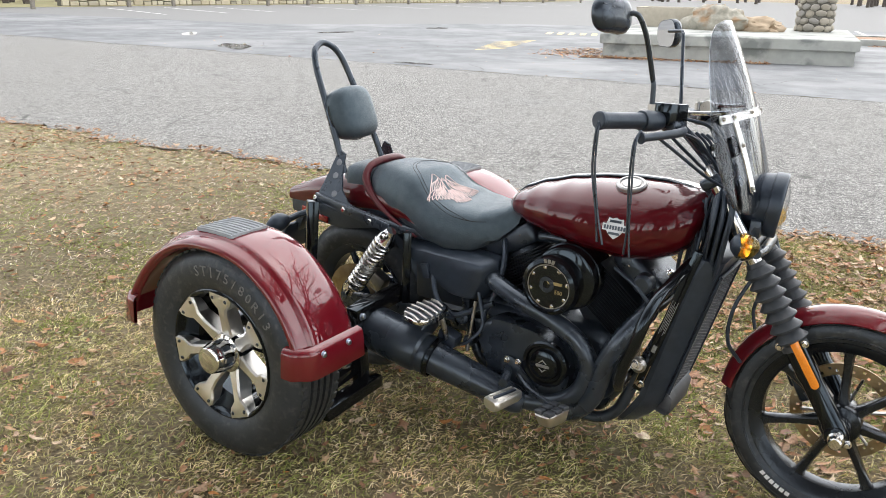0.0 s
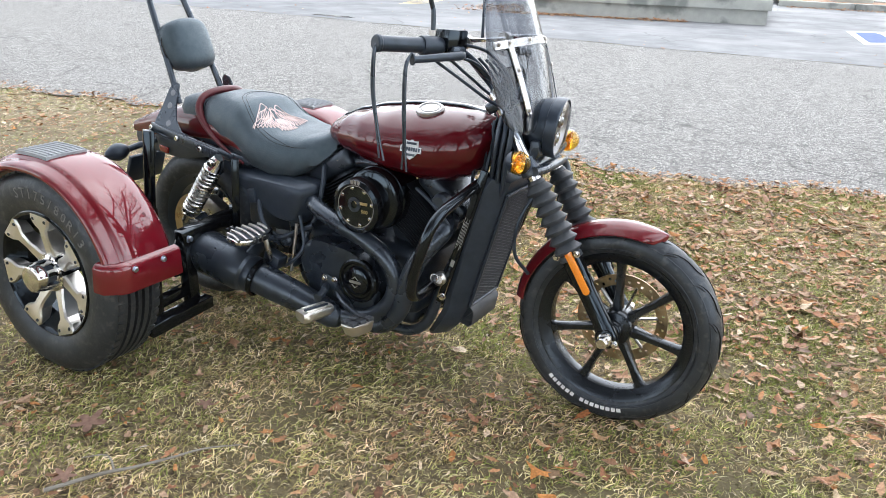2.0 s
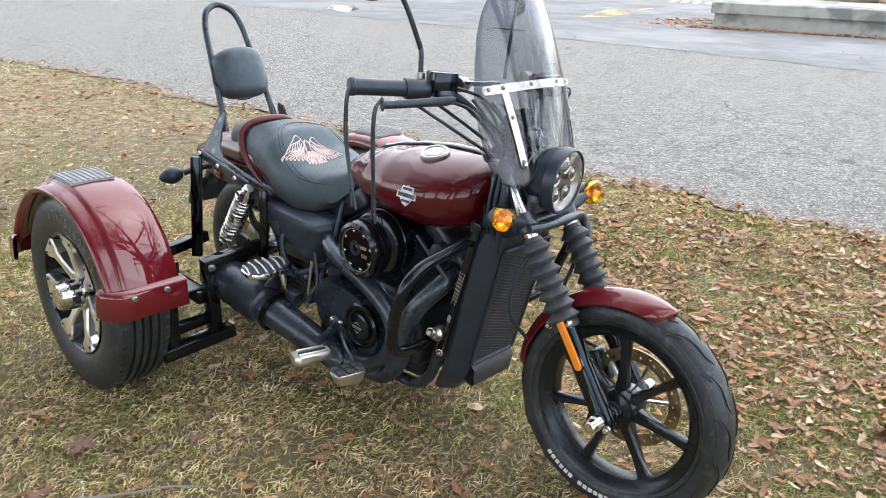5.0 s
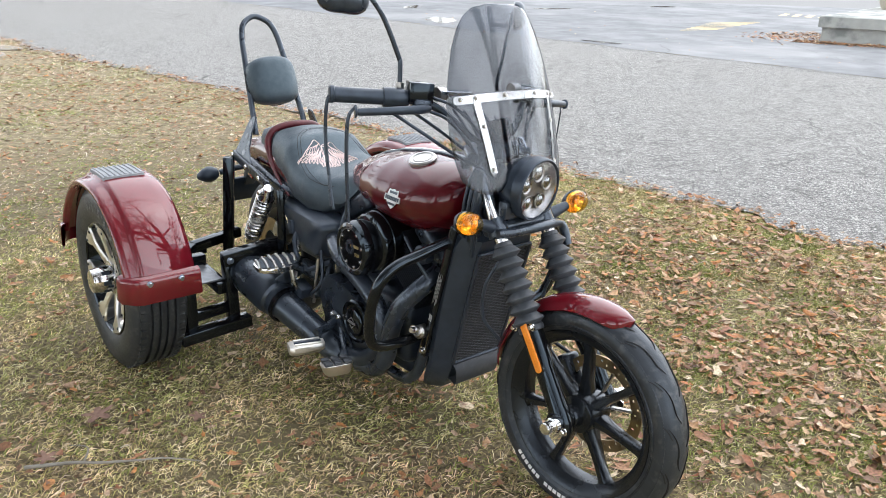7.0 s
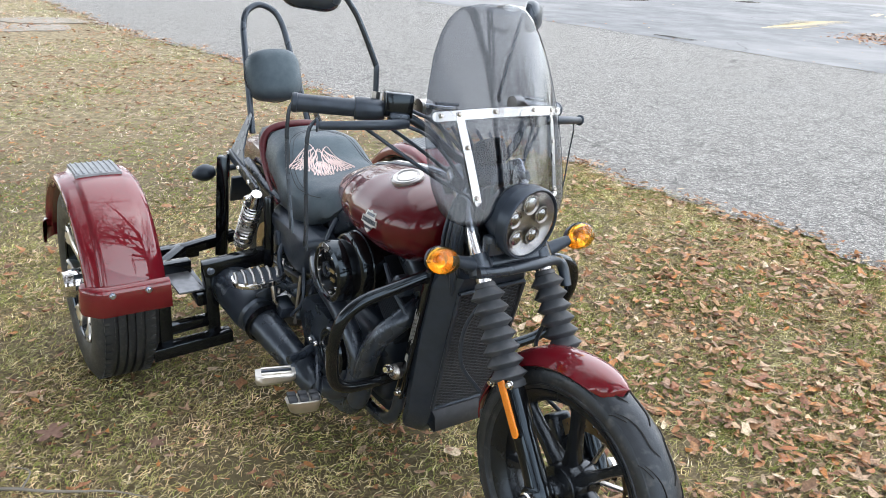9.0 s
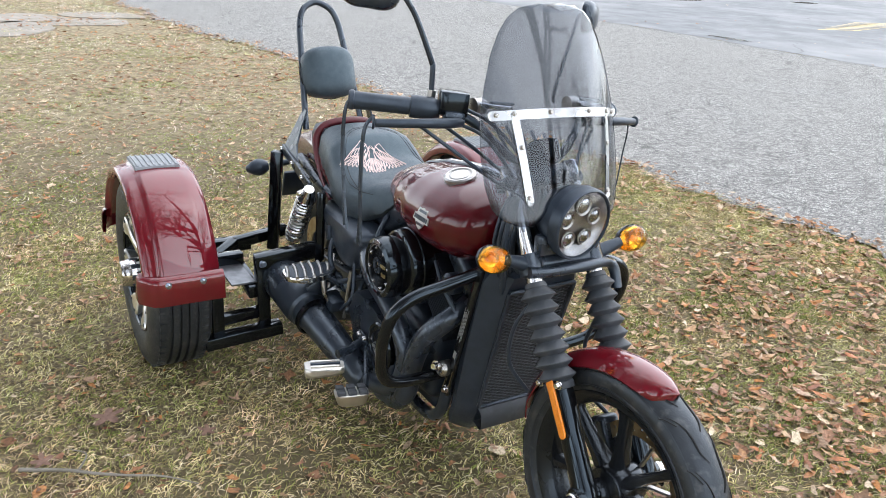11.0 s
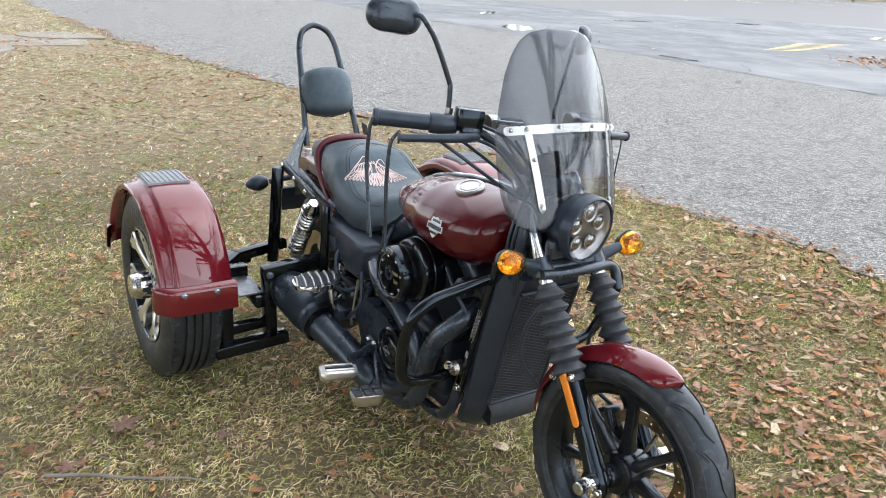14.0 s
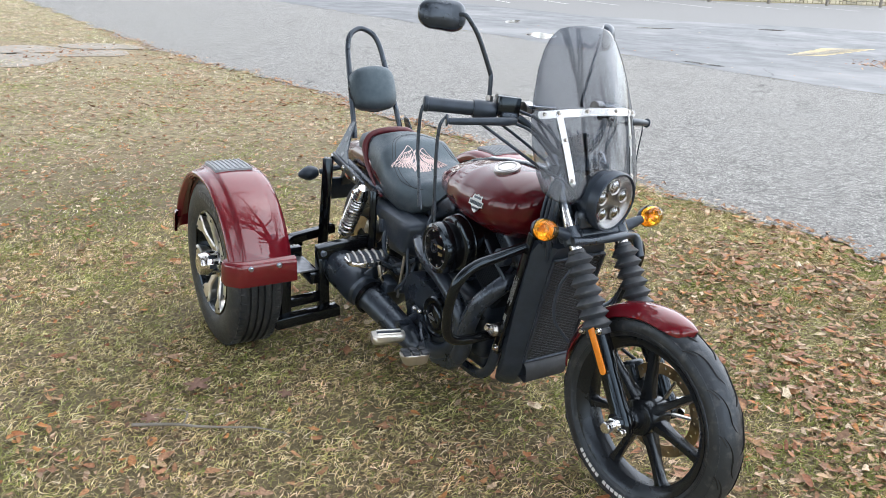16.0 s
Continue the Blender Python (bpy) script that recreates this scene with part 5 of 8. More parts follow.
def fin_stack(name, c, axis, n, pitch, sx, sy, parent):
    """Cooling fins stacked along an axis leaning in the x-z plane."""
    d = Vector(axis).normalized()
    rot = Matrix(((d.z, 0, d.x, 0), (0, 1, 0, 0), (-d.x, 0, d.z, 0), (0, 0, 0, 1)))
    for k in range(n):
        bm = bmesh.new()
        box(bm, Vector(c) + d * (k * pitch), (sx * (1 - 0.012 * abs(k - n / 2)), sy, 0.0036), rot, 0.0018, 1)
        part("cooling_fin", bm, FIN, parent)


def build_engine():
    bm = bmesh.new()
    box(bm, (0.78, 0, 0.33), (0.46, 0.3, 0.24), None, 0.04, 3)
    box(bm, (0.62, 0, 0.40), (0.2, 0.26, 0.14), None, 0.04, 3)
    box(bm, (0.82, 0, 0.20), (0.34, 0.24, 0.08), None, 0.03, 3)
    eng = part("engine", bm, CAST, trike, "black finned V-twin engine")
    for nm, base, top in (("front_cylinder", (0.90, 0, 0.44), (1.06, 0, 0.63)), ("rear_cylinder", (0.74, 0, 0.44), (0.62, 0, 0.64))):
        a, b = Vector(base), Vector(top)
        cyl = part(nm, lathe([(0, 0), (0.085, 0), (0.088, 0.16), (0.075, 0.2), (0.07, 0.255), (0, 0.26)], a, b - a, 28), CAST, eng)
        fin_stack("fin", a + (b - a).normalized() * 0.06, b - a, 15, 0.0096, 0.235, 0.25, cyl)
        bm = bmesh.new()
        d = (b - a).normalized()
        rot = Matrix(((d.z, 0, d.x, 0), (0, 1, 0, 0), (-d.x, 0, d.z, 0), (0, 0, 0, 1)))
        box(bm, a + d * 0.245, (0.2, 0.2, 0.07), rot, 0.02, 3)
        part("cylinder_head", bm, CAST, cyl)
        for e in (-1, 1):
            part("head_bolt", bolt(a + d * 0.285 + Vector((e * 0.06, -0.09, 0)), d, 0.008, 0.01), CHROME, cyl)
    # clutch cover: big rounded case, round cover with plain badge
    ol = []
    for k in range(40):
        a = 2 * math.pi * k / 40
        ol.append((0.745 + 0.155 * math.copysign(abs(math.cos(a)) ** 0.75, math.cos(a)), 0.325 + 0.108 * math.copysign(abs(math.sin(a)) ** 0.7, math.sin(a)) - 0.16 * (0.155 * math.cos(a))))
    bm = bmesh.new()
    plate(ol, 0.082, lambda u, v, w: Vector((u, -0.145 - w, v)), bm, 0.02)
    cover = part("clutch_cover", bm, SATIN, eng, "black engine side cover", angle=40)
    c = Vector((0.832, -0.217, 0.333))
    part("derby_cover", lathe([(0.075, 0.0), (0.075, 0.014), (0.07, 0.02), (0.062, 0.02), (0.058, 0.014), (0.05, 0.013), (0.047, 0.022), (0.04, 0.026), (0, 0.028)], c, (0, -1, 0), 40), GLOSS, cover, "round black clutch cover")
    bm = bmesh.new()
    f = lambda u, v, w: c + Vector((u, -0.028 - w, v))
    for q in ([(-0.022, 0.006), (0.022, 0.006), (0.022, -0.006), (-0.022, -0.006)],):
        plate([(-0.02, 0.005), (0.02, 0.005), (0.024, 0), (0.02, -0.005), (-0.02, -0.005), (-0.024, 0)], 0.001, f, bm)
    plate([(-0.014, 0.009), (0, 0.021), (0.014, 0.009), (0.01, 0.009), (0, 0.016), (-0.01, 0.009)], 0.001, f, bm)
    plate([(-0.014, -0.009), (-0.01, -0.009), (0, -0.016), (0.01, -0.009), (0.014, -0.009), (0, -0.021)], 0.001, f, bm)
    part("cover_emblem", bm, SILVER, cover, "plain silver emblem")
    # air cleaner
    a = Vector((0.86, -0.15, 0.606))
    part("air_box", lathe([(0, 0.046), (0.088, 0.046), (0.097, 0.041), (0.1, 0.032), (0.1, 0.012), (0.103, 0.009), (0.103, 0.002), (0.1, -0.001), (0.1, -0.09), (0, -0.09)], a, (0, -1, 0), 44), GLOSS, eng, "round black air box")
    a = Vector((0.836, -0.2, 0.592))
    ac = part("air_cleaner", lathe([(0, 0.044), (0.068, 0.044), (0.071, 0.05), (0.075, 0.052), (0.086, 0.046), (0.091, 0.03), (0.09, 0.0), (0.08, -0.03), (0, -0.03)], a, (0, -1, 0), 48), GLOSS, eng, "gloss black round air cleaner cover")
    for k in range(8):
        q = 2 * math.pi * (k + 0.3) / 8
        part("cover_screw", bolt(a + Vector((0.061 * math.cos(q), -0.0445, 0.061 * math.sin(q))), (0, -1, 0), 0.0048, 0.004), CHROME, ac)
    part("dial_bar", plate([(-0.006, 0.018), (0.045, 0.018), (0.043, 0.009), (0.0, 0.009)], 0.002, lambda u, v, w: a + Vector((u, -0.0445 - w, v))), GOLD, ac)
    part("dial", lathe([(0.012, 0), (0.024, 0), (0.024, 0.003), (0.012, 0.003)], a + Vector((-0.006, -0.0445, 0.006)), (0, -1, 0), 28, close=True), SATIN, ac)
    part("dial_ring", lathe([(0.0665, 0), (0.069, 0), (0.069, 0.0015), (0.0665, 0.0015)], a + Vector((0, -0.0445, 0)), (0, -1, 0), 48, close=True), SILVER, ac, "thin bright ring")
    g = letters("500", 0.017, 0.001)
    g.transform(Matrix(((1, 0, 0, a.x + 0.033), (0, 0, -1, a.y - 0.0455), (0, 1, 0, a.z - 0.018), (0, 0, 0, 1))))
    part("number", g, GOLD, ac, "gold number 500")
    bm = bmesh.new()
    for k in range(3):
        q = math.radians(98 - 9 * k)
        box(bm, a + Vector((0.08 * math.cos(q), -0.0505, 0.08 * math.sin(q))), (0.009, 0.003, 0.012), Euler((0, -(q - math.pi / 2), 0)).to_matrix().to_4x4(), 0)
    part("rim_marks", bm, SILVER, ac)
    # hoses and cables round the engine
    hoses = (((0.6, -0.1, 0.66), (0.63, -0.15, 0.6), (0.61, -0.16, 0.5), (0.58, -0.18, 0.42), (0.6, -0.2, 0.36)),
             ((0.42, -0.19, 0.40), (0.5, -0.22, 0.41), (0.56, -0.2, 0.44), (0.62, -0.19, 0.47)), ((0.36, -0.15, 0.55), (0.4, -0.21, 0.50), (0.43, -0.22, 0.44), (0.47, -0.2, 0.40)), ((0.5, -0.2, 0.30), (0.56, -0.24, 0.34), (0.6, -0.22, 0.4), (0.57, -0.2, 0.5)),
             ((1.0, -0.15, 0.66), (1.08, -0.17, 0.62), (1.13, -0.15, 0.55)))
    for i, h in enumerate(hoses):
        part("hose", tube(h, 0.009 if i < 3 else 0.006, 8, 8), MATTE, eng)
    for p, q in (((0.545, -0.205, 0.33), 0.02), ((0.515, -0.2, 0.40), 0.024), ((1.09, -0.15, 0.63), 0.03)):
        part("engine_fitting", lathe([(0, 0.02), (q * 0.7, 0.02), (q, 0.01), (q, -0.02), (0, -0.02)], p, (0, -1, 0), 18), CAST, eng)
    bm = bmesh.new()
    box(bm, (0.485, -0.235, 0.335), (0.07, 0.05, 0.045), Euler((0, 0.3, 0)).to_matrix().to_4x4(), 0.008)
    part("switch_housing", bm, MATTE, eng)
    bm = bmesh.new()
    box(bm, (0.36, -0.2, 0.53), (0.03, 0.02, 0.05), Euler((0, -0.2, 0)).to_matrix().to_4x4(), 0.004)
    part("wire_connector", bm, MATTE, eng)
    for i, (p, q) in enumerate((((0.565, -0.21, 0.47), (0.548, -0.225, 0.30)), ((0.4, -0.2, 0.47), (0.45, -0.24, 0.37)))):
        part("brake_rod", tube([p, q], 0.006, 8), STEEL, eng, "bare steel rod")


def build_frame():
    fr = part("main_frame", tube([(1.2, -0.02, 0.86), (1.0, -0.06, 0.70), (0.7, -0.06, 0.68), (0.5, -0.09, 0.62), (0.25, -0.16, 0.64), (-0.1, -0.13, 0.67)], 0.019, 12, 6), SATIN, trike, "black tubular frame")
    part("frame_tube", tube([(1.2, 0.02, 0.86), (1.0, 0.06, 0.70), (0.7, 0.1, 0.68), (0.5, 0.13, 0.62), (0.25, 0.16, 0.64), (-0.1, 0.13, 0.67)], 0.019, 12, 6), SATIN, fr)
    for s in (-1, 1):
        part("down_tube", tube([(1.24, s * 0.03, 0.80), (1.2, s * 0.1, 0.62), (1.1, s * 0.13, 0.36), (1.03, s * 0.13, 0.19), (0.9, s * 0.13, 0.15), (0.6, s * 0.13, 0.2), (0.5, s * 0.12, 0.32), (0.46, s * 0.13, 0.6)], 0.018, 12, 8), SATIN, fr)
    part("steering_head", lathe([(0, -0.1), (0.034, -0.1), (0.034, 0.1), (0, 0.1)], (1.262, 0, 0.84), (-0.53, 0, 0.85), 20), SATIN, fr)
    # side covers
    for s in (-1, 1):
        ol = [(0.222, 0.595), (0.25, 0.612), (0.57, 0.61), (0.61, 0.602), (0.618, 0.58), (0.598, 0.52), (0.572, 0.466), (0.545, 0.452), (0.46, 0.455), (0.4, 0.48), (0.31, 0.538), (0.24, 0.575)]
        bm = bmesh.new()
        rings = []
        cx, cz = 0.43, 0.53
        # corners cut twice into short arcs
        smooth_ring = ol
        for _ in range(2):
            nx = smooth_ring[1:] + smooth_ring[:1]
            smooth_ring = [q for a, b in zip(smooth_ring, nx) for q in ((a[0] * 0.82 + b[0] * 0.18, a[1] * 0.82 + b[1] * 0.18), (a[0] * 0.18 + b[0] * 0.82, a[1] * 0.18 + b[1] * 0.82))]
        for w, k in ((-0.03, 1.0), (0.015, 1.0), (0.02, 0.995), (0.024, 0.98), (0.058, 0.83), (0.062, 0.805), (0.065, 0.77), (0.069, 0.6), (0.07, 0.3)):
            rings.append([Vector((cx + (u - cx) * k + 0.02 * (1 - k), s * (0.135 + w + 0.03 * (u - 0.43)), cz + (v - cz) * k)) for u, v in smooth_ring])
        loft(rings, bm=bm)
        part("side_cover", bm, MATTE, trike, "matte black plastic side cover", angle=28)


    # added black mass standing in for the dark clutter between the side covers
    bm = bmesh.new()
    box(bm, (0.37, 0, 0.5), (0.22, 0.24, 0.22), None, 0.015)
    part("filler_box", bm, MATTE, trike, "black box added to fill the gap between the side covers")


def build_exhaust():
    main = [(0.57, -0.12, 0.56), (0.61, -0.17, 0.54), (0.72, -0.205, 0.512), (0.83, -0.212, 0.482), (0.93, -0.214, 0.43), (0.97, -0.214, 0.36), (0.95, -0.216, 0.28), (0.89, -0.225, 0.222), (0.80, -0.238, 0.2), (0.70, -0.25, 0.205)]
    ex = part("exhaust_pipe", tube(main, 0.029, 20, 8), SATIN, trike, "satin black exhaust pipe", angle=60)
    part("front_pipe", tube([(1.10, -0.10, 0.565), (1.105, -0.15, 0.54), (1.06, -0.2, 0.47), (1.02, -0.215, 0.38), (0.99, -0.215, 0.27), (0.93, -0.215, 0.2), (0.84, -0.22, 0.185)], 0.03, 18, 8), SATIN, ex, angle=60)
    a, b = Vector((0.78, -0.25, 0.19)), Vector((0.16, -0.335, 0.36))
    d = (b - a)
    L = d.length
    part("muffler", lathe([(0, 0), (0.03, 0), (0.036, 0.01), (0.044, 0.03), (0.056, L * 0.52), (0.058, L * 0.53), (0.064, L * 0.535), (0.066, L * 0.56), (0.064, L * 0.575), (0.072, L * 0.59), (0.076, L * 0.63), (0.077, L * 0.965), (0.074, L * 0.985), (0.066, L), (0.05, L + 0.003), (0.05, L - 0.05), (0, L - 0.05)], a, d, 36), SATIN, ex, "satin black muffler with wider end", angle=30)
    part("muffler_clamp", lathe([(0.062, L * 0.50), (0.069, L * 0.505), (0.069, L * 0.525), (0.062, L * 0.53)], a, d, 30, close=True), GLOSS, ex)
    bm = bmesh.new()
    beam(bm, a + d * 0.57 + Vector((0, -0.0, 0.06)), (0.43, -0.2, 0.40), 0.012, 0.05)
    part("muffler_bracket", bm, SATIN, ex)


def build_footrests():
    for s in (-1, 1):
        # rider peg
        m = part("rider_peg", tube([(0.70, s * 0.225, 0.29), (0.73, s * 0.28, 0.285), (0.745, s * 0.33, 0.285)], 0.014, 10), SATIN, trike, "rider footrest")
        rot = Euler((0, 0, s * 0.3)).to_matrix().to_4x4()
        P = lambda u, v, w: Vector((0.782, s * 0.39, 0.268)) + rot @ Vector((u, s * v, w))
        secs = []
        for v, hw, lo in ((-0.06, 0.018, -0.012), (-0.045, 0.024, -0.02), (0.035, 0.029, -0.024), (0.05, 0.028, -0.022), (0.056, 0.024, -0.016)):
            secs.append([P(hw * c_, v, (0.014 if z_ > 0 else lo) * abs(z_)) for c_, z_ in ((1, 0.7), (0.85, 1), (-0.85, 1), (-1, 0.7), (-1, -0.35), (-0.6, -0.9), (0, -1), (0.6, -0.9), (1, -0.35))])
        part("peg_body", loft(secs), ALLOY, m, "worn bright metal peg", angle=40)
        for e in (-0.016, 0.0, 0.016):
            bm = bmesh.new()
            box(bm, P(e, -0.005, 0.016), (0.0085, 0.088, 0.008), rot, 0.002)
            part("peg_rib", bm, ALLOY if e else MATTE, m)
        # passenger peg: ribbed oval
        q = part("passenger_peg", tube([(0.47, s * 0.18, 0.36), (0.48, s * 0.22, 0.40), (0.46, s * 0.26, 0.42)], 0.013, 10), SATIN, trike, "passenger footrest")
        c = Vector((0.437, s * 0.31, 0.423))
        ol = [(0.09 * math.cos(a) * (1.1 if math.cos(a) < 0 else 0.9), 0.054 * math.copysign(abs(math.sin(a)) ** 0.7, math.sin(a))) for a in (2 * math.pi * k / 28 for k in range(28))]
        to = lambda u, v, w: c + Vector((v * 1.0, s * u, w + 0.0 * u - 0.12 * v))
        part("peg_body", plate(ol, 0.016, to, bevel=0.004), CHROME, q, "oval chrome peg")
        part("peg_inlay", plate([(u * 0.9, v * 0.88) for u, v in ol], 0.0185, to), MATTE, q, "black rubber inlay")
        for k in range(6):
            u = -0.074 + 0.028 * k
            h = 0.049 * math.sqrt(max(0.05, 1 - (u / 0.092) ** 2))
            part("peg_rib", tube([to(u - 0.006, -h, 0.019), to(u + 0.0, 0, 0.0215), to(u + 0.012, h, 0.019)], 0.0058, 8, 4), STEEL, q)
        part("peg_mount", tube([(0.47, s * 0.27, 0.43), (0.49, s * 0.27, 0.37), (0.485, s * 0.25, 0.33)], 0.009, 8), STEEL, q)
    # brake pedal ahead of the right peg
    pd = part("brake_pedal", tube([(0.71, -0.215, 0.30), (0.78, -0.25, 0.255), (0.86, -0.285, 0.245), (0.925, -0.32, 0.25)], 0.009, 8, 6), SATIN, trike, "rear brake pedal")
    rot = Euler((0, -0.12, -0.25)).to_matrix().to_4x4()
    P = lambda u, v, w: Vector((0.932, -0.365, 0.252)) + rot @ Vector((u, v, w))
    secs = []
    for w, k in ((-0.022, 0.72), (-0.018, 0.82), (0.006, 0.97), (0.012, 1.0), (0.014, 0.96)):
        secs.append([P(0.034 * k * math.copysign(abs(math.cos(a)) ** 0.5, math.cos(a)), 0.05 * k * math.copysign(abs(math.sin(a)) ** 0.5, math.sin(a)), w) for a in (2 * math.pi * q / 24 for q in range(24))])
    part("pedal_pad", loft(secs), ALLOY, pd, "worn bright pedal pad", angle=40)
    for e in (-0.017, 0.017):
        for v in (-0.031, 0.0, 0.031):
            bm = bmesh.new()
            box(bm, P(e, v, 0.018), (0.027, 0.025, 0.014), rot, 0.004)
            part("pedal_block", bm, GAITER, pd, "dark worn rubber block")
    # rounded heel guard hugging the clutch cover
    outer = [(0.69 + 0.16 * t, 0.325 + 0.012 * math.sin(math.pi * min(1, t * 2.2)) - 0.125 * t ** 1.6) for t in np.linspace(0, 1, 12)]
    ol = outer + [(x - 0.012, z - 0.05 * (1 - 0.75 * k / 11)) for k, (x, z) in reversed(list(enumerate(outer)))]
    bm = bmesh.new()
    plate(ol, 0.006, lambda u, v, w: Vector((u, -0.232 - w, v)), bm, 0.002)
    part("heel_plate", bm, SATIN, trike, "black heel guard plate")
    for u, v in ((0.705, 0.318), (0.745, 0.32)):
        part("plate_bolt", bolt((u, -0.241, v), (0, -1, 0), 0.008, 0.008), CHROME, trike)


def build_radiator():
    """Cooling radiator with a moulded shroud and a mesh grille."""
    # front face line from top to chin
    top, bot = Vector((1.295, 0, 0.715)), Vector((1.165, 0, 0.255))
    secs = []
    for t, w, dep, o in ((-0.03, 0.105, 0.06, -0.02), (0.0, 0.135, 0.10, 0.0), (0.08, 0.147, 0.115, 0.0), (0.5, 0.143, 0.115, 0.0), (0.9, 0.135, 0.11, 0.0), (1.0, 0.13, 0.105, 0.0), (1.13, 0.12, 0.1, -0.02), (1.24, 0.095, 0.08, -0.055), (1.28, 0.07, 0.05, -0.08)):
        p = top.lerp(bot, t) + Vector((o, 0, 0))
        b = Vector((-0.96, 0, 0.27))
        e = max(0.02, w - 0.043)
        secs.append([p + b * (dep * 0.62) + Vector((0, -w, 0)), p + b * (dep * 0.44) + Vector((0, -w, 0)), p + b * (dep * 0.13) + Vector((0, -e - 0.016, 0)), p + b * 0.001 + Vector((0, -e, 0)), p + b * 0.001 + Vector((0, e, 0)), p + b * (dep * 0.13) + Vector((0, e + 0.016, 0)), p + b * (dep * 0.44) + Vector((0, w, 0)), p + b * (dep * 0.62) + Vector((0, w, 0))])
    rad = part("radiator_shroud", loft(secs), MATTE, trike, "matte black radiator shroud", angle=22)
    nrm = Vector((0.96, 0, -0.27))
    down = (bot - top).normalized()
    P = lambda y, t, o: top + down * t + Vector((0, y, 0)) + nrm * o
    bm = bmesh.new()
    loft([[P(-0.099, 0.045, 0.002), P(0.099, 0.045, 0.002)], [P(-0.09, 0.44, 0.002), P(0.09, 0.44, 0.002)]], caps=False, closed=False, bm=bm)
    part("radiator_core", bm, mat("radiator_core_black", [(0.012, 0.013, 0.015), (0.02, 0.021, 0.023)], 0.5, 0, 200), rad)
    bm = bmesh.new()
    # diamond mesh
    for k in range(-22, 40):
        for sgn in (1, -1):
            t0 = 0.055 + 0.0105 * k
            y0, y1 = -0.094 * sgn, 0.094 * sgn
            a, b = Vector((y0, t0, 0)), Vector((y1, t0 + 0.075, 0))
            lo, hi = 0.045, 0.44
            if b.y < lo or a.y > hi:
                continue
            ta = max(0.0, (lo - a.y) / (b.y - a.y))
            tb = min(1.0, (hi - a.y) / (b.y - a.y))
            q, r_ = a.lerp(b, ta), a.lerp(b, tb)
            sweep(bm, [P(q.x, q.y, 0.006), P(r_.x, r_.y, 0.006)], 0.0015, 4, cap=False)
    g = part("grille", bm, GAITER, rad, "black mesh grille")
    g["kind"] = "stuff"
    for a, b in (((-0.101, 0.04), (0.101, 0.04)), ((0.101, 0.04), (0.093, 0.445)), ((0.093, 0.445), (-0.093, 0.445)), ((-0.093, 0.445), (-0.101, 0.04))):
        part("grille_frame", sweep(bmesh.new(), [P(*a, 0.006), P(*b, 0.006)], 0.006, 6), MATTE, rad)
    bm = bmesh.new()
    loft([[P(-0.092, 0.452, 0.006), P(0.092, 0.452, 0.006)], [P(-0.09, 0.462, 0.022), P(0.09, 0.462, 0.022)], [P(-0.082, 0.515, 0.03), P(0.082, 0.515, 0.03)], [P(-0.078, 0.53, 0.02), P(0.078, 0.53, 0.02)], [P(-0.078, 0.53, -0.02), P(0.078, 0.53, -0.02)]], caps=False, closed=False, bm=bm)
    part("chin_lip", bm, GAITER, rad, "scuffed grey chin lip", angle=50)
    # flat guard bracket on each side, with a printed caution strip and a riveted tag
    for s in (-1, 1):
        A, B = Vector((1.237, s * 0.15, 0.755)), Vector((1.1, s * 0.152, 0.3))
        bar = part("guard_bracket", beam(bmesh.new(), A, B, 0.012, 0.026), GLOSS, trike, "flat black guard bracket")
        out = Vector((0, s * 0.0075, 0))
        fore = Vector((0.96, 0, -0.27))
        for k in range(5):
            bm = bmesh.new()
            q = A.lerp(B, 0.34 + 0.03 * (k % 2)) + out + fore * (0.004 * (k - 2))
            beam(bm, q, A.lerp(B, 0.58 - 0.02 * (k % 3)) + out + fore * (0.004 * (k - 2)), 0.0008, 0.0015, 0)
            part("label_line", bm, LABEL, bar, "line of tiny grey print")
        bm = bmesh.new()
        beam(bm, A.lerp(B, 0.66) + out, A.lerp(B, 0.71) + out, 0.0012, 0.012, 0)
        part("label_box", bm, LABEL, bar, "small grey label")
        for u in (-0.011, 0.011):
            bm = bmesh.new()
            beam(bm, A.lerp(B, 0.8) + out + fore * u, A.lerp(B, 0.97) + out + fore * u, 0.0012, 0.002, 0)
            part("tag_edge", bm, RUSTY, bar, "tan edge of a tag")
        part("bracket_bolt", bolt(A.lerp(B, 0.95) + out, (0, s, 0), 0.007, 0.006), STEEL, bar)


def build_crash_bars():
    for s in (-1, 1):
        pts = [(1.235, s * 0.09, 0.72), (1.211, s * 0.13, 0.708), (1.2, s * 0.24, 0.682), (1.192, s * 0.32, 0.66), (1.183, s * 0.368, 0.62), (1.166, s * 0.384, 0.555), (1.138, s * 0.376, 0.48), (1.12, s * 0.36, 0.415), (1.11, s * 0.325, 0.383), (1.096, s * 0.26, 0.366), (1.08, s * 0.19, 0.356), (1.068, s * 0.13, 0.35)]
        c = part("crash_bar", tube(pts, 0.0165, 14, 7), GLOSS, trike, "gloss black tubular engine guard", angle=60)
        part("bar_clamp", lathe([(0, 0.022), (0.012, 0.022), (0.022, 0.012), (0.022, -0.02), (0, -0.02)], (1.105, s * 0.165, 0.385), (0.3, s, 0.2), 14), STEEL, c)
        part("clamp_bolt", bolt((1.10, s * 0.19, 0.395), (0.3, s, 0.2), 0.011, 0.012), CHROME, c)
        part("clamp_bolt", bolt((1.115, s * 0.165, 0.325), (0.3, s, -0.1), 0.009, 0.01), CHROME, c)


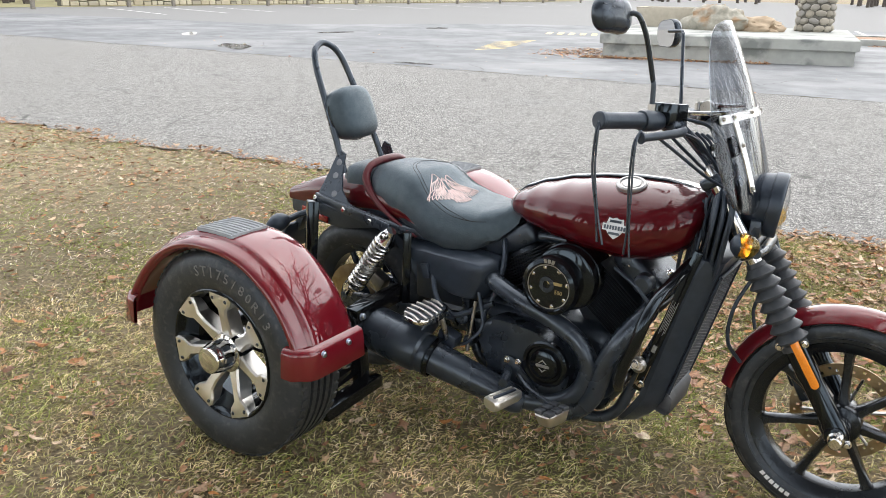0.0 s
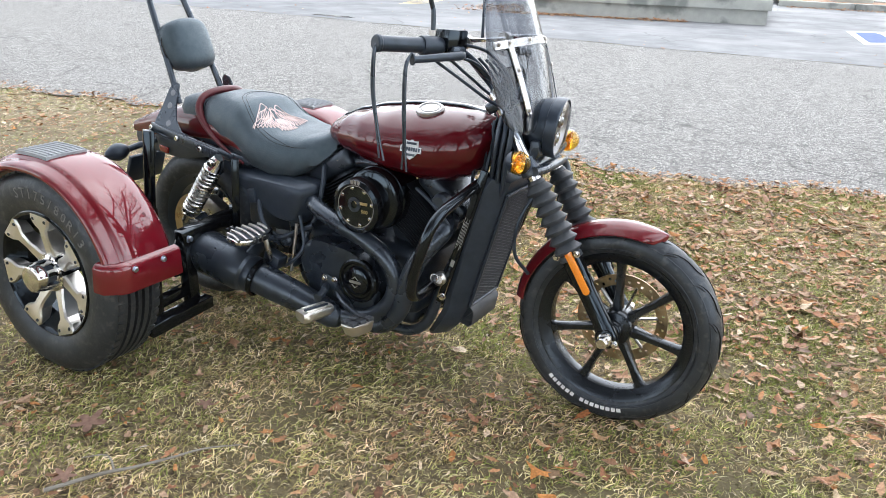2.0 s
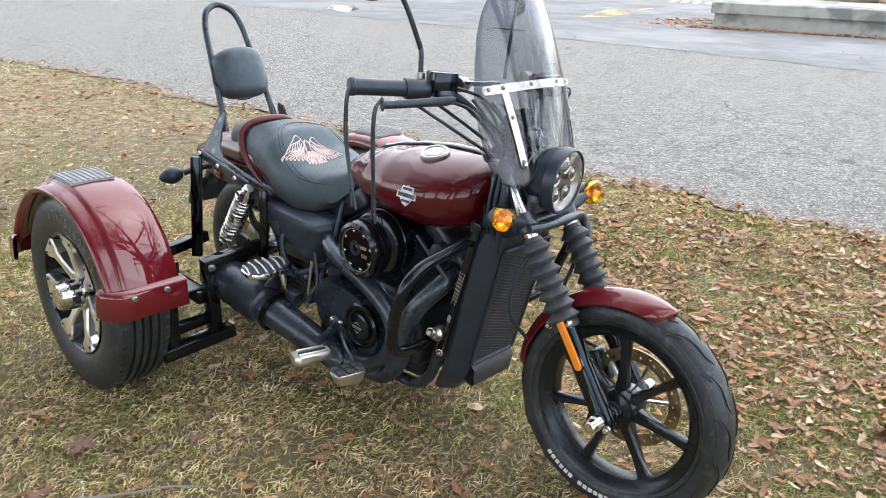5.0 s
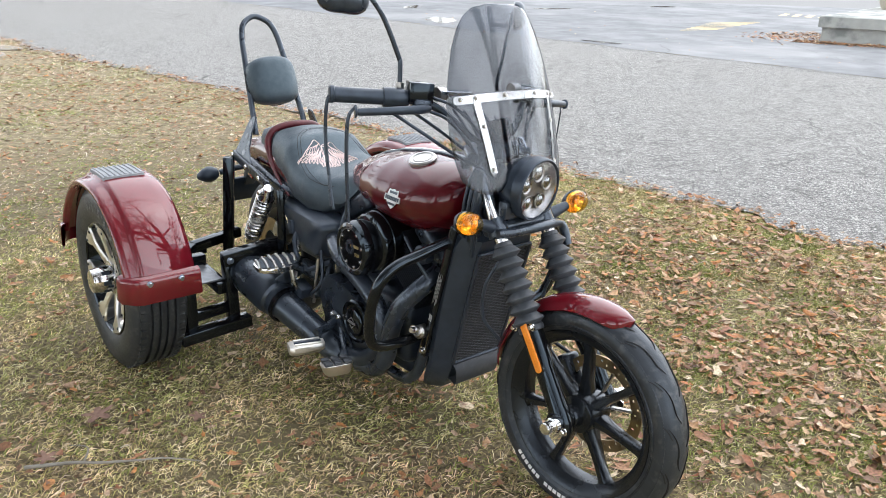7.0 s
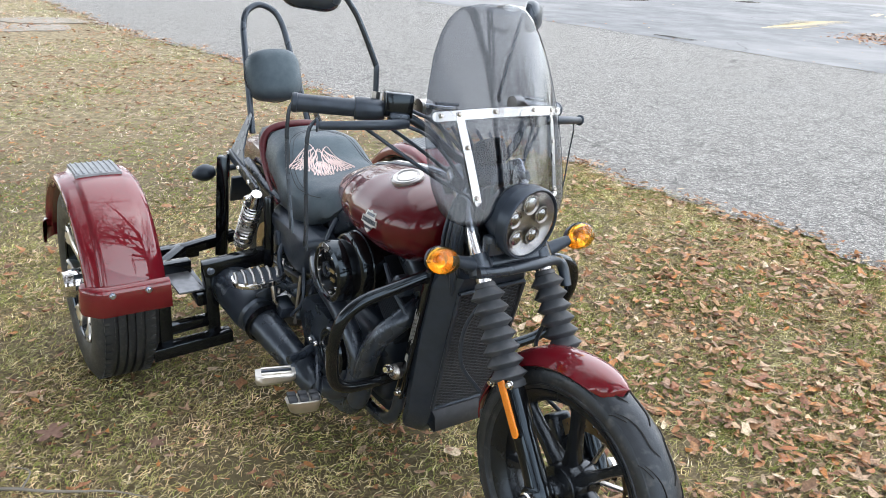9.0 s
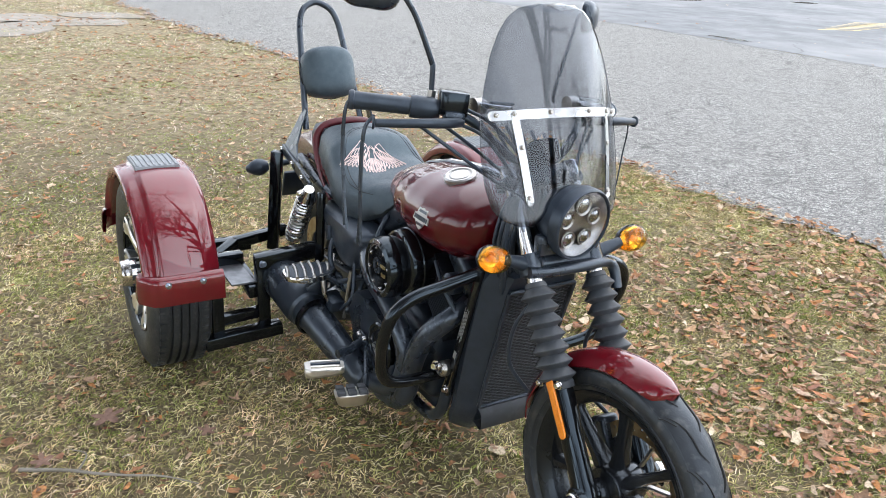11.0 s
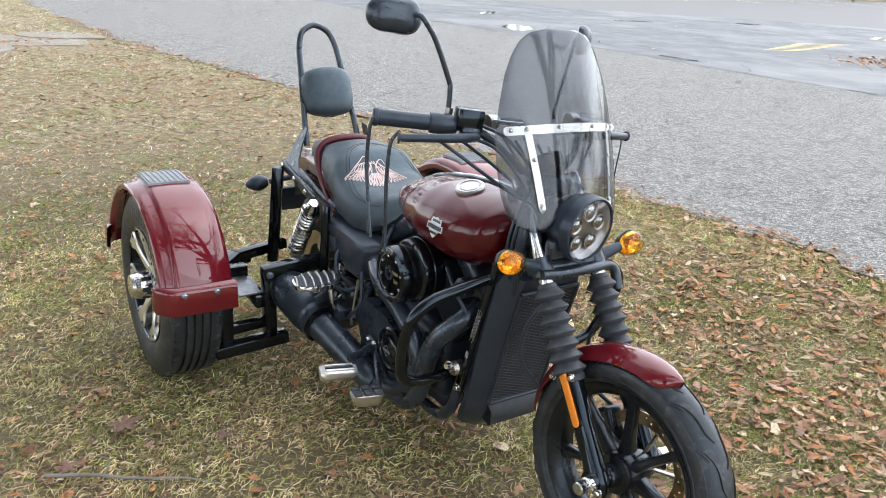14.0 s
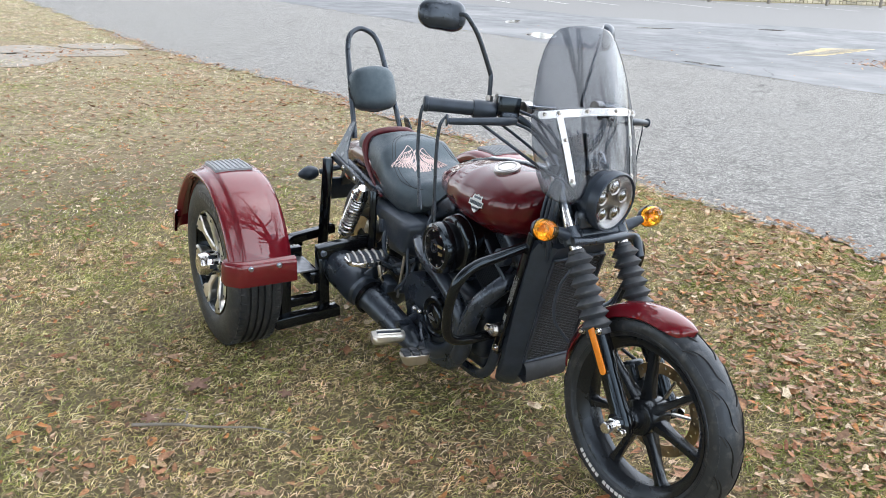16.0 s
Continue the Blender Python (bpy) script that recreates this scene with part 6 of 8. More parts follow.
# the steered front end, built straight and turned a little to the left
AXIS_P, AXIS_D, STEER, LEAN_LEFT = Vector((1.325, 0, 0.737)), Vector((-0.53, 0, 0.848)).normalized(), 4.8, 0.0
SHIFT = Matrix.Translation((0, 0.006, 0.3)) @ Matrix.Rotation(radians(-LEAN_LEFT), 4, "X") @ Matrix.Translation((0, 0, -0.3))
# the bar itself droops a little to the left
FRONT = SHIFT @ Matrix.Translation(AXIS_P) @ Matrix.Rotation(radians(STEER), 4, AXIS_D) @ Matrix.Translation(-AXIS_P)
BAR = FRONT @ Matrix.Translation((0, -0.42, 1.08)) @ Matrix.Rotation(radians(-3.2), 4, "X") @ Matrix.Translation((0, 0.42, -1.08))
AXLE = Vector((1.635, 0, 0.303))


def fork_x(z):
    return 1.36 + (0.737 - z) * 0.632


def build_fork():
    for s in (-1, 1):
        y = s * 0.098
        p = lambda z, o=0.0: Vector((fork_x(z) + o, y, z))
        d = (p(0.3) - p(0.9)).normalized()
        leg = part("fork_leg", lathe([(0, 0), (0.02, 0), (0.0205, 0.3), (0, 0.3)], p(0.965), d, 20), CHROME, trike, "chrome fork tube", FRONT)
        # rubber gaiter with eight ribs
        prof = [(0.02, -0.012), (0.024, -0.01), (0.027, 0.0)]
        L = 0.225
        n = 7
        for k in range(n):
            z = L * k / n
            rr = 0.026 + 0.004 * k / n
            prof += [(rr, z + 0.002), (rr + 0.016, z + L / n * 0.66), (rr + 0.0155, z + L / n * 0.74)]
        prof += [(0.032, L), (0.036, L + 0.004), (0.036, L + 0.018), (0.031, L + 0.02), (0.02, L + 0.02)]
        part("fork_gaiter", lathe(prof, p(0.722), d, 28), GAITER, leg, "grey-black rubber fork gaiter", FRONT, angle=28)
        part("fork_slider", lathe([(0, 0), (0.03, 0), (0.031, 0.1), (0.0275, 0.12), (0.0275, 0.235), (0.03, 0.245), (0.03, 0.285), (0.018, 0.31), (0, 0.312)], p(0.535), d, 24), GLOSS, leg, "gloss black fork slider", FRONT)
        part("axle_lug", lathe([(0, 0.034), (0.024, 0.034), (0.028, 0.028), (0.028, -0.03), (0, -0.03)], AXLE + Vector((-0.005, y, 0)), (0, s, 0), 20), GLOSS, leg, tf=FRONT)
        part("axle_cap", lathe([(0, 0.05), (0.014, 0.05), (0.017, 0.046), (0.017, 0.02), (0.021, 0.018), (0.021, 0.0), (0, 0)], AXLE + Vector((0, s * 0.125, 0)), (0, s, 0), 24), CHROME, leg, "chrome axle cap", FRONT)
        part("pinch_bolt", bolt(AXLE + Vector((0.028, s * 0.128, -0.012)), (0, s, 0), 0.0085, 0.01), CHROME, leg, tf=FRONT)
        # reflector
        a, b = p(0.555, 0.012), p(0.425, 0.012)
        dd = (b - a).normalized()
        side = Vector((0, s, 0))
        uu = dd.cross(side)
        ol = [(0.0115 * math.cos(q), 0.0115 * math.sin(q) + (0.063 if math.sin(q) > 0 else -0.063)) for q in (2 * math.pi * k / 20 for k in range(20))]
        mid = (a + b) / 2 + side * 0.029
        back_ol = [(u * 1.25, v * 1.04) for u, v in ol]
        part("reflector_mount", plate(back_ol, 0.006, lambda u, v, w: mid + uu * u + dd * v + side * (w - 0.004)), GLOSS, leg, tf=FRONT)
        part("side_reflector", plate(ol, 0.005, lambda u, v, w: mid + uu * u + dd * v + side * (w + 0.003), bevel=0.0015), REFLECTOR, leg, "long orange reflector", FRONT)
        for e in (-0.03, 0.03):
            part("fender_bolt", bolt(p(0.53, e) + side * 0.03 + Vector((0, 0, 0.012 if e > 0 else -0.01)), side, 0.008, 0.009), CHROME, leg, tf=FRONT)
        # brackets and clamps
        part("fork_cap", lathe([(0, 0.012), (0.018, 0.012), (0.022, 0.004), (0.022, -0.03), (0, -0.03)], p(0.968), -d, 18), CHROME, leg, tf=FRONT)
        part("lower_sleeve", lathe([(0.0205, 0), (0.03, 0.0), (0.031, 0.05), (0.0205, 0.055)], p(0.79), d, 20), SATIN, leg, tf=FRONT)
    for z, nm, m in ((0.765, "lower_clamp", SATIN), (0.935, "upper_clamp", SATIN)):
        bm = bmesh.new()
        box(bm, (fork_x(z) - 0.01, 0, z), (0.06, 0.25, 0.034), Euler((0, -0.56, 0)).to_matrix().to_4x4(), 0.012, 3)
        part(nm, bm, m, trike, "black fork clamp", FRONT)
    part("brace_bar", tube([(fork_x(0.76) + 0.022, -0.125, 0.762), (fork_x(0.76) + 0.03, -0.06, 0.76), (fork_x(0.76) + 0.03, 0.06, 0.76), (fork_x(0.76) + 0.022, 0.13, 0.757), (fork_x(0.73) + 0.008, 0.155, 0.735), (fork_x(0.69), 0.158, 0.69)], 0.014, 12, 6), SATIN, trike, "black bent brace bar", FRONT)


def build_front_wheel():
    c, ax = AXLE, Vector((0, -1, 0))
    w = part("front_wheel", lathe([(0.224, 0.043), (0.237, 0.047), (0.24, 0.041), (0.228, 0.031), (0.212, 0.027), (0.21, -0.027), (0.228, -0.031), (0.24, -0.041), (0.237, -0.047), (0.224, -0.043), (0.204, -0.024), (0.2, 0.0), (0.204, 0.024)], c, ax, 64, close=True), WHEEL, trike, "gloss black cast front wheel", FRONT)
    prof = [(0.234, 0.042), (0.246, 0.05), (0.261, 0.0535), (0.277, 0.0525), (0.291, 0.046), (0.302, 0.033), (0.309, 0.016), (0.311, 0.0)]
    prof += [(r, -h) for r, h in reversed(prof[:-1])]
    tyre = part("tyre", lathe(prof, c, ax, 96), RUBBER, w, "worn black road tyre with white sidewall marks", FRONT, angle=60)
    # sweeping tread cuts
    cut = mat("tread_groove", [(0.006, 0.006, 0.006), (0.009, 0.009, 0.009)], 0.9, 0, 50)
    bm = bmesh.new()

    def tyre_point(a, h, lift=0.0006):
        r = float(np.interp(abs(h), [0, 0.016, 0.033, 0.046, 0.0525], [0.311, 0.309, 0.302, 0.291, 0.277])) + lift
        return c + Vector((math.cos(a) * r, h, math.sin(a) * r))

    for k in range(15):
        for s in (-1, 1):
            a0 = 2 * math.pi * (k + 0.25 * s) / 15
            pts = [tyre_point(a0 + 0.40 * t - 0.05 * math.sin(math.pi * t), s * (0.007 + 0.036 * t ** 1.4 + 0.006 * math.sin(2 * math.pi * t))) for t in np.linspace(0, 1, 12)]
            sweep(bm, pts, lambda q: 0.0034 * math.sin(math.pi * min(0.97, max(0.08, q))) ** 0.5, 4, squash=0.5, cap=False)
            pts = [tyre_point(a0 + 0.30 + 0.12 * t, s * (0.036 + 0.014 * t)) for t in np.linspace(0, 1, 5)]
            sweep(bm, pts, 0.0026, 4, squash=0.5, cap=False)
    part("tread_pattern", bm, cut, w, "curved tread grooves", FRONT)["kind"] = "stuff"
    # white sidewall marks on both sides, plain blocks
    for s in (-1, 1):
        bm = bmesh.new()
        for k in range(15):
            a = math.radians(229 + 3.75 * k) if s < 0 else math.radians(60 + 3.2 * k)
            if k == 6:
                continue
            q = c + Vector((math.cos(a) * 0.262, s * 0.0538, math.sin(a) * 0.262))
            box(bm, q, (0.0125, 0.0016, 0.0115), Euler((0, -(a - math.pi / 2), 0)).to_matrix().to_4x4(), 0)
        part("sidewall_mark", bm, WHITE, w, "row of white sidewall blocks", FRONT)
    for s in (-1, 1):
        for r, h in ((0.2495, 0.0507), (0.2535, 0.0523), (0.286, 0.0486)):
            part("sidewall_ridge", lathe([(r - 0.0018, h - 0.0005), (r, h + 0.0016), (r + 0.0018, h - 0.0005)], c, (0, s, 0), 80), RUBBER, w, tf=FRONT)
    part("rim_line", lathe([(0.241, 0.0462), (0.2435, 0.0482), (0.2445, 0.0477), (0.243, 0.0447)], c, ax, 64, close=True), GAITER, w, tf=FRONT)
    hub = part("hub", lathe([(0, 0.075), (0.026, 0.075), (0.03, 0.07), (0.032, 0.05), (0.052, 0.044), (0.056, 0.036), (0.056, -0.036), (0.05, -0.05), (0.03, -0.07), (0, -0.07)], c, ax, 32), WHEEL, w, tf=FRONT)
    for k in range(7):
        a = math.radians(92) + 2 * math.pi * k / 7
        d, t = Vector((math.cos(a), 0, math.sin(a))), Vector((-math.sin(a), 0, math.cos(a)))
        secs = []
        for r, hw, hd in ((0.045, 0.017, 0.03), (0.09, 0.0125, 0.022), (0.15, 0.0115, 0.018), (0.195, 0.014, 0.019), (0.212, 0.026, 0.022)):
            q = c + d * r
            secs.append([q + t * (hw * u) + Vector((0, hd * v, 0)) for u, v in ((1, 0.5), (0.6, 1), (-0.6, 1), (-1, 0.5), (-1, -0.5), (-0.6, -1), (0.6, -1), (1, -0.5))])
        part("spoke", loft(secs), WHEEL, w, tf=FRONT)
    # brake disc with holes on the left
    bm = bmesh.new()
    y0 = 0.062
    n = 90
    rr = (0.108, 0.115, 0.1245, 0.133, 0.142)
    grid = [[bm.verts.new(c + Vector((r * math.cos(2 * math.pi * k / n), y0 + e, r * math.sin(2 * math.pi * k / n)))) for k in range(n)] for e in (0, 0.005) for r in rr]
    for e in range(2):
        for i in range(len(rr) - 1):
            for k in range(n):
                if (i == 1 and k % 5 == 1) or (i == 2 and k % 5 == 3):
                    continue
                A, B = grid[e * len(rr) + i], grid[e * len(rr) + i + 1]
                bm.faces.new((A[k], A[(k + 1) % n], B[(k + 1) % n], B[k]))
    for i in (0, len(rr) - 1):
        A, B = grid[i], grid[len(rr) + i]
        for k in range(n):
            bm.faces.new((A[k], A[(k + 1) % n], B[(k + 1) % n], B[k]))
    disc = part("brake_disc", bm, RUSTY, w, "drilled bronze-tinted steel brake disc", FRONT)
    for k in range(6):
        a = 2 * math.pi * k / 6 + 0.2
        d = Vector((math.cos(a), 0, math.sin(a)))
        part("disc_arm", tube([c + d * 0.05 + Vector((0, 0.055, 0)), c + d * 0.112 + Vector((0, 0.063, 0))], 0.009, 8, squash=0.5), STEEL, w, tf=FRONT)
    bm = bmesh.new()
    box(bm, c + Vector((-0.115, 0.07, 0.055)), (0.05, 0.06, 0.1), Euler((0, -0.5, 0)).to_matrix().to_4x4(), 0.012, 3)
    box(bm, c + Vector((-0.14, 0.085, 0.06)), (0.04, 0.035, 0.05), Euler((0, -0.5, 0)).to_matrix().to_4x4(), 0.01, 2)
    part("brake_caliper", bm, SATIN, trike, "black front brake caliper", FRONT)
    part("brake_hose", tube([(1.51, 0.08, 0.40), (1.40, 0.1, 0.42), (1.35, 0.12, 0.52), (1.37, 0.13, 0.62), (1.36, 0.1, 0.74), (1.30, 0.06, 0.85)], 0.0055, 8, 8), MATTE, trike, "black rubber brake hose", FRONT)
    part("brake_hose", tube([(1.37, -0.09, 0.70), (1.33, -0.115, 0.60), (1.325, -0.11, 0.50), (1.36, -0.07, 0.43)], 0.0055, 8, 8), MATTE, trike, "black rubber brake hose", FRONT)
    # fender
    secs = []
    n = 36
    for k in range(n + 1):
        a = math.radians(174 - (174 - 69) * k / n)
        R = 0.331
        e = max(0.0, (k - (n - 6)) / 6)
        w_ = 0.06 * math.sqrt(max(0.02, 1 - e ** 2.2)) * (1 if k > 4 else 0.75 + 0.25 * k / 4)
        ring = []
        for j in range(11):
            t = -1 + 2 * j / 10
            drop = 0.034 * abs(t) ** 2.6
            ring.append(c + Vector((math.cos(a) * (R - drop), t * w_, math.sin(a) * (R - drop))))
        for j in range(10, -1, -1):
            t = -1 + 2 * j / 10
            drop = 0.034 * abs(t) ** 2.6 + 0.003
            ring.append(c + Vector((math.cos(a) * (R - drop), t * w_ * 0.97, math.sin(a) * (R - drop))))
        secs.append(ring)
    part("front_fender", loft(secs), FENDER_PAINT, trike, "glossy dark red front fender", FRONT, angle=60)


def build_headlight():
    c = Vector((1.392, 0.0, 0.876))
    d = Vector((0.985, 0, -0.1)).normalized()
    aim = FRONT @ Matrix.Translation(c) @ Matrix.Rotation(radians(5), 4, "Z") @ Matrix.Scale(0.94, 4) @ Matrix.Translation(-c)
    h = part("headlight", lathe([(0, -0.115), (0.04, -0.112), (0.07, -0.095), (0.085, -0.06), (0.09, -0.035), (0.0915, -0.03), (0.0955, -0.028), (0.0965, 0.0), (0.0955, 0.005), (0.0925, 0.008), (0.0895, 0.007), (0.088, 0.0), (0.08, -0.03), (0, -0.032)], c, d, 48), MATTE, trike, "round black headlight bucket", aim)
    _, u, v = basis(d)
    # five projector lenses in a bright reflector
    lens = mat("lens_glass_dark", [(0.3, 0.31, 0.33), (0.42, 0.43, 0.45)], 0.06, 1.0, 60)
    part("reflector_plate", lathe([(0, -0.02), (0.06, -0.02), (0.078, -0.012), (0.087, 0.001), (0.084, -0.02), (0, -0.026)], c, d, 40), mat("bright_reflector", [(0.3, 0.3, 0.31), (0.42, 0.42, 0.43)], 0.3, 1.0, 40), h, tf=aim)
    for k, (yy, zz, r) in enumerate(((0.0, 0.048, 0.025), (-0.05, 0.014, 0.021), (0.05, 0.014, 0.021), (-0.03, -0.042, 0.021), (0.03, -0.042, 0.021))):
        p = c + Vector((0, yy, 0)) + Vector((0.1, 0, 0.985)) * zz - d * 0.014
        part("projector_ring", lathe([(r, 0.0), (r + 0.003, 0.004), (r + 0.001, 0.008), (r - 0.003, 0.004)], p, d, 24, close=True), STEEL, h, tf=aim)
        part("projector_lens", lathe([(r - 0.002, 0.0), (r * 0.8, 0.006), (r * 0.45, 0.0105), (0, 0.012)], p, d, 20), lens, h, tf=aim)
    part("headlight_glass", lathe([(0.0885, 0.004), (0.075, 0.012), (0.05, 0.019), (0.025, 0.0225), (0, 0.0235)], c, d, 40), CLEAR, h, "clear domed headlight glass", aim).visible_shadow = False
    bm = bmesh.new()
    beam(bm, (1.35, -0.095, 0.82), (1.35, 0.095, 0.82), 0.03, 0.05, 0.006)
    part("headlight_bracket", bm, SATIN, trike, "black headlight bracket", FRONT)
    for s in (-1, 1):
        st = part("front_signal", tube([(1.335, s * 0.1, 0.765), (1.345, s * 0.15, 0.785), (1.35, s * 0.185, 0.797)], lambda t: 0.02 - 0.007 * t, 12), MATTE, trike, "black stalk of a front turn signal", FRONT)
        p = Vector((1.352, s * 0.222, 0.803))
        ax = Vector((1, s * 0.12, 0))
        _, uu, vv = basis((0, s, 0.12))
        prof = ((-0.04, 0.011), (-0.035, 0.021), (-0.023, 0.029), (-0.006, 0.0335), (0.011, 0.0335), (0.028, 0.0275), (0.04, 0.016), (0.046, 0.004))

        def half(a0, a1, grow, n=14):
            return [[p + Vector((0, s * t, 0.1 * t)) + Vector((1.05 * (r + grow) * math.cos(a), 0, (r + grow) * math.sin(a))) for a in (a0 + (a1 - a0) * k / n for k in range(n + 1))] for t, r in prof]

        lens = part("signal_lens", loft(half(-2.0, 2.0, 0.0), caps=False, closed=False), AMBERLENS, st, "amber signal lens", FRONT, angle=70)
        lens.visible_shadow = False
        part("signal_shell", loft(half(1.95, 4.33, 0.0012), caps=False, closed=False), MATTE, st, "black rear shell of the signal", FRONT, angle=70)
        part("signal_liner", loft(half(1.35, 4.93, -0.0028), caps=False, closed=False), ORANGE, lens, "bright amber inside of the signal", FRONT, angle=12)
        part("signal_reflector", lathe([(0.027, 0.014), (0.02, 0.0), (0.008, -0.008), (0, -0.009)], p + Vector((-0.004, s * 0.004, 0)), (1, s * 0.15, 0), 20), ORANGE, lens, "amber-tinted faceted reflector", FRONT, angle=5)
        part("signal_bulb", lathe([(0.008, -0.006), (0.0085, 0.006), (0.006, 0.013), (0, 0.0155)], p + Vector((-0.004, s * 0.004, 0)), (1, s * 0.15, 0), 12), AMBER, lens, "amber bulb", FRONT)


def build_windshield():
    x0 = lambda z: 1.357 - 0.26 * (z - 0.93) - 0.27 * (z - 0.93) ** 2
    P = lambda y, z: Vector((x0(z) - 1.7 * y * y, y, z))
    wid = ((0.868, 0.15), (0.876, 0.178), (0.9, 0.2), (0.95, 0.212), (1.02, 0.217), (1.1, 0.213), (1.17, 0.198), (1.24, 0.178), (1.29, 0.155), (1.325, 0.13), (1.345, 0.103), (1.355, 0.075), (1.358, 0.05))
    n, m = 40, 24
    bm = bmesh.new()
    rows = []
    for i in range(n + 1):
        t = i / n
        z = 0.868 + (1.358 - 0.868) * t
        w = float(np.interp(z, [a for a, _ in wid], [b for _, b in wid]))
        row = []
        for j in range(m + 1):
            u = -1 + 2 * j / m
            y = u * w
            # lower edge is cut away round the headlight
            low = 0.868 + 0.085 * math.exp(-(y / 0.085) ** 4)
            zz = low + (1.358 - low) * t
            row.append(P(y, zz))
        rows.append(row)
    loft(rows, caps=False, closed=False, bm=bm)
    ws = part("windshield", bm, SMOKED, trike, "tall smoked acrylic windshield", FRONT, angle=80)
    ws.modifiers.new("thickness", "SOLIDIFY").thickness = 0.003
    ws.visible_shadow = True
    # polished cross strip and two upright strips with screws
    def strip_mesh(pts, half, axis_z):
        bm = bmesh.new()
        secs = []
        for y, z in pts:
            a, b = (0, half) if axis_z else (half, 0)
            q0, q1 = P(y - a * 0 - b * 0 - (0 if axis_z else half), z - (half if axis_z else 0)), P(y + (0 if axis_z else half), z + (half if axis_z else 0))
            nn = Vector((0.97, 0, 0.25))
            secs.append([q0 + nn * 0.003, q1 + nn * 0.003, q1 + nn * 0.006, q0 + nn * 0.006])
        loft(secs, bm=bm)
        for y, z in (pts[0], pts[-1]):
            lathe([(0, 0.0058), (half, 0.0058), (half, 0.0032), (0, 0.0032)], P(y, z), (0.97, 0, 0.25), 18, bm)
        return bm
    part("cross_strip", strip_mesh([(y, 1.112 + 0.012 * (1 - (y / 0.165) ** 2)) for y in np.linspace(-0.192, 0.192, 21)], 0.0105, True), STRIP, ws, "polished steel cross strip", FRONT)
    for s in (-1, 1):
        part("upright_strip", strip_mesh([(s * (0.145 - 0.022 * t), 1.114 - 0.19 * t) for t in np.linspace(0, 1, 10)], 0.0088, False), STRIP, ws, "polished steel upright strip", FRONT)
        for y, z in ((s * 0.182, 1.111), (s * 0.145, 1.117), (s * 0.134, 1.045), (s * 0.124, 0.934), (s * 0.06, 1.125)):
            part("strip_screw", bolt(P(y, z) + Vector((0.0055, 0, 0.0012)), (0.97, 0, 0.25), 0.0055, 0.005), STEEL, ws, tf=FRONT)
        part("mount_rod", tube([P(s * 0.145, 1.127) + Vector((-0.005, 0, 0)), (1.2, s * 0.15, 1.12), (1.12, s * 0.16, 1.115)], 0.006, 8), CHROME, ws, "chrome mounting rod", FRONT)
        if s < 0:
            part("mount_knob", lathe([(0, 0.02), (0.009, 0.018), (0.01, 0), (0.007, -0.01), (0.005, -0.05), (0, -0.05)], (1.125, -0.085, 1.11), (0, s, 0), 12), MATTE, ws, tf=FRONT)
        part("mount_clamp", lathe([(0, 0.018), (0.017, 0.018), (0.02, 0.01), (0.02, -0.015), (0, -0.015)], (1.135, s * 0.15, 1.11), (0, 1, 0), 16), STEEL, ws, tf=FRONT)


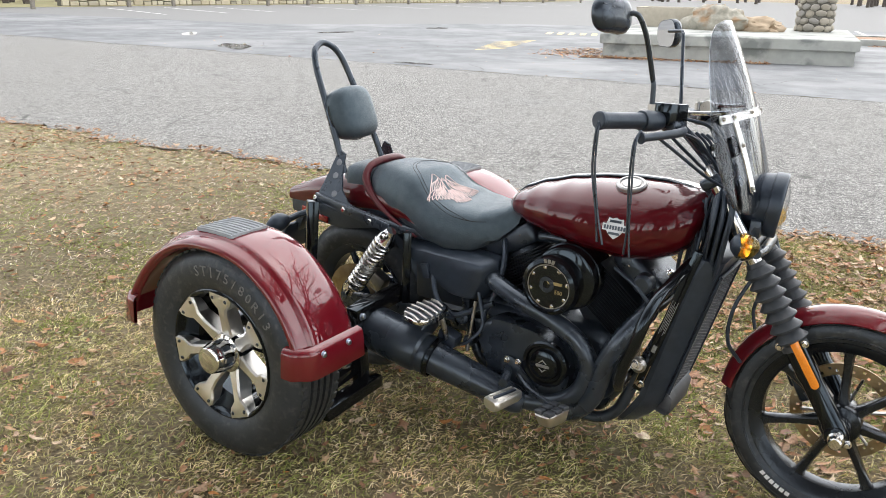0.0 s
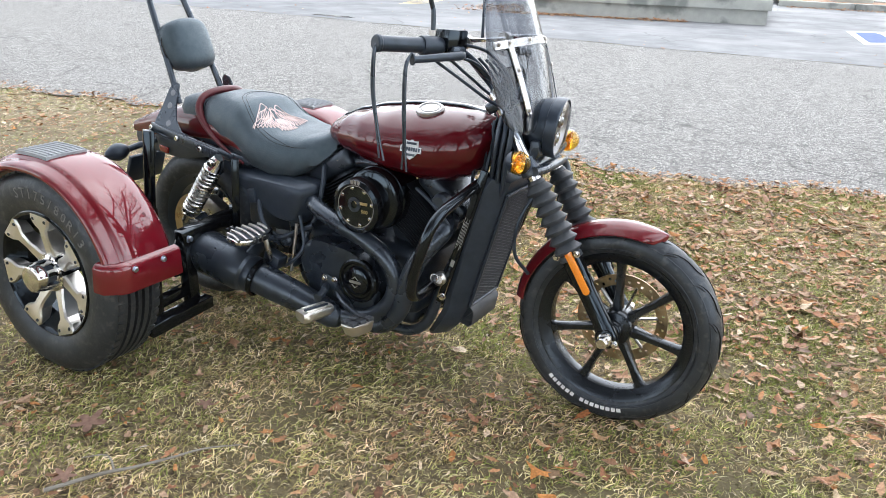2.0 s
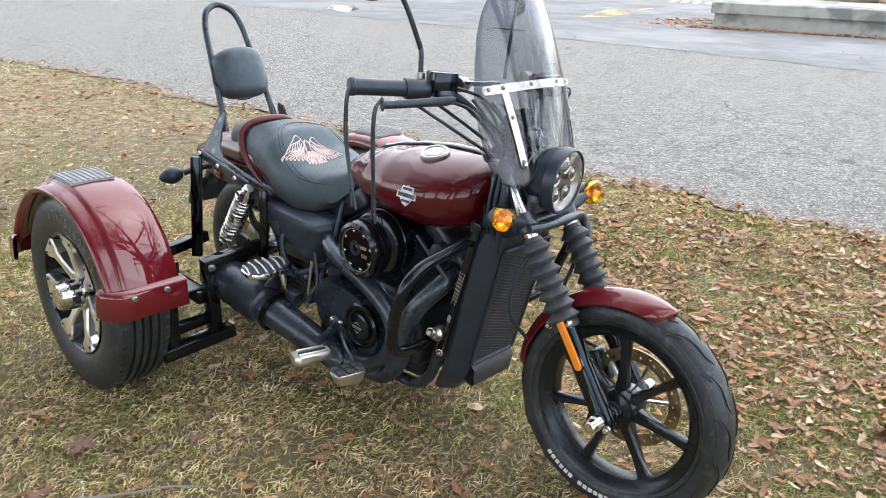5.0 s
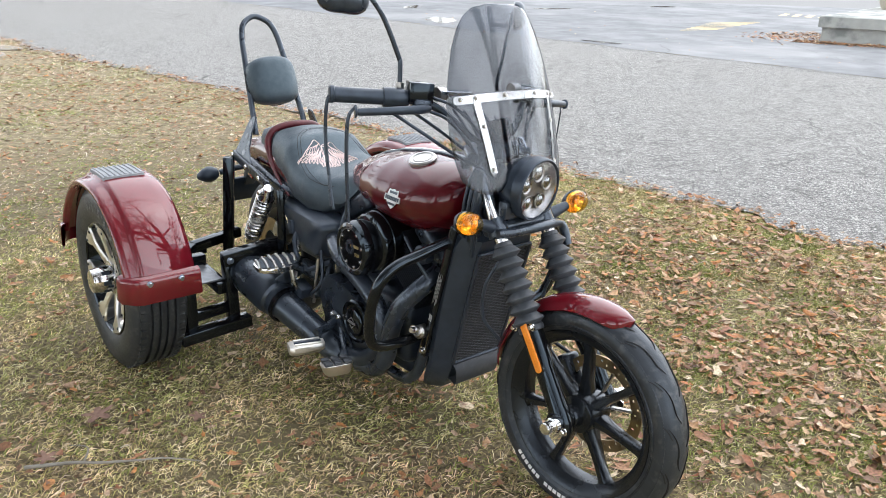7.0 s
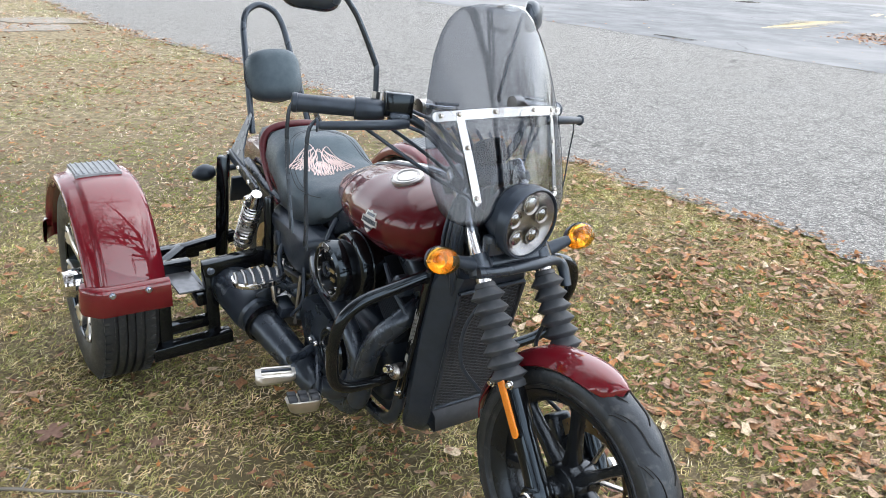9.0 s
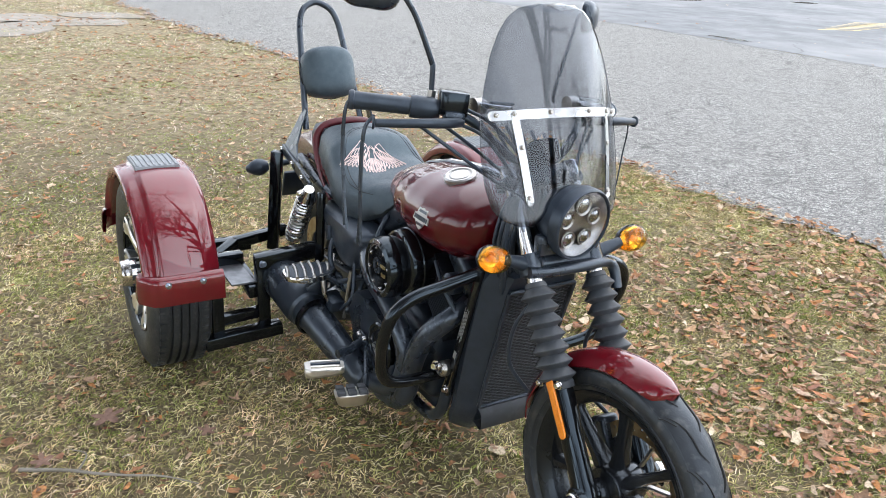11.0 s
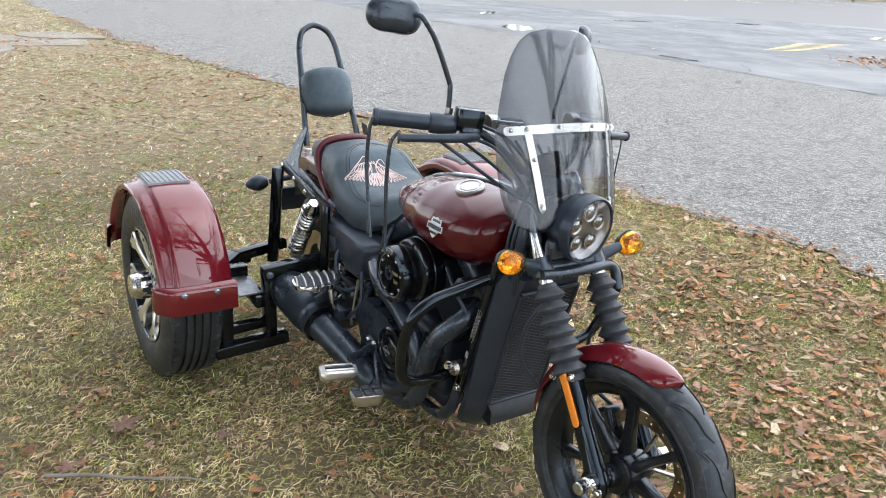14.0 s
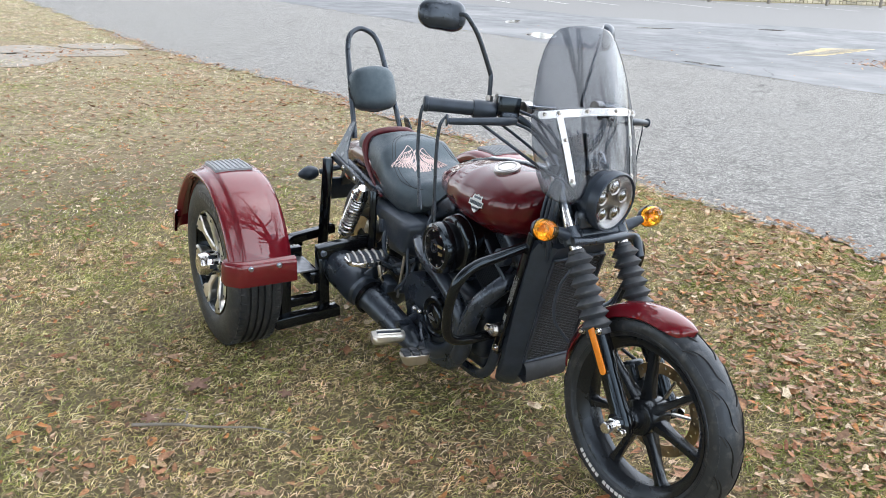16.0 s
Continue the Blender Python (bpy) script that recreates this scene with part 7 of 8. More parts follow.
def build_handlebar():
    pts = []
    half = [(1.2, 0.0, 1.0), (1.2, 0.06, 1.005), (1.183, 0.12, 1.045), (1.15, 0.17, 1.088), (1.118, 0.22, 1.104), (1.058, 0.33, 1.108), (1.008, 0.42, 1.106)]
    pts = [(x, -y, z) for x, y, z in reversed(half)] + half[1:]
    bar = part("handlebar", tube(pts, 0.0115, 14, 7), SATIN, trike, "black handlebar", BAR, angle=60)
    for s in (-1, 1):
        part("riser", tube([(1.225, s * 0.04, 0.945), (1.202, s * 0.04, 1.005)], 0.017, 12), SATIN, bar, tf=BAR)
        a, b = Vector((1.073, s * 0.302, 1.108)), Vector((1.006, s * 0.425, 1.106))
        d = (b - a).normalized()
        L = (b - a).length
        prof = [(0.012, 0), (0.0215, 0.0)]
        for k in range(14):
            prof += [(0.0205, 0.006 + k * (L - 0.015) / 14), (0.0212, 0.009 + k * (L - 0.015) / 14)]
        prof += [(0.0215, L - 0.006), (0.0235, L - 0.004), (0.0235, L + 0.004), (0.02, L + 0.008), (0, L + 0.009)]
        part("grip", lathe(prof, a, d, 24), MATTE, bar, "ribbed black rubber grip", BAR)
        part("switch_pod", lathe([(0.012, -0.07), (0.021, -0.068), (0.026, -0.05), (0.0275, -0.01), (0.026, 0.002), (0.012, 0.004)], a, d, 24), MATTE, bar, "black switch pod", BAR)
        bm = bmesh.new()
        box(bm, (1.122, s * 0.218, 1.128), (0.058, 0.068, 0.056), Euler((0, 0, s * 0.45)).to_matrix().to_4x4(), 0.004)
        part("fluid_reservoir" if s < 0 else "clutch_perch", bm, GLOSS, bar, "black lever housing", BAR)
        bm = bmesh.new()
        box(bm, (1.135, s * 0.22, 1.098), (0.05, 0.05, 0.03), Euler((0, 0, s * 0.45)).to_matrix().to_4x4(), 0.008)
        part("lever_clamp", bm, SATIN, bar, tf=BAR)
        part("hand_lever", tube([(1.155, s * 0.21, 1.09), (1.168, s * 0.255, 1.088), (1.158, s * 0.325, 1.084), (1.125, s * 0.4, 1.076), (1.112, s * 0.425, 1.074)] if s < 0 else [(1.155, 0.21, 1.105), (1.168, 0.255, 1.105), (1.158, 0.325, 1.104), (1.125, 0.4, 1.098), (1.112, 0.425, 1.096)], lambda t: 0.011 - 0.004 * t if t < 0.92 else 0.0125, 12, 6, 1.25), MATTE, bar, "matte black hand lever", BAR)
        # mirror
        near, aft = (0.06, 0.06) if s > 0 else (0.0, 0.0)
        stem = [(1.082, s * 0.255, 1.12), (1.08, s * 0.259, 1.195), (1.076, s * 0.264, 1.218), (1.064, s * 0.312, 1.31), (1.052, s * 0.347, 1.356), (1.04, s * 0.358, 1.366), (1.028, s * 0.365, 1.364)]
        if s > 0:
            # the far mirror stands on a straight stem from its perch
            stem = [BAR.inverted() @ Vector(q) for q in ((1.036, 0.17, 1.09), (1.036, 0.171, 1.125), (1.0, 0.245, 1.285), (0.992, 0.259, 1.306), (0.98, 0.272, 1.313), (0.93, 0.31, 1.309))]
        st = part("mirror_stem", tube(stem, 0.0068 if s < 0 else 0.0055, 10, 6), SATIN, trike, "black mirror stem", BAR)
        part("stem_nut", lathe([(0, 0.01), (0.011, 0.01), (0.011, -0.012), (0, -0.012)], (1.082, s * 0.255, 1.14), (0, 0, 1), 6), STEEL, st, tf=BAR)
        c = Vector((1.0 - aft, s * (0.402 - near), 1.358))
        fw = Vector((0.94, s * 0.28, 0.1)).normalized()
        sd = Vector((-0.28 * s, 0.94, 0)).normalized() * s
        if s > 0:
            fw, sd = Vector((0.77, 0.63, 0.08)).normalized(), Vector((-0.63, 0.77, 0)).normalized()
        up = fw.cross(sd) * s
        ol = []
        for k in range(32):
            a = 2 * math.pi * k / 32
            ca, sa = math.cos(a), math.sin(a)
            x = 0.072 * math.copysign(abs(ca) ** 0.8, ca)
            ol.append((x, (0.043 - 0.012 * (ca if ca < 0 else -0.4 * ca)) * math.copysign(abs(sa) ** 0.85, sa)))
        rings = []
        for w, k in ((-0.012, 0.97), (-0.008, 1.0), (0.004, 0.98), (0.015, 0.84), (0.022, 0.6), (0.025, 0.2)):
            rings.append([c + sd * (u * k) + up * (v * k) + fw * w for u, v in ol])
        part("mirror_shell", loft(rings), SATIN, st, "black teardrop mirror shell", BAR, angle=50)
        part("mirror_glass", plate([(u * 0.93, v * 0.93) for u, v in ol], 0.001, lambda u, v, w: c + sd * u + up * v - fw * (0.0125 + w)), MIRROR, st, "silver mirror glass", BAR)
        part("mirror_crease", sweep(bmesh.new(), [c + sd * u + up * v + fw * w for u, v, w in ((-0.05, -0.012, 0.017), (-0.01, 0.0, 0.0235), (0.03, 0.014, 0.0215), (0.058, 0.02, 0.013))], 0.0022, 6), SATIN, st, tf=BAR)
        # strap ends hanging from grip and lever
        for (x, y, z, L, sway) in ((1.012, 0.425, 1.105, 0.3, 0.02), (1.108, 0.424, 1.075, 0.29, -0.005)) if s < 0 else ((1.14, 0.37, 1.09, 0.2, 0.0),):
            for e in (0.0, 0.005):
                if s > 0 and (z > 1.1 or e > 0):
                    continue
                part("leather_thong", tube([(x + e * 0.5, s * (y - 0.004), z + 0.016), (x - 0.008 + e, s * (y + 0.014), z - 0.02), (x - 0.008 + e * 1.4, s * (y + 0.012), z - L * 0.4), (x + sway * 0.5 + e, s * (y + 0.004), z - L * 0.75), (x + sway + e * 3, s * y, z - L - e)], 0.0021, 6, 6, 1.7), SATIN, bar, "thin black leather thong", BAR)
    # cables from the controls to the steering head
    cables = (((1.13, -0.26, 1.085), (1.15, -0.2, 1.05), (1.19, -0.13, 1.0), (1.23, -0.08, 0.95), (1.2, -0.05, 0.86)), ((1.145, -0.215, 1.085), (1.19, -0.16, 1.06), (1.24, -0.1, 0.98), (1.25, -0.06, 0.9), (1.2, -0.07, 0.8)), ((1.12, -0.3, 1.07), (1.16, -0.24, 1.03), (1.22, -0.15, 0.97), (1.27, -0.08, 0.93), (1.29, 0.0, 0.86)),
              ((1.15, -0.2, 1.12), (1.22, -0.17, 1.1), (1.26, -0.1, 1.03), (1.26, -0.05, 0.95)), ((1.145, 0.215, 1.1), (1.19, 0.16, 1.06), (1.24, 0.1, 0.98), (1.25, 0.06, 0.9), (1.2, 0.05, 0.8)), ((1.13, 0.26, 1.1), (1.19, 0.15, 1.0), (1.22, 0.08, 0.93), (1.2, 0.04, 0.84)))
    cables += tuple(((1.125 + 0.008 * k, -0.13 + 0.035 * k, 1.088 - 0.004 * k), (1.165 + 0.006 * k, -0.115 + 0.03 * k, 1.045), (1.215, -0.09 + 0.022 * k, 0.985), (1.25 + 0.004 * k, -0.075 + 0.012 * k, 0.915), (1.24, -0.085 + 0.014 * k, 0.82)) for k in range(6))
    bm = bmesh.new()
    box(bm, (1.232, 0.0, 0.975), (0.06, 0.15, 0.06), Euler((0, -0.5, 0)).to_matrix().to_4x4(), 0.016, 3)
    part("bar_clamp_cover", bm, SATIN, trike, "black cover under the bar clamp", BAR)
    for y in (-0.055, 0.055):
        part("clamp_bolt", bolt((1.215, y, 1.022), (-0.5, 0, 0.86), 0.008, 0.012), CHROME, trike, "", BAR)
    for q in cables:
        part("control_cable", tube(q, 0.0046, 8, 8), MATTE, trike, "black control cable", BAR)
    for k in range(11):
        a = (k - 5) / 5
        part("wiring", tube([(1.26 - 0.01 * k, -0.075 + 0.012 * (k % 4), 0.93 - 0.01 * k), (1.245 - 0.006 * k, -0.1 + 0.012 * (k % 3), 0.82), (1.25 - 0.008 * k, -0.1 + 0.01 * (k % 5), 0.72), (1.2 - 0.004 * k, -0.1 + 0.02 * (k % 3), 0.6)], 0.0045 + 0.0012 * (k % 3), 7, 6), MATTE, trike, "black wiring loom")
    for k in range(12):
        x, y = 1.222 + 0.005 * k, -0.09 - 0.012 * ((k * 5) % 4)
        part("wiring", tube([(1.262 - 0.004 * (k % 3), -0.06 - 0.008 * (k % 4), 0.975 - 0.006 * k), (x + 0.025, y, 0.9 - 0.008 * (k % 5)), (x + 0.02, y - 0.012, 0.8), (x, y + 0.01, 0.7), (x - 0.03, y + 0.03, 0.62)], 0.0055 + 0.0012 * (k % 3), 8, 6), MATTE if k % 2 else SATIN, trike, "black wiring loom")
    bm = bmesh.new()
    box(bm, (1.235, -0.05, 0.925), (0.05, 0.05, 0.05), None, 0.01)
    part("ignition_lock", bm, SATIN, trike)
    for p in ((1.215, -0.085, 0.92), (1.235, -0.1, 0.94)):
        part("lock_bolt", bolt(p, (0, -1, 0.2), 0.008, 0.008), CHROME, trike)
    part("speedometer", lathe([(0, 0.02), (0.036, 0.02), (0.04, 0.014), (0.04, -0.02), (0.03, -0.035), (0, -0.035)], (1.225, 0, 1.04), (-0.5, 0, 0.85), 28), GLOSS, bar, "round black speedometer", BAR)


for side in (-1, 1):
    build_rear_wheel(side)
    build_rear_fender(side)
    build_kit_frame(side)
    build_shock(side)
build_cross_bars()
build_drive_wheel()
build_seat()
build_tail()
build_sissy_bar()
build_tank()
build_engine()
build_frame()
build_exhaust()
build_footrests()
build_radiator()
build_crash_bars()
build_fork()
build_front_wheel()
build_headlight()
build_windshield()
build_handlebar()

# ---- grass, leaves and litter ----
def scatter_blades(name, n, x0, x1, y0, y1, length, width, material, label, seed, keep=None, lie=(0.1, 0.75)):
    """One sheet of many short bent blades."""
    r = np.random.default_rng(seed)
    x, y = r.uniform(x0, x1, n), r.uniform(y0, y1, n)
    ok = y < edge_y(x) + wobble(x) - 0.02 + 0.04 * r.standard_normal(n)
    if keep is not None:
        ok &= keep(x, y, r)
    x, y = x[ok], y[ok]
    n = len(x)
    z = bump_z(x, y) - 0.004
    az, up = r.uniform(0, 2 * math.pi, n), r.uniform(lie[0], lie[1], n) ** 1.3
    ln, w = length * r.uniform(0.5, 1.3, n), width * r.uniform(0.6, 1.3, n)
    dx, dy = np.cos(az), np.sin(az)
    bend = r.uniform(-0.65, 0.65, n)
    mx, my, mz = x + dx * ln * 0.5 * np.cos(up), y + dy * ln * 0.5 * np.cos(up), z + ln * 0.5 * np.sin(up)
    ax, ay = np.cos(az + bend), np.sin(az + bend)
    up2 = up * r.uniform(-0.4, 0.7, n)
    tx, ty, tz = mx + ax * ln * 0.5 * np.cos(up2), my + ay * ln * 0.5 * np.cos(up2), np.maximum(mz + ln * 0.5 * np.sin(up2), z + 0.003)
    sx, sy = -dy * w / 2, dx * w / 2
    v = np.empty((n, 5, 3))
    v[:, 0] = np.stack([x - sx, y - sy, z], 1)
    v[:, 1] = np.stack([x + sx, y + sy, z], 1)
    v[:, 2] = np.stack([mx + sx * 0.8, my + sy * 0.8, mz + 0.002], 1)
    v[:, 3] = np.stack([mx - sx * 0.8, my - sy * 0.8, mz], 1)
    v[:, 4] = np.stack([tx, ty, tz], 1)
    me = bpy.data.meshes.new(name)
    me.vertices.add(5 * n)
    me.vertices.foreach_set("co", v.ravel())
    base = 5 * np.arange(n)
    loops = np.stack([base, base + 1, base + 2, base + 3, base + 3, base + 2, base + 4], 1).ravel()
    me.loops.add(7 * n)
    me.loops.foreach_set("vertex_index", loops)
    me.polygons.add(2 * n)
    st = np.empty(2 * n, dtype=int)
    st[0::2], st[1::2] = 7 * np.arange(n), 7 * np.arange(n) + 4
    me.polygons.foreach_set("loop_start", st)
    me.update(calc_edges=True)
    me.validate()
    me.materials.append(material)
    return tagged(new(name, me), label, "grass", kind="stuff")


def not_slab(x, y, r):
    return ~((x < -8.8) & (x > -12.6) & (y > -2.4 + (x + 10.5) * 0.1) & (y < 1.25) & (np.abs((x + 10.6) - 0.75 * (y + 0.2)) < 1.3))


def near_patch(x, y):
    """1 on the close-cropped sward round the trike, fading to 0 at its rim."""
    return np.clip((3.7 - x) / 0.7, 0, 1) * np.clip((y + 2.3) / 0.6, 0, 1) * np.clip((x + 1.9) / 0.6, 0, 1)


def mid_patch(x, y):
    return np.clip((6.5 - x) / 1.5, 0, 1) * np.clip((y + 5.5) / 1.5, 0, 1) * np.clip((x + 7.8) / 1.2, 0, 1)


def worn(x, y, r):
    """Thins the sward in small bare spots."""
    p = np.sin(x * 9.1 + 1.3 * np.sin(y * 6.3)) * np.sin(y * 8.7 + 1.1 * np.sin(x * 7.9)) + 0.5 * np.sin(x * 21 + 2) * np.sin(y * 23)
    return r.random(len(x)) < (0.82 - 0.42 * p) * near_patch(x, y)


def mid_ring(x, y, r):
    return r.random(len(x)) < (1 - 0.97 * near_patch(x, y)) * mid_patch(x, y)


def outer_ring(x, y, r):
    return not_slab(x, y, r) & (r.random(len(x)) < 1 - mid_patch(x, y))


TURF = "short matted dormant lawn grass, tan and olive"
scatter_blades("lawn_grass", 510000, -1.9, 3.7, -2.3, 3.6, 0.038, 0.0026, SWARD, TURF, 1, worn, (0.1, 0.95))
scatter_blades("lawn_grass", 270000, -7.8, 6.5, -5.5, 4.3, 0.046, 0.0043, GRASS, TURF, 2, mid_ring, (0.05, 0.7))
scatter_blades("lawn_grass", 110000, -24, -6.6, -5, 2.4, 0.065, 0.009, GRASS, TURF, 3, outer_ring)
scatter_blades("lawn_grass", 52000, -26, 14, -16, 5.5, 0.11, 0.018, GRASS, TURF, 4, lambda x, y, r: outer_ring(x, y, r) & ((y < -5) | (x > -6.6)), (0.05, 0.4))
clumps = lambda x, y, r: (np.sin(x * 2.9 + 2 * np.sin(y * 1.7)) * np.sin(y * 3.4 + 1.7 * np.sin(x * 2.3)) + 0.5 * np.sin(x * 13) * np.sin(y * 11.7) > 0.3) | (r.random(len(x)) < 0.16)
scatter_blades("green_grass", 105000, -2.5, 3.5, -2.1, 3.3, 0.04, 0.003, GREEN, "fresh green blades among the dormant lawn", 5, clumps, (0.3, 1.1))
scatter_blades("green_grass", 50000, -9, -1.7, -3, 2.6, 0.05, 0.006, GREEN, "fresh green blades among the dormant lawn", 8, lambda x, y, r: clumps(x * 0.6, y * 0.6, r), (0.1, 0.7))
among = lambda x, y, r: (np.sin(x * 6.1 + 1.4 * np.sin(y * 4.7)) * np.sin(y * 6.7 + 1.2 * np.sin(x * 5.3)) > 0.25) & (y > 0.2 - 0.1 * x)
scatter_blades("green_grass", 60000, 0.3, 4.2, -0.3, 3.4, 0.046, 0.0032, GREEN, "fresh green blades standing among fallen leaves", 9, among, (0.5, 1.2))
tuft = lambda cx, cy, s: (lambda x, y, r: (x - cx) ** 2 + (y - cy) ** 2 < (s * (0.4 + 0.6 * r.random(len(x)))) ** 2)
scatter_blades("green_grass", 2600, -1.7, -0.9, -0.9, -0.1, 0.055, 0.004, GREEN, "bright green tuft in the dormant lawn", 6, tuft(-1.31, -0.517, 0.14), (0.4, 1.1))
scatter_blades("green_grass", 2600, -2.0, -1.2, -1.4, -0.6, 0.055, 0.004, GREEN, "bright green tuft in the dormant lawn", 7, tuft(-1.58, -1.01, 0.15), (0.4, 1.1))


def scatter_leaves(name, n, place, size, label, seed):
    """Curled fallen leaves, each a little bent blade with lobes."""
    r = np.random.default_rng(seed)
    x, y = place(r, n)
    n = len(x)
    az, s = r.uniform(0, 6.28, n), size * np.clip(np.exp(r.normal(0.0, 0.36, n)), 0.45, 1.8)
    wide, lobe, turn = r.uniform(0.11, 0.27, n), np.where(r.random(n) < 0.2, r.uniform(0.12, 0.34, n), 0.05), r.uniform(-0.4, 0.4, n)
    curl, tilt_a, tilt_b, twist = r.uniform(0.1, 1.5, n) * np.where(r.random(n) < 0.35, -1, 1), r.normal(0, 0.16, n), r.normal(0, 0.2, n), r.normal(0, 0.8, n)
    m = 10
    v = np.empty((n, m + 1, 3))
    for k in range(m + 1):
        q = 2 * math.pi * k / m
        jitter = r.uniform(0.8, 1.2, n) * (1 + lobe * np.cos(5 * q + turn)) * (k < m)
        a, b = 0.5 * math.cos(q) * s * jitter, math.sin(q) * wide * s * jitter * (1 + lobe)
        zz = curl * (b * b) / s * 2.2 + tilt_a * a + tilt_b * b + twist * a * b / s + np.abs(curl) * 0.35 * a * a / s
        v[:, k, 0] = x + a * np.cos(az) - b * np.sin(az)
        v[:, k, 1] = y + a * np.sin(az) + b * np.cos(az)
        v[:, k, 2] = zz
    v[:, :, 2] -= v[:, :, 2].min(axis=1)[:, None]
    v[:, :, 2] += (bump_z(x, y) + r.uniform(0.002, 0.024, n))[:, None]
    me = bpy.data.meshes.new(name)
    base = (m + 1) * np.arange(n)
    tri = np.concatenate([np.stack([base + m, base + k, base + (k + 1) % m], 1) for k in range(m)])
    me.from_pydata(v.reshape(-1, 3).tolist(), [], tri.tolist())
    me.polygons.foreach_set("use_smooth", [True] * len(me.polygons))
    me.materials.append(LEAF)
    return tagged(new(name, me), label, "leaves", kind="stuff")


def lawn_leaves(r, n):
    x, y = r.uniform(-6, 6, n), r.uniform(-1.9, 4.0, n)
    e = edge_y(x) + wobble(x)
    heavy = np.clip((x + 0.5) / 1.3, 0.02, 1) * np.clip((4.8 - x) / 3.4, 0, 1) * np.clip((y + 0.2) / 1.1, 0.1, 1)
    rim = np.exp(-((e - y) / 0.4) ** 2) * np.clip(0.3 + 0.5 * (x + 0.5), 0.22, 0.6)
    patch = np.clip(0.45 + 0.45 * np.sin(x * 3.3 + 1.1 * np.sin(y * 4)) * np.sin(y * 3.9) + 0.35 * np.sin(x * 8.1 + 2 * np.sin(y * 5)) * np.sin(y * 9.3), 0, 1.1)
    ok = (y < e + 0.05) & (r.random(n) < 0.42 * np.maximum(heavy * (0.4 + 0.7 * patch), rim * (0.3 + 0.5 * patch)) + 0.018)
    return x[ok], y[ok]


def road_edge_leaves(r, n):
    x = r.uniform(-14, 4, n)
    y = edge_y(x) + wobble(x) + r.normal(-0.05, 0.1, n)
    return x, y


def far_leaves(r, n):
    x, y = r.uniform(-16, -5, n), r.uniform(-3, 2, n)
    ok = y < edge_y(x)
    return x[ok], y[ok]


def island_leaves(r, n):
    t = r.random(n)
    x = -5.9 + 3.6 * t ** 1.5
    y = 14.72 + 0.335 * (x + 5.62) - np.abs(r.normal(0, 0.16, n))
    x2, y2 = r.normal(-6.5, 0.4, n // 2), r.normal(15.6, 0.7, n // 2)
    keep = x2 < -5.75 - 0.24 * (y2 - 14.85)
    x3 = r.uniform(-1.6, 12, n)
    y3 = 24.05 + 0.21 * (x3 + 1.9) - np.abs(r.normal(0, 0.3, n))
    return np.concatenate([x, x2[keep], x3]), np.concatenate([y, y2[keep], y3])


scatter_leaves("fallen_leaves", 190000, lawn_leaves, 0.036, "dry brown and rust fallen leaves strewn over the lawn", 11)
def leaf_bits(r, n):
    """Broken leaf pieces lying in drifts among the blades."""
    x, y = r.uniform(-7.5, 4, n), r.uniform(-2.2, 3.0, n)
    drift = np.sin(x * 5.1 + 1.6 * np.sin(y * 3.7)) * np.sin(y * 5.7 + 1.4 * np.sin(x * 4.3)) + 0.6 * np.sin(x * 12.7 + y * 3) * np.sin(y * 13.9)
    ok = (y < edge_y(x)) & (r.random(n) < 0.3 + 0.5 * drift)
    return x[ok], y[ok]


def lot_leaves(r, n):
    x = r.uniform(-16, 2, n)
    return x, seam_y(x) + r.uniform(0.1, 8, n) * r.random(n)


scatter_leaves("leaf_bits", 38000, leaf_bits, 0.022, "small brown scraps of broken leaves in the lawn", 15)
def far_litter(r, n):
    """Brown litter lying in loose drifts over the lawn behind the trike."""
    x, y = r.uniform(-11, -0.6, n), r.uniform(-3.2, 2.6, n)
    drift = np.sin(x * 2.3 + 1.6 * np.sin(y * 1.9)) * np.sin(y * 2.9 + 1.4 * np.sin(x * 1.7)) + 0.6 * np.sin(x * 6.7 + y * 2) * np.sin(y * 7.1)
    ok = (y < edge_y(x)) & (r.random(n) < (0.3 + 0.5 * drift) * np.clip(1.2 - 0.3 * (edge_y(x) - y), 0.25, 1))
    return x[ok], y[ok]


scatter_leaves("leaf_bits", 17000, far_litter, 0.037, "brown leaf litter drifted over the lawn", 17)
scatter_leaves("fallen_leaves", 160, lot_leaves, 0.035, "odd dry leaves lying on the parking lot", 16)
scatter_leaves("fallen_leaves", 1700, road_edge_leaves, 0.034, "dry brown leaves gathered along the road edge", 12)
scatter_leaves("fallen_leaves", 1500, far_leaves, 0.035, "dry leaves on the far lawn", 13)
scatter_leaves("fallen_leaves", 1900, island_leaves, 0.055, "brown leaves drifted against the concrete island", 14)


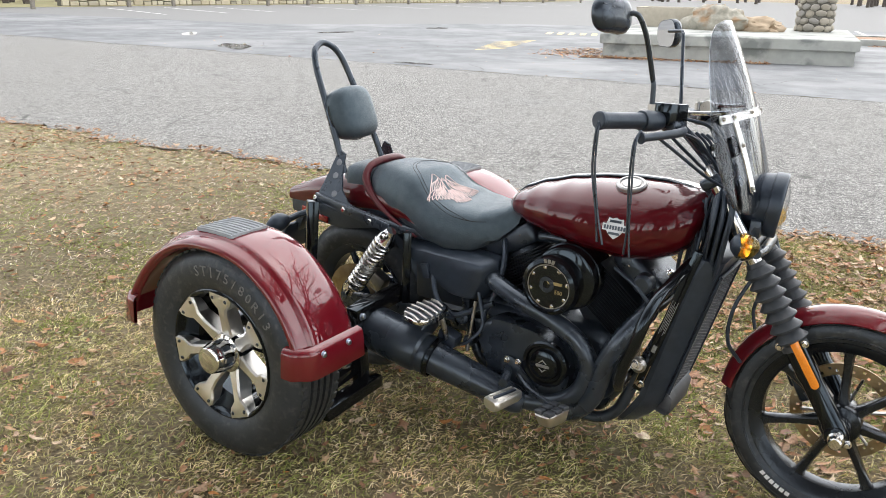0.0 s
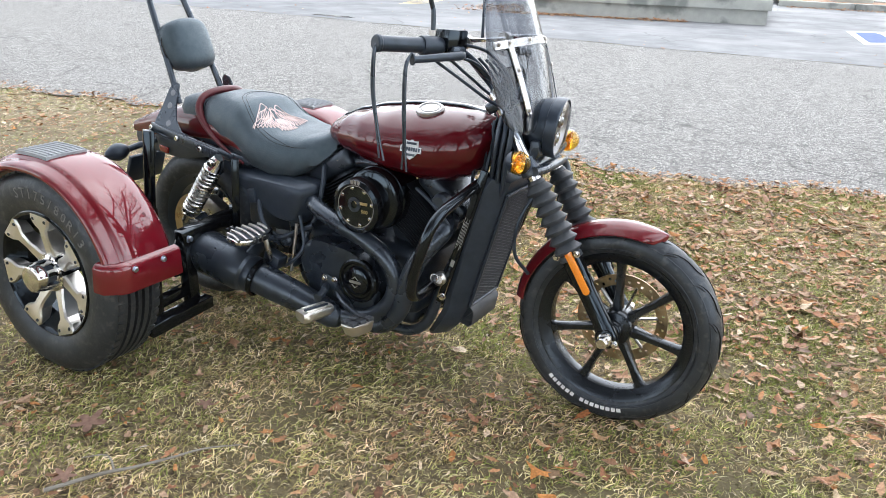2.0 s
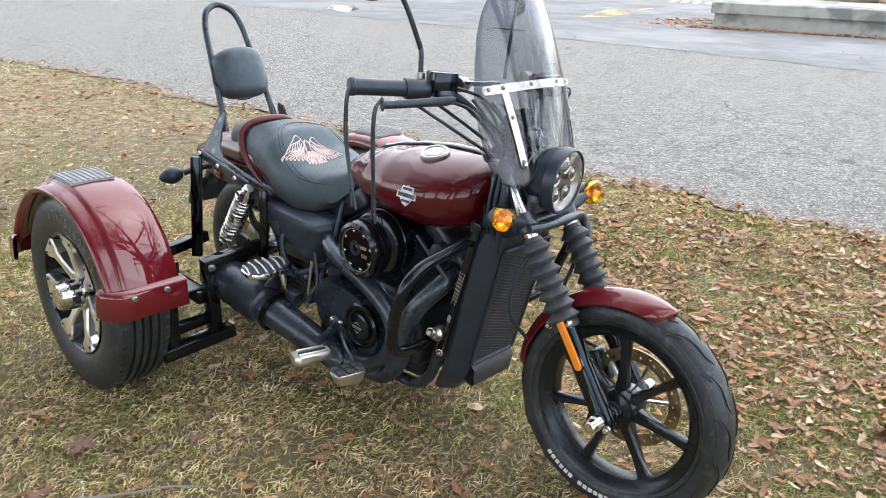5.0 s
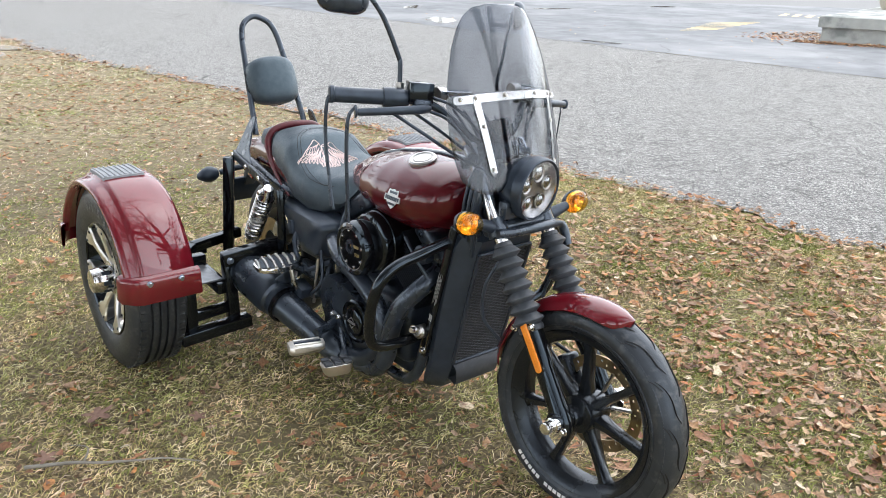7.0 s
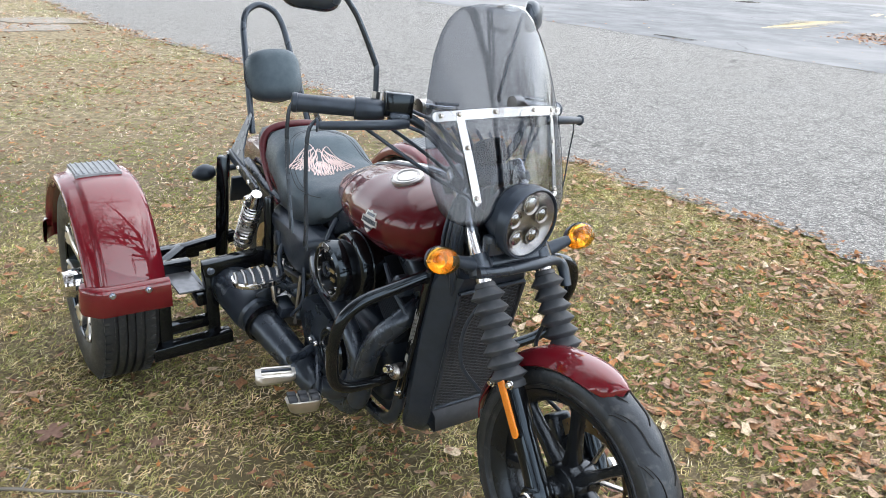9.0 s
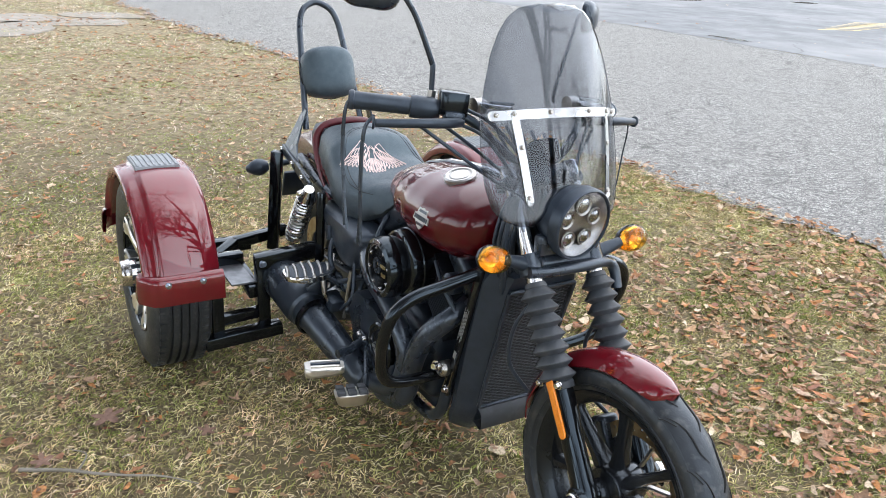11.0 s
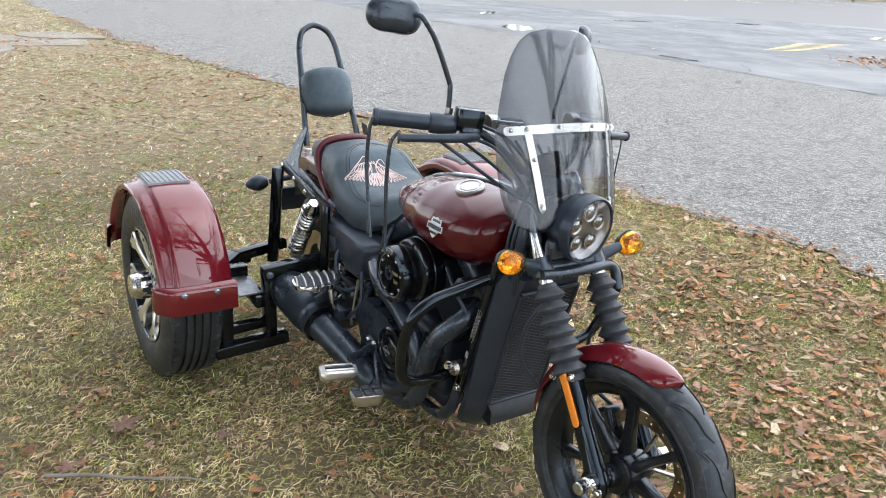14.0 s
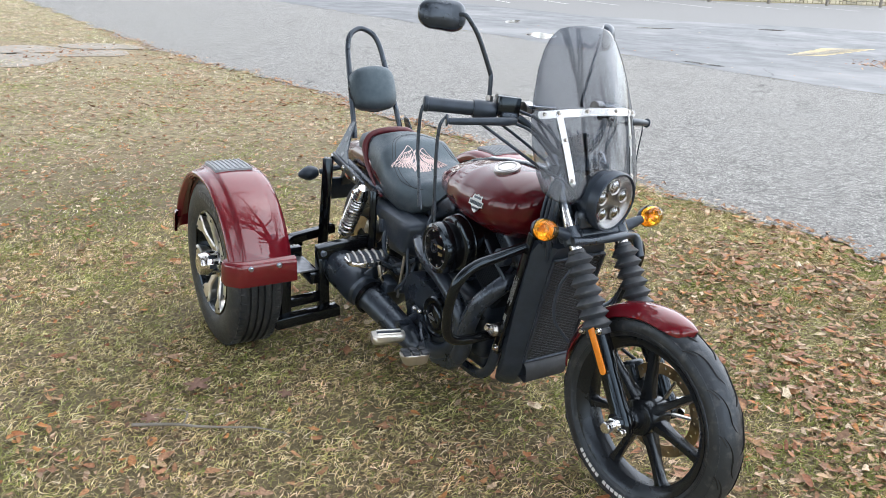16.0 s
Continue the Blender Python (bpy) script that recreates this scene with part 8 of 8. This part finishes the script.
def build_litter():
    twig = thing("fallen_twig", "thin bare grey twig lying on the lawn", "twig")
    part("stem", tube([(0.56, -1.22, 0.02), (0.635, -1.1, 0.03), (0.675, -1.035, 0.026), (0.735, -0.955, 0.034), (0.77, -0.87, 0.028), (0.83, -0.785, 0.016)], lambda s: 0.006 * (1 - 0.7 * s), 6, 5), WOOD, twig)
    part("side_shoot", tube([(0.65, -1.075, 0.03), (0.585, -1.045, 0.036), (0.53, -1.085, 0.03)], lambda s: 0.0035 * (1 - 0.6 * s), 5, 4), WOOD, twig)
    lobes = []
    for k in range(40):
        a = 2 * math.pi * k / 40
        lobes.append((0.075 * (0.36 + 0.64 * abs(math.cos(2.5 * a)) ** 1.8) * math.cos(a), 0.075 * (0.36 + 0.64 * abs(math.cos(2.5 * a)) ** 1.8) * math.sin(a)))
    brown = mat("maple_leaf_brown", [(0.15, 0.09, 0.07), (0.27, 0.17, 0.13)], 0.8, 0, 60, spec=0.15)
    for x, y, s, turn in ((0.397, -0.958, 0.72, 0.4), (0.56, -1.16, 0.45, 1.9), (0.6, -0.7, 0.4, 3.0)):
        leaf = thing("maple_leaf", "large dry brown maple leaf lying on the grass", "leaf", "large leaves on the lawn")
        m = Matrix.Translation((x, y, 0.03)) @ Euler((0.1, -0.08, turn)).to_matrix().to_4x4() @ Matrix.Scale(s, 4)
        part("blade", plate(lobes, 0.001, lambda u, v, w: m @ Vector((u, v, w + 2.5 * u * v + 1.5 * v * v))), brown, leaf)


def build_path():
    """Broken concrete path crossing the lawn to the road."""
    path = thing("concrete_path", "broken old concrete slabs sunk in the lawn", "path", kind="structure")
    for c, (sx, sy), turn in (((-9.6, -0.75), (0.9, 1.5), 0.62), ((-10.35, 0.45), (0.8, 0.8), 0.5), ((-11.3, 0.75), (1.0, 0.75), 0.7), ((-10.9, -0.5), (1.0, 1.0), 0.55), ((-9.0, -2.2), (1.0, 1.3), 0.6)):
        v, f = ragged_disc(0, 0, sx * 0.62, sy * 0.62, 0, int(abs(c[0] * 7)), 0, 22)
        m = pose(c[0], c[1], 0, 0, 0, math.degrees(turn))
        part("slab", plate([(p[0], p[1]) for p in v], 0.04, lambda u, w, h: m @ Vector((u, w, h - 0.03))), SLAB, path)


build_litter()
build_path()
tree(-4.5, -8.5, 13, 5)
tree(4.9, -2.7, 15, 6, -0.3, (11, 6, 5, 3))
tree(0.8, -5.6, 12, 41)
tree(3.1, -5.0, 11, 44, -0.08)
tree(7.0, 2.2, 15, 7, -0.4, (11, 6, 5, 3))
tree(12.5, 7.5, 13, 16, -0.1, (8, 5, 3, 2))
tree(-9.0, -13.0, 14, 17)
tree(-15.0, -9.0, 14, 18)
tree(7.0, -14.0, 14, 20)
tree(14.0, -6.0, 14, 21)
tree(14.0, 44.0, 15, 8)
tree(7.5, 18.0, 12, 22)
tree(11.5, 14.0, 13, 23)
tree(16.0, 24.0, 13, 24)
tree(34.0, 34.0, 15, 10)
tree(-1.0, -11.0, 14, 12)
tree(3.5, -7.5, 12, 13, -0.1)
tree(-3.6, -4.4, 15, 9, 0.12, (11, 6, 5, 3))
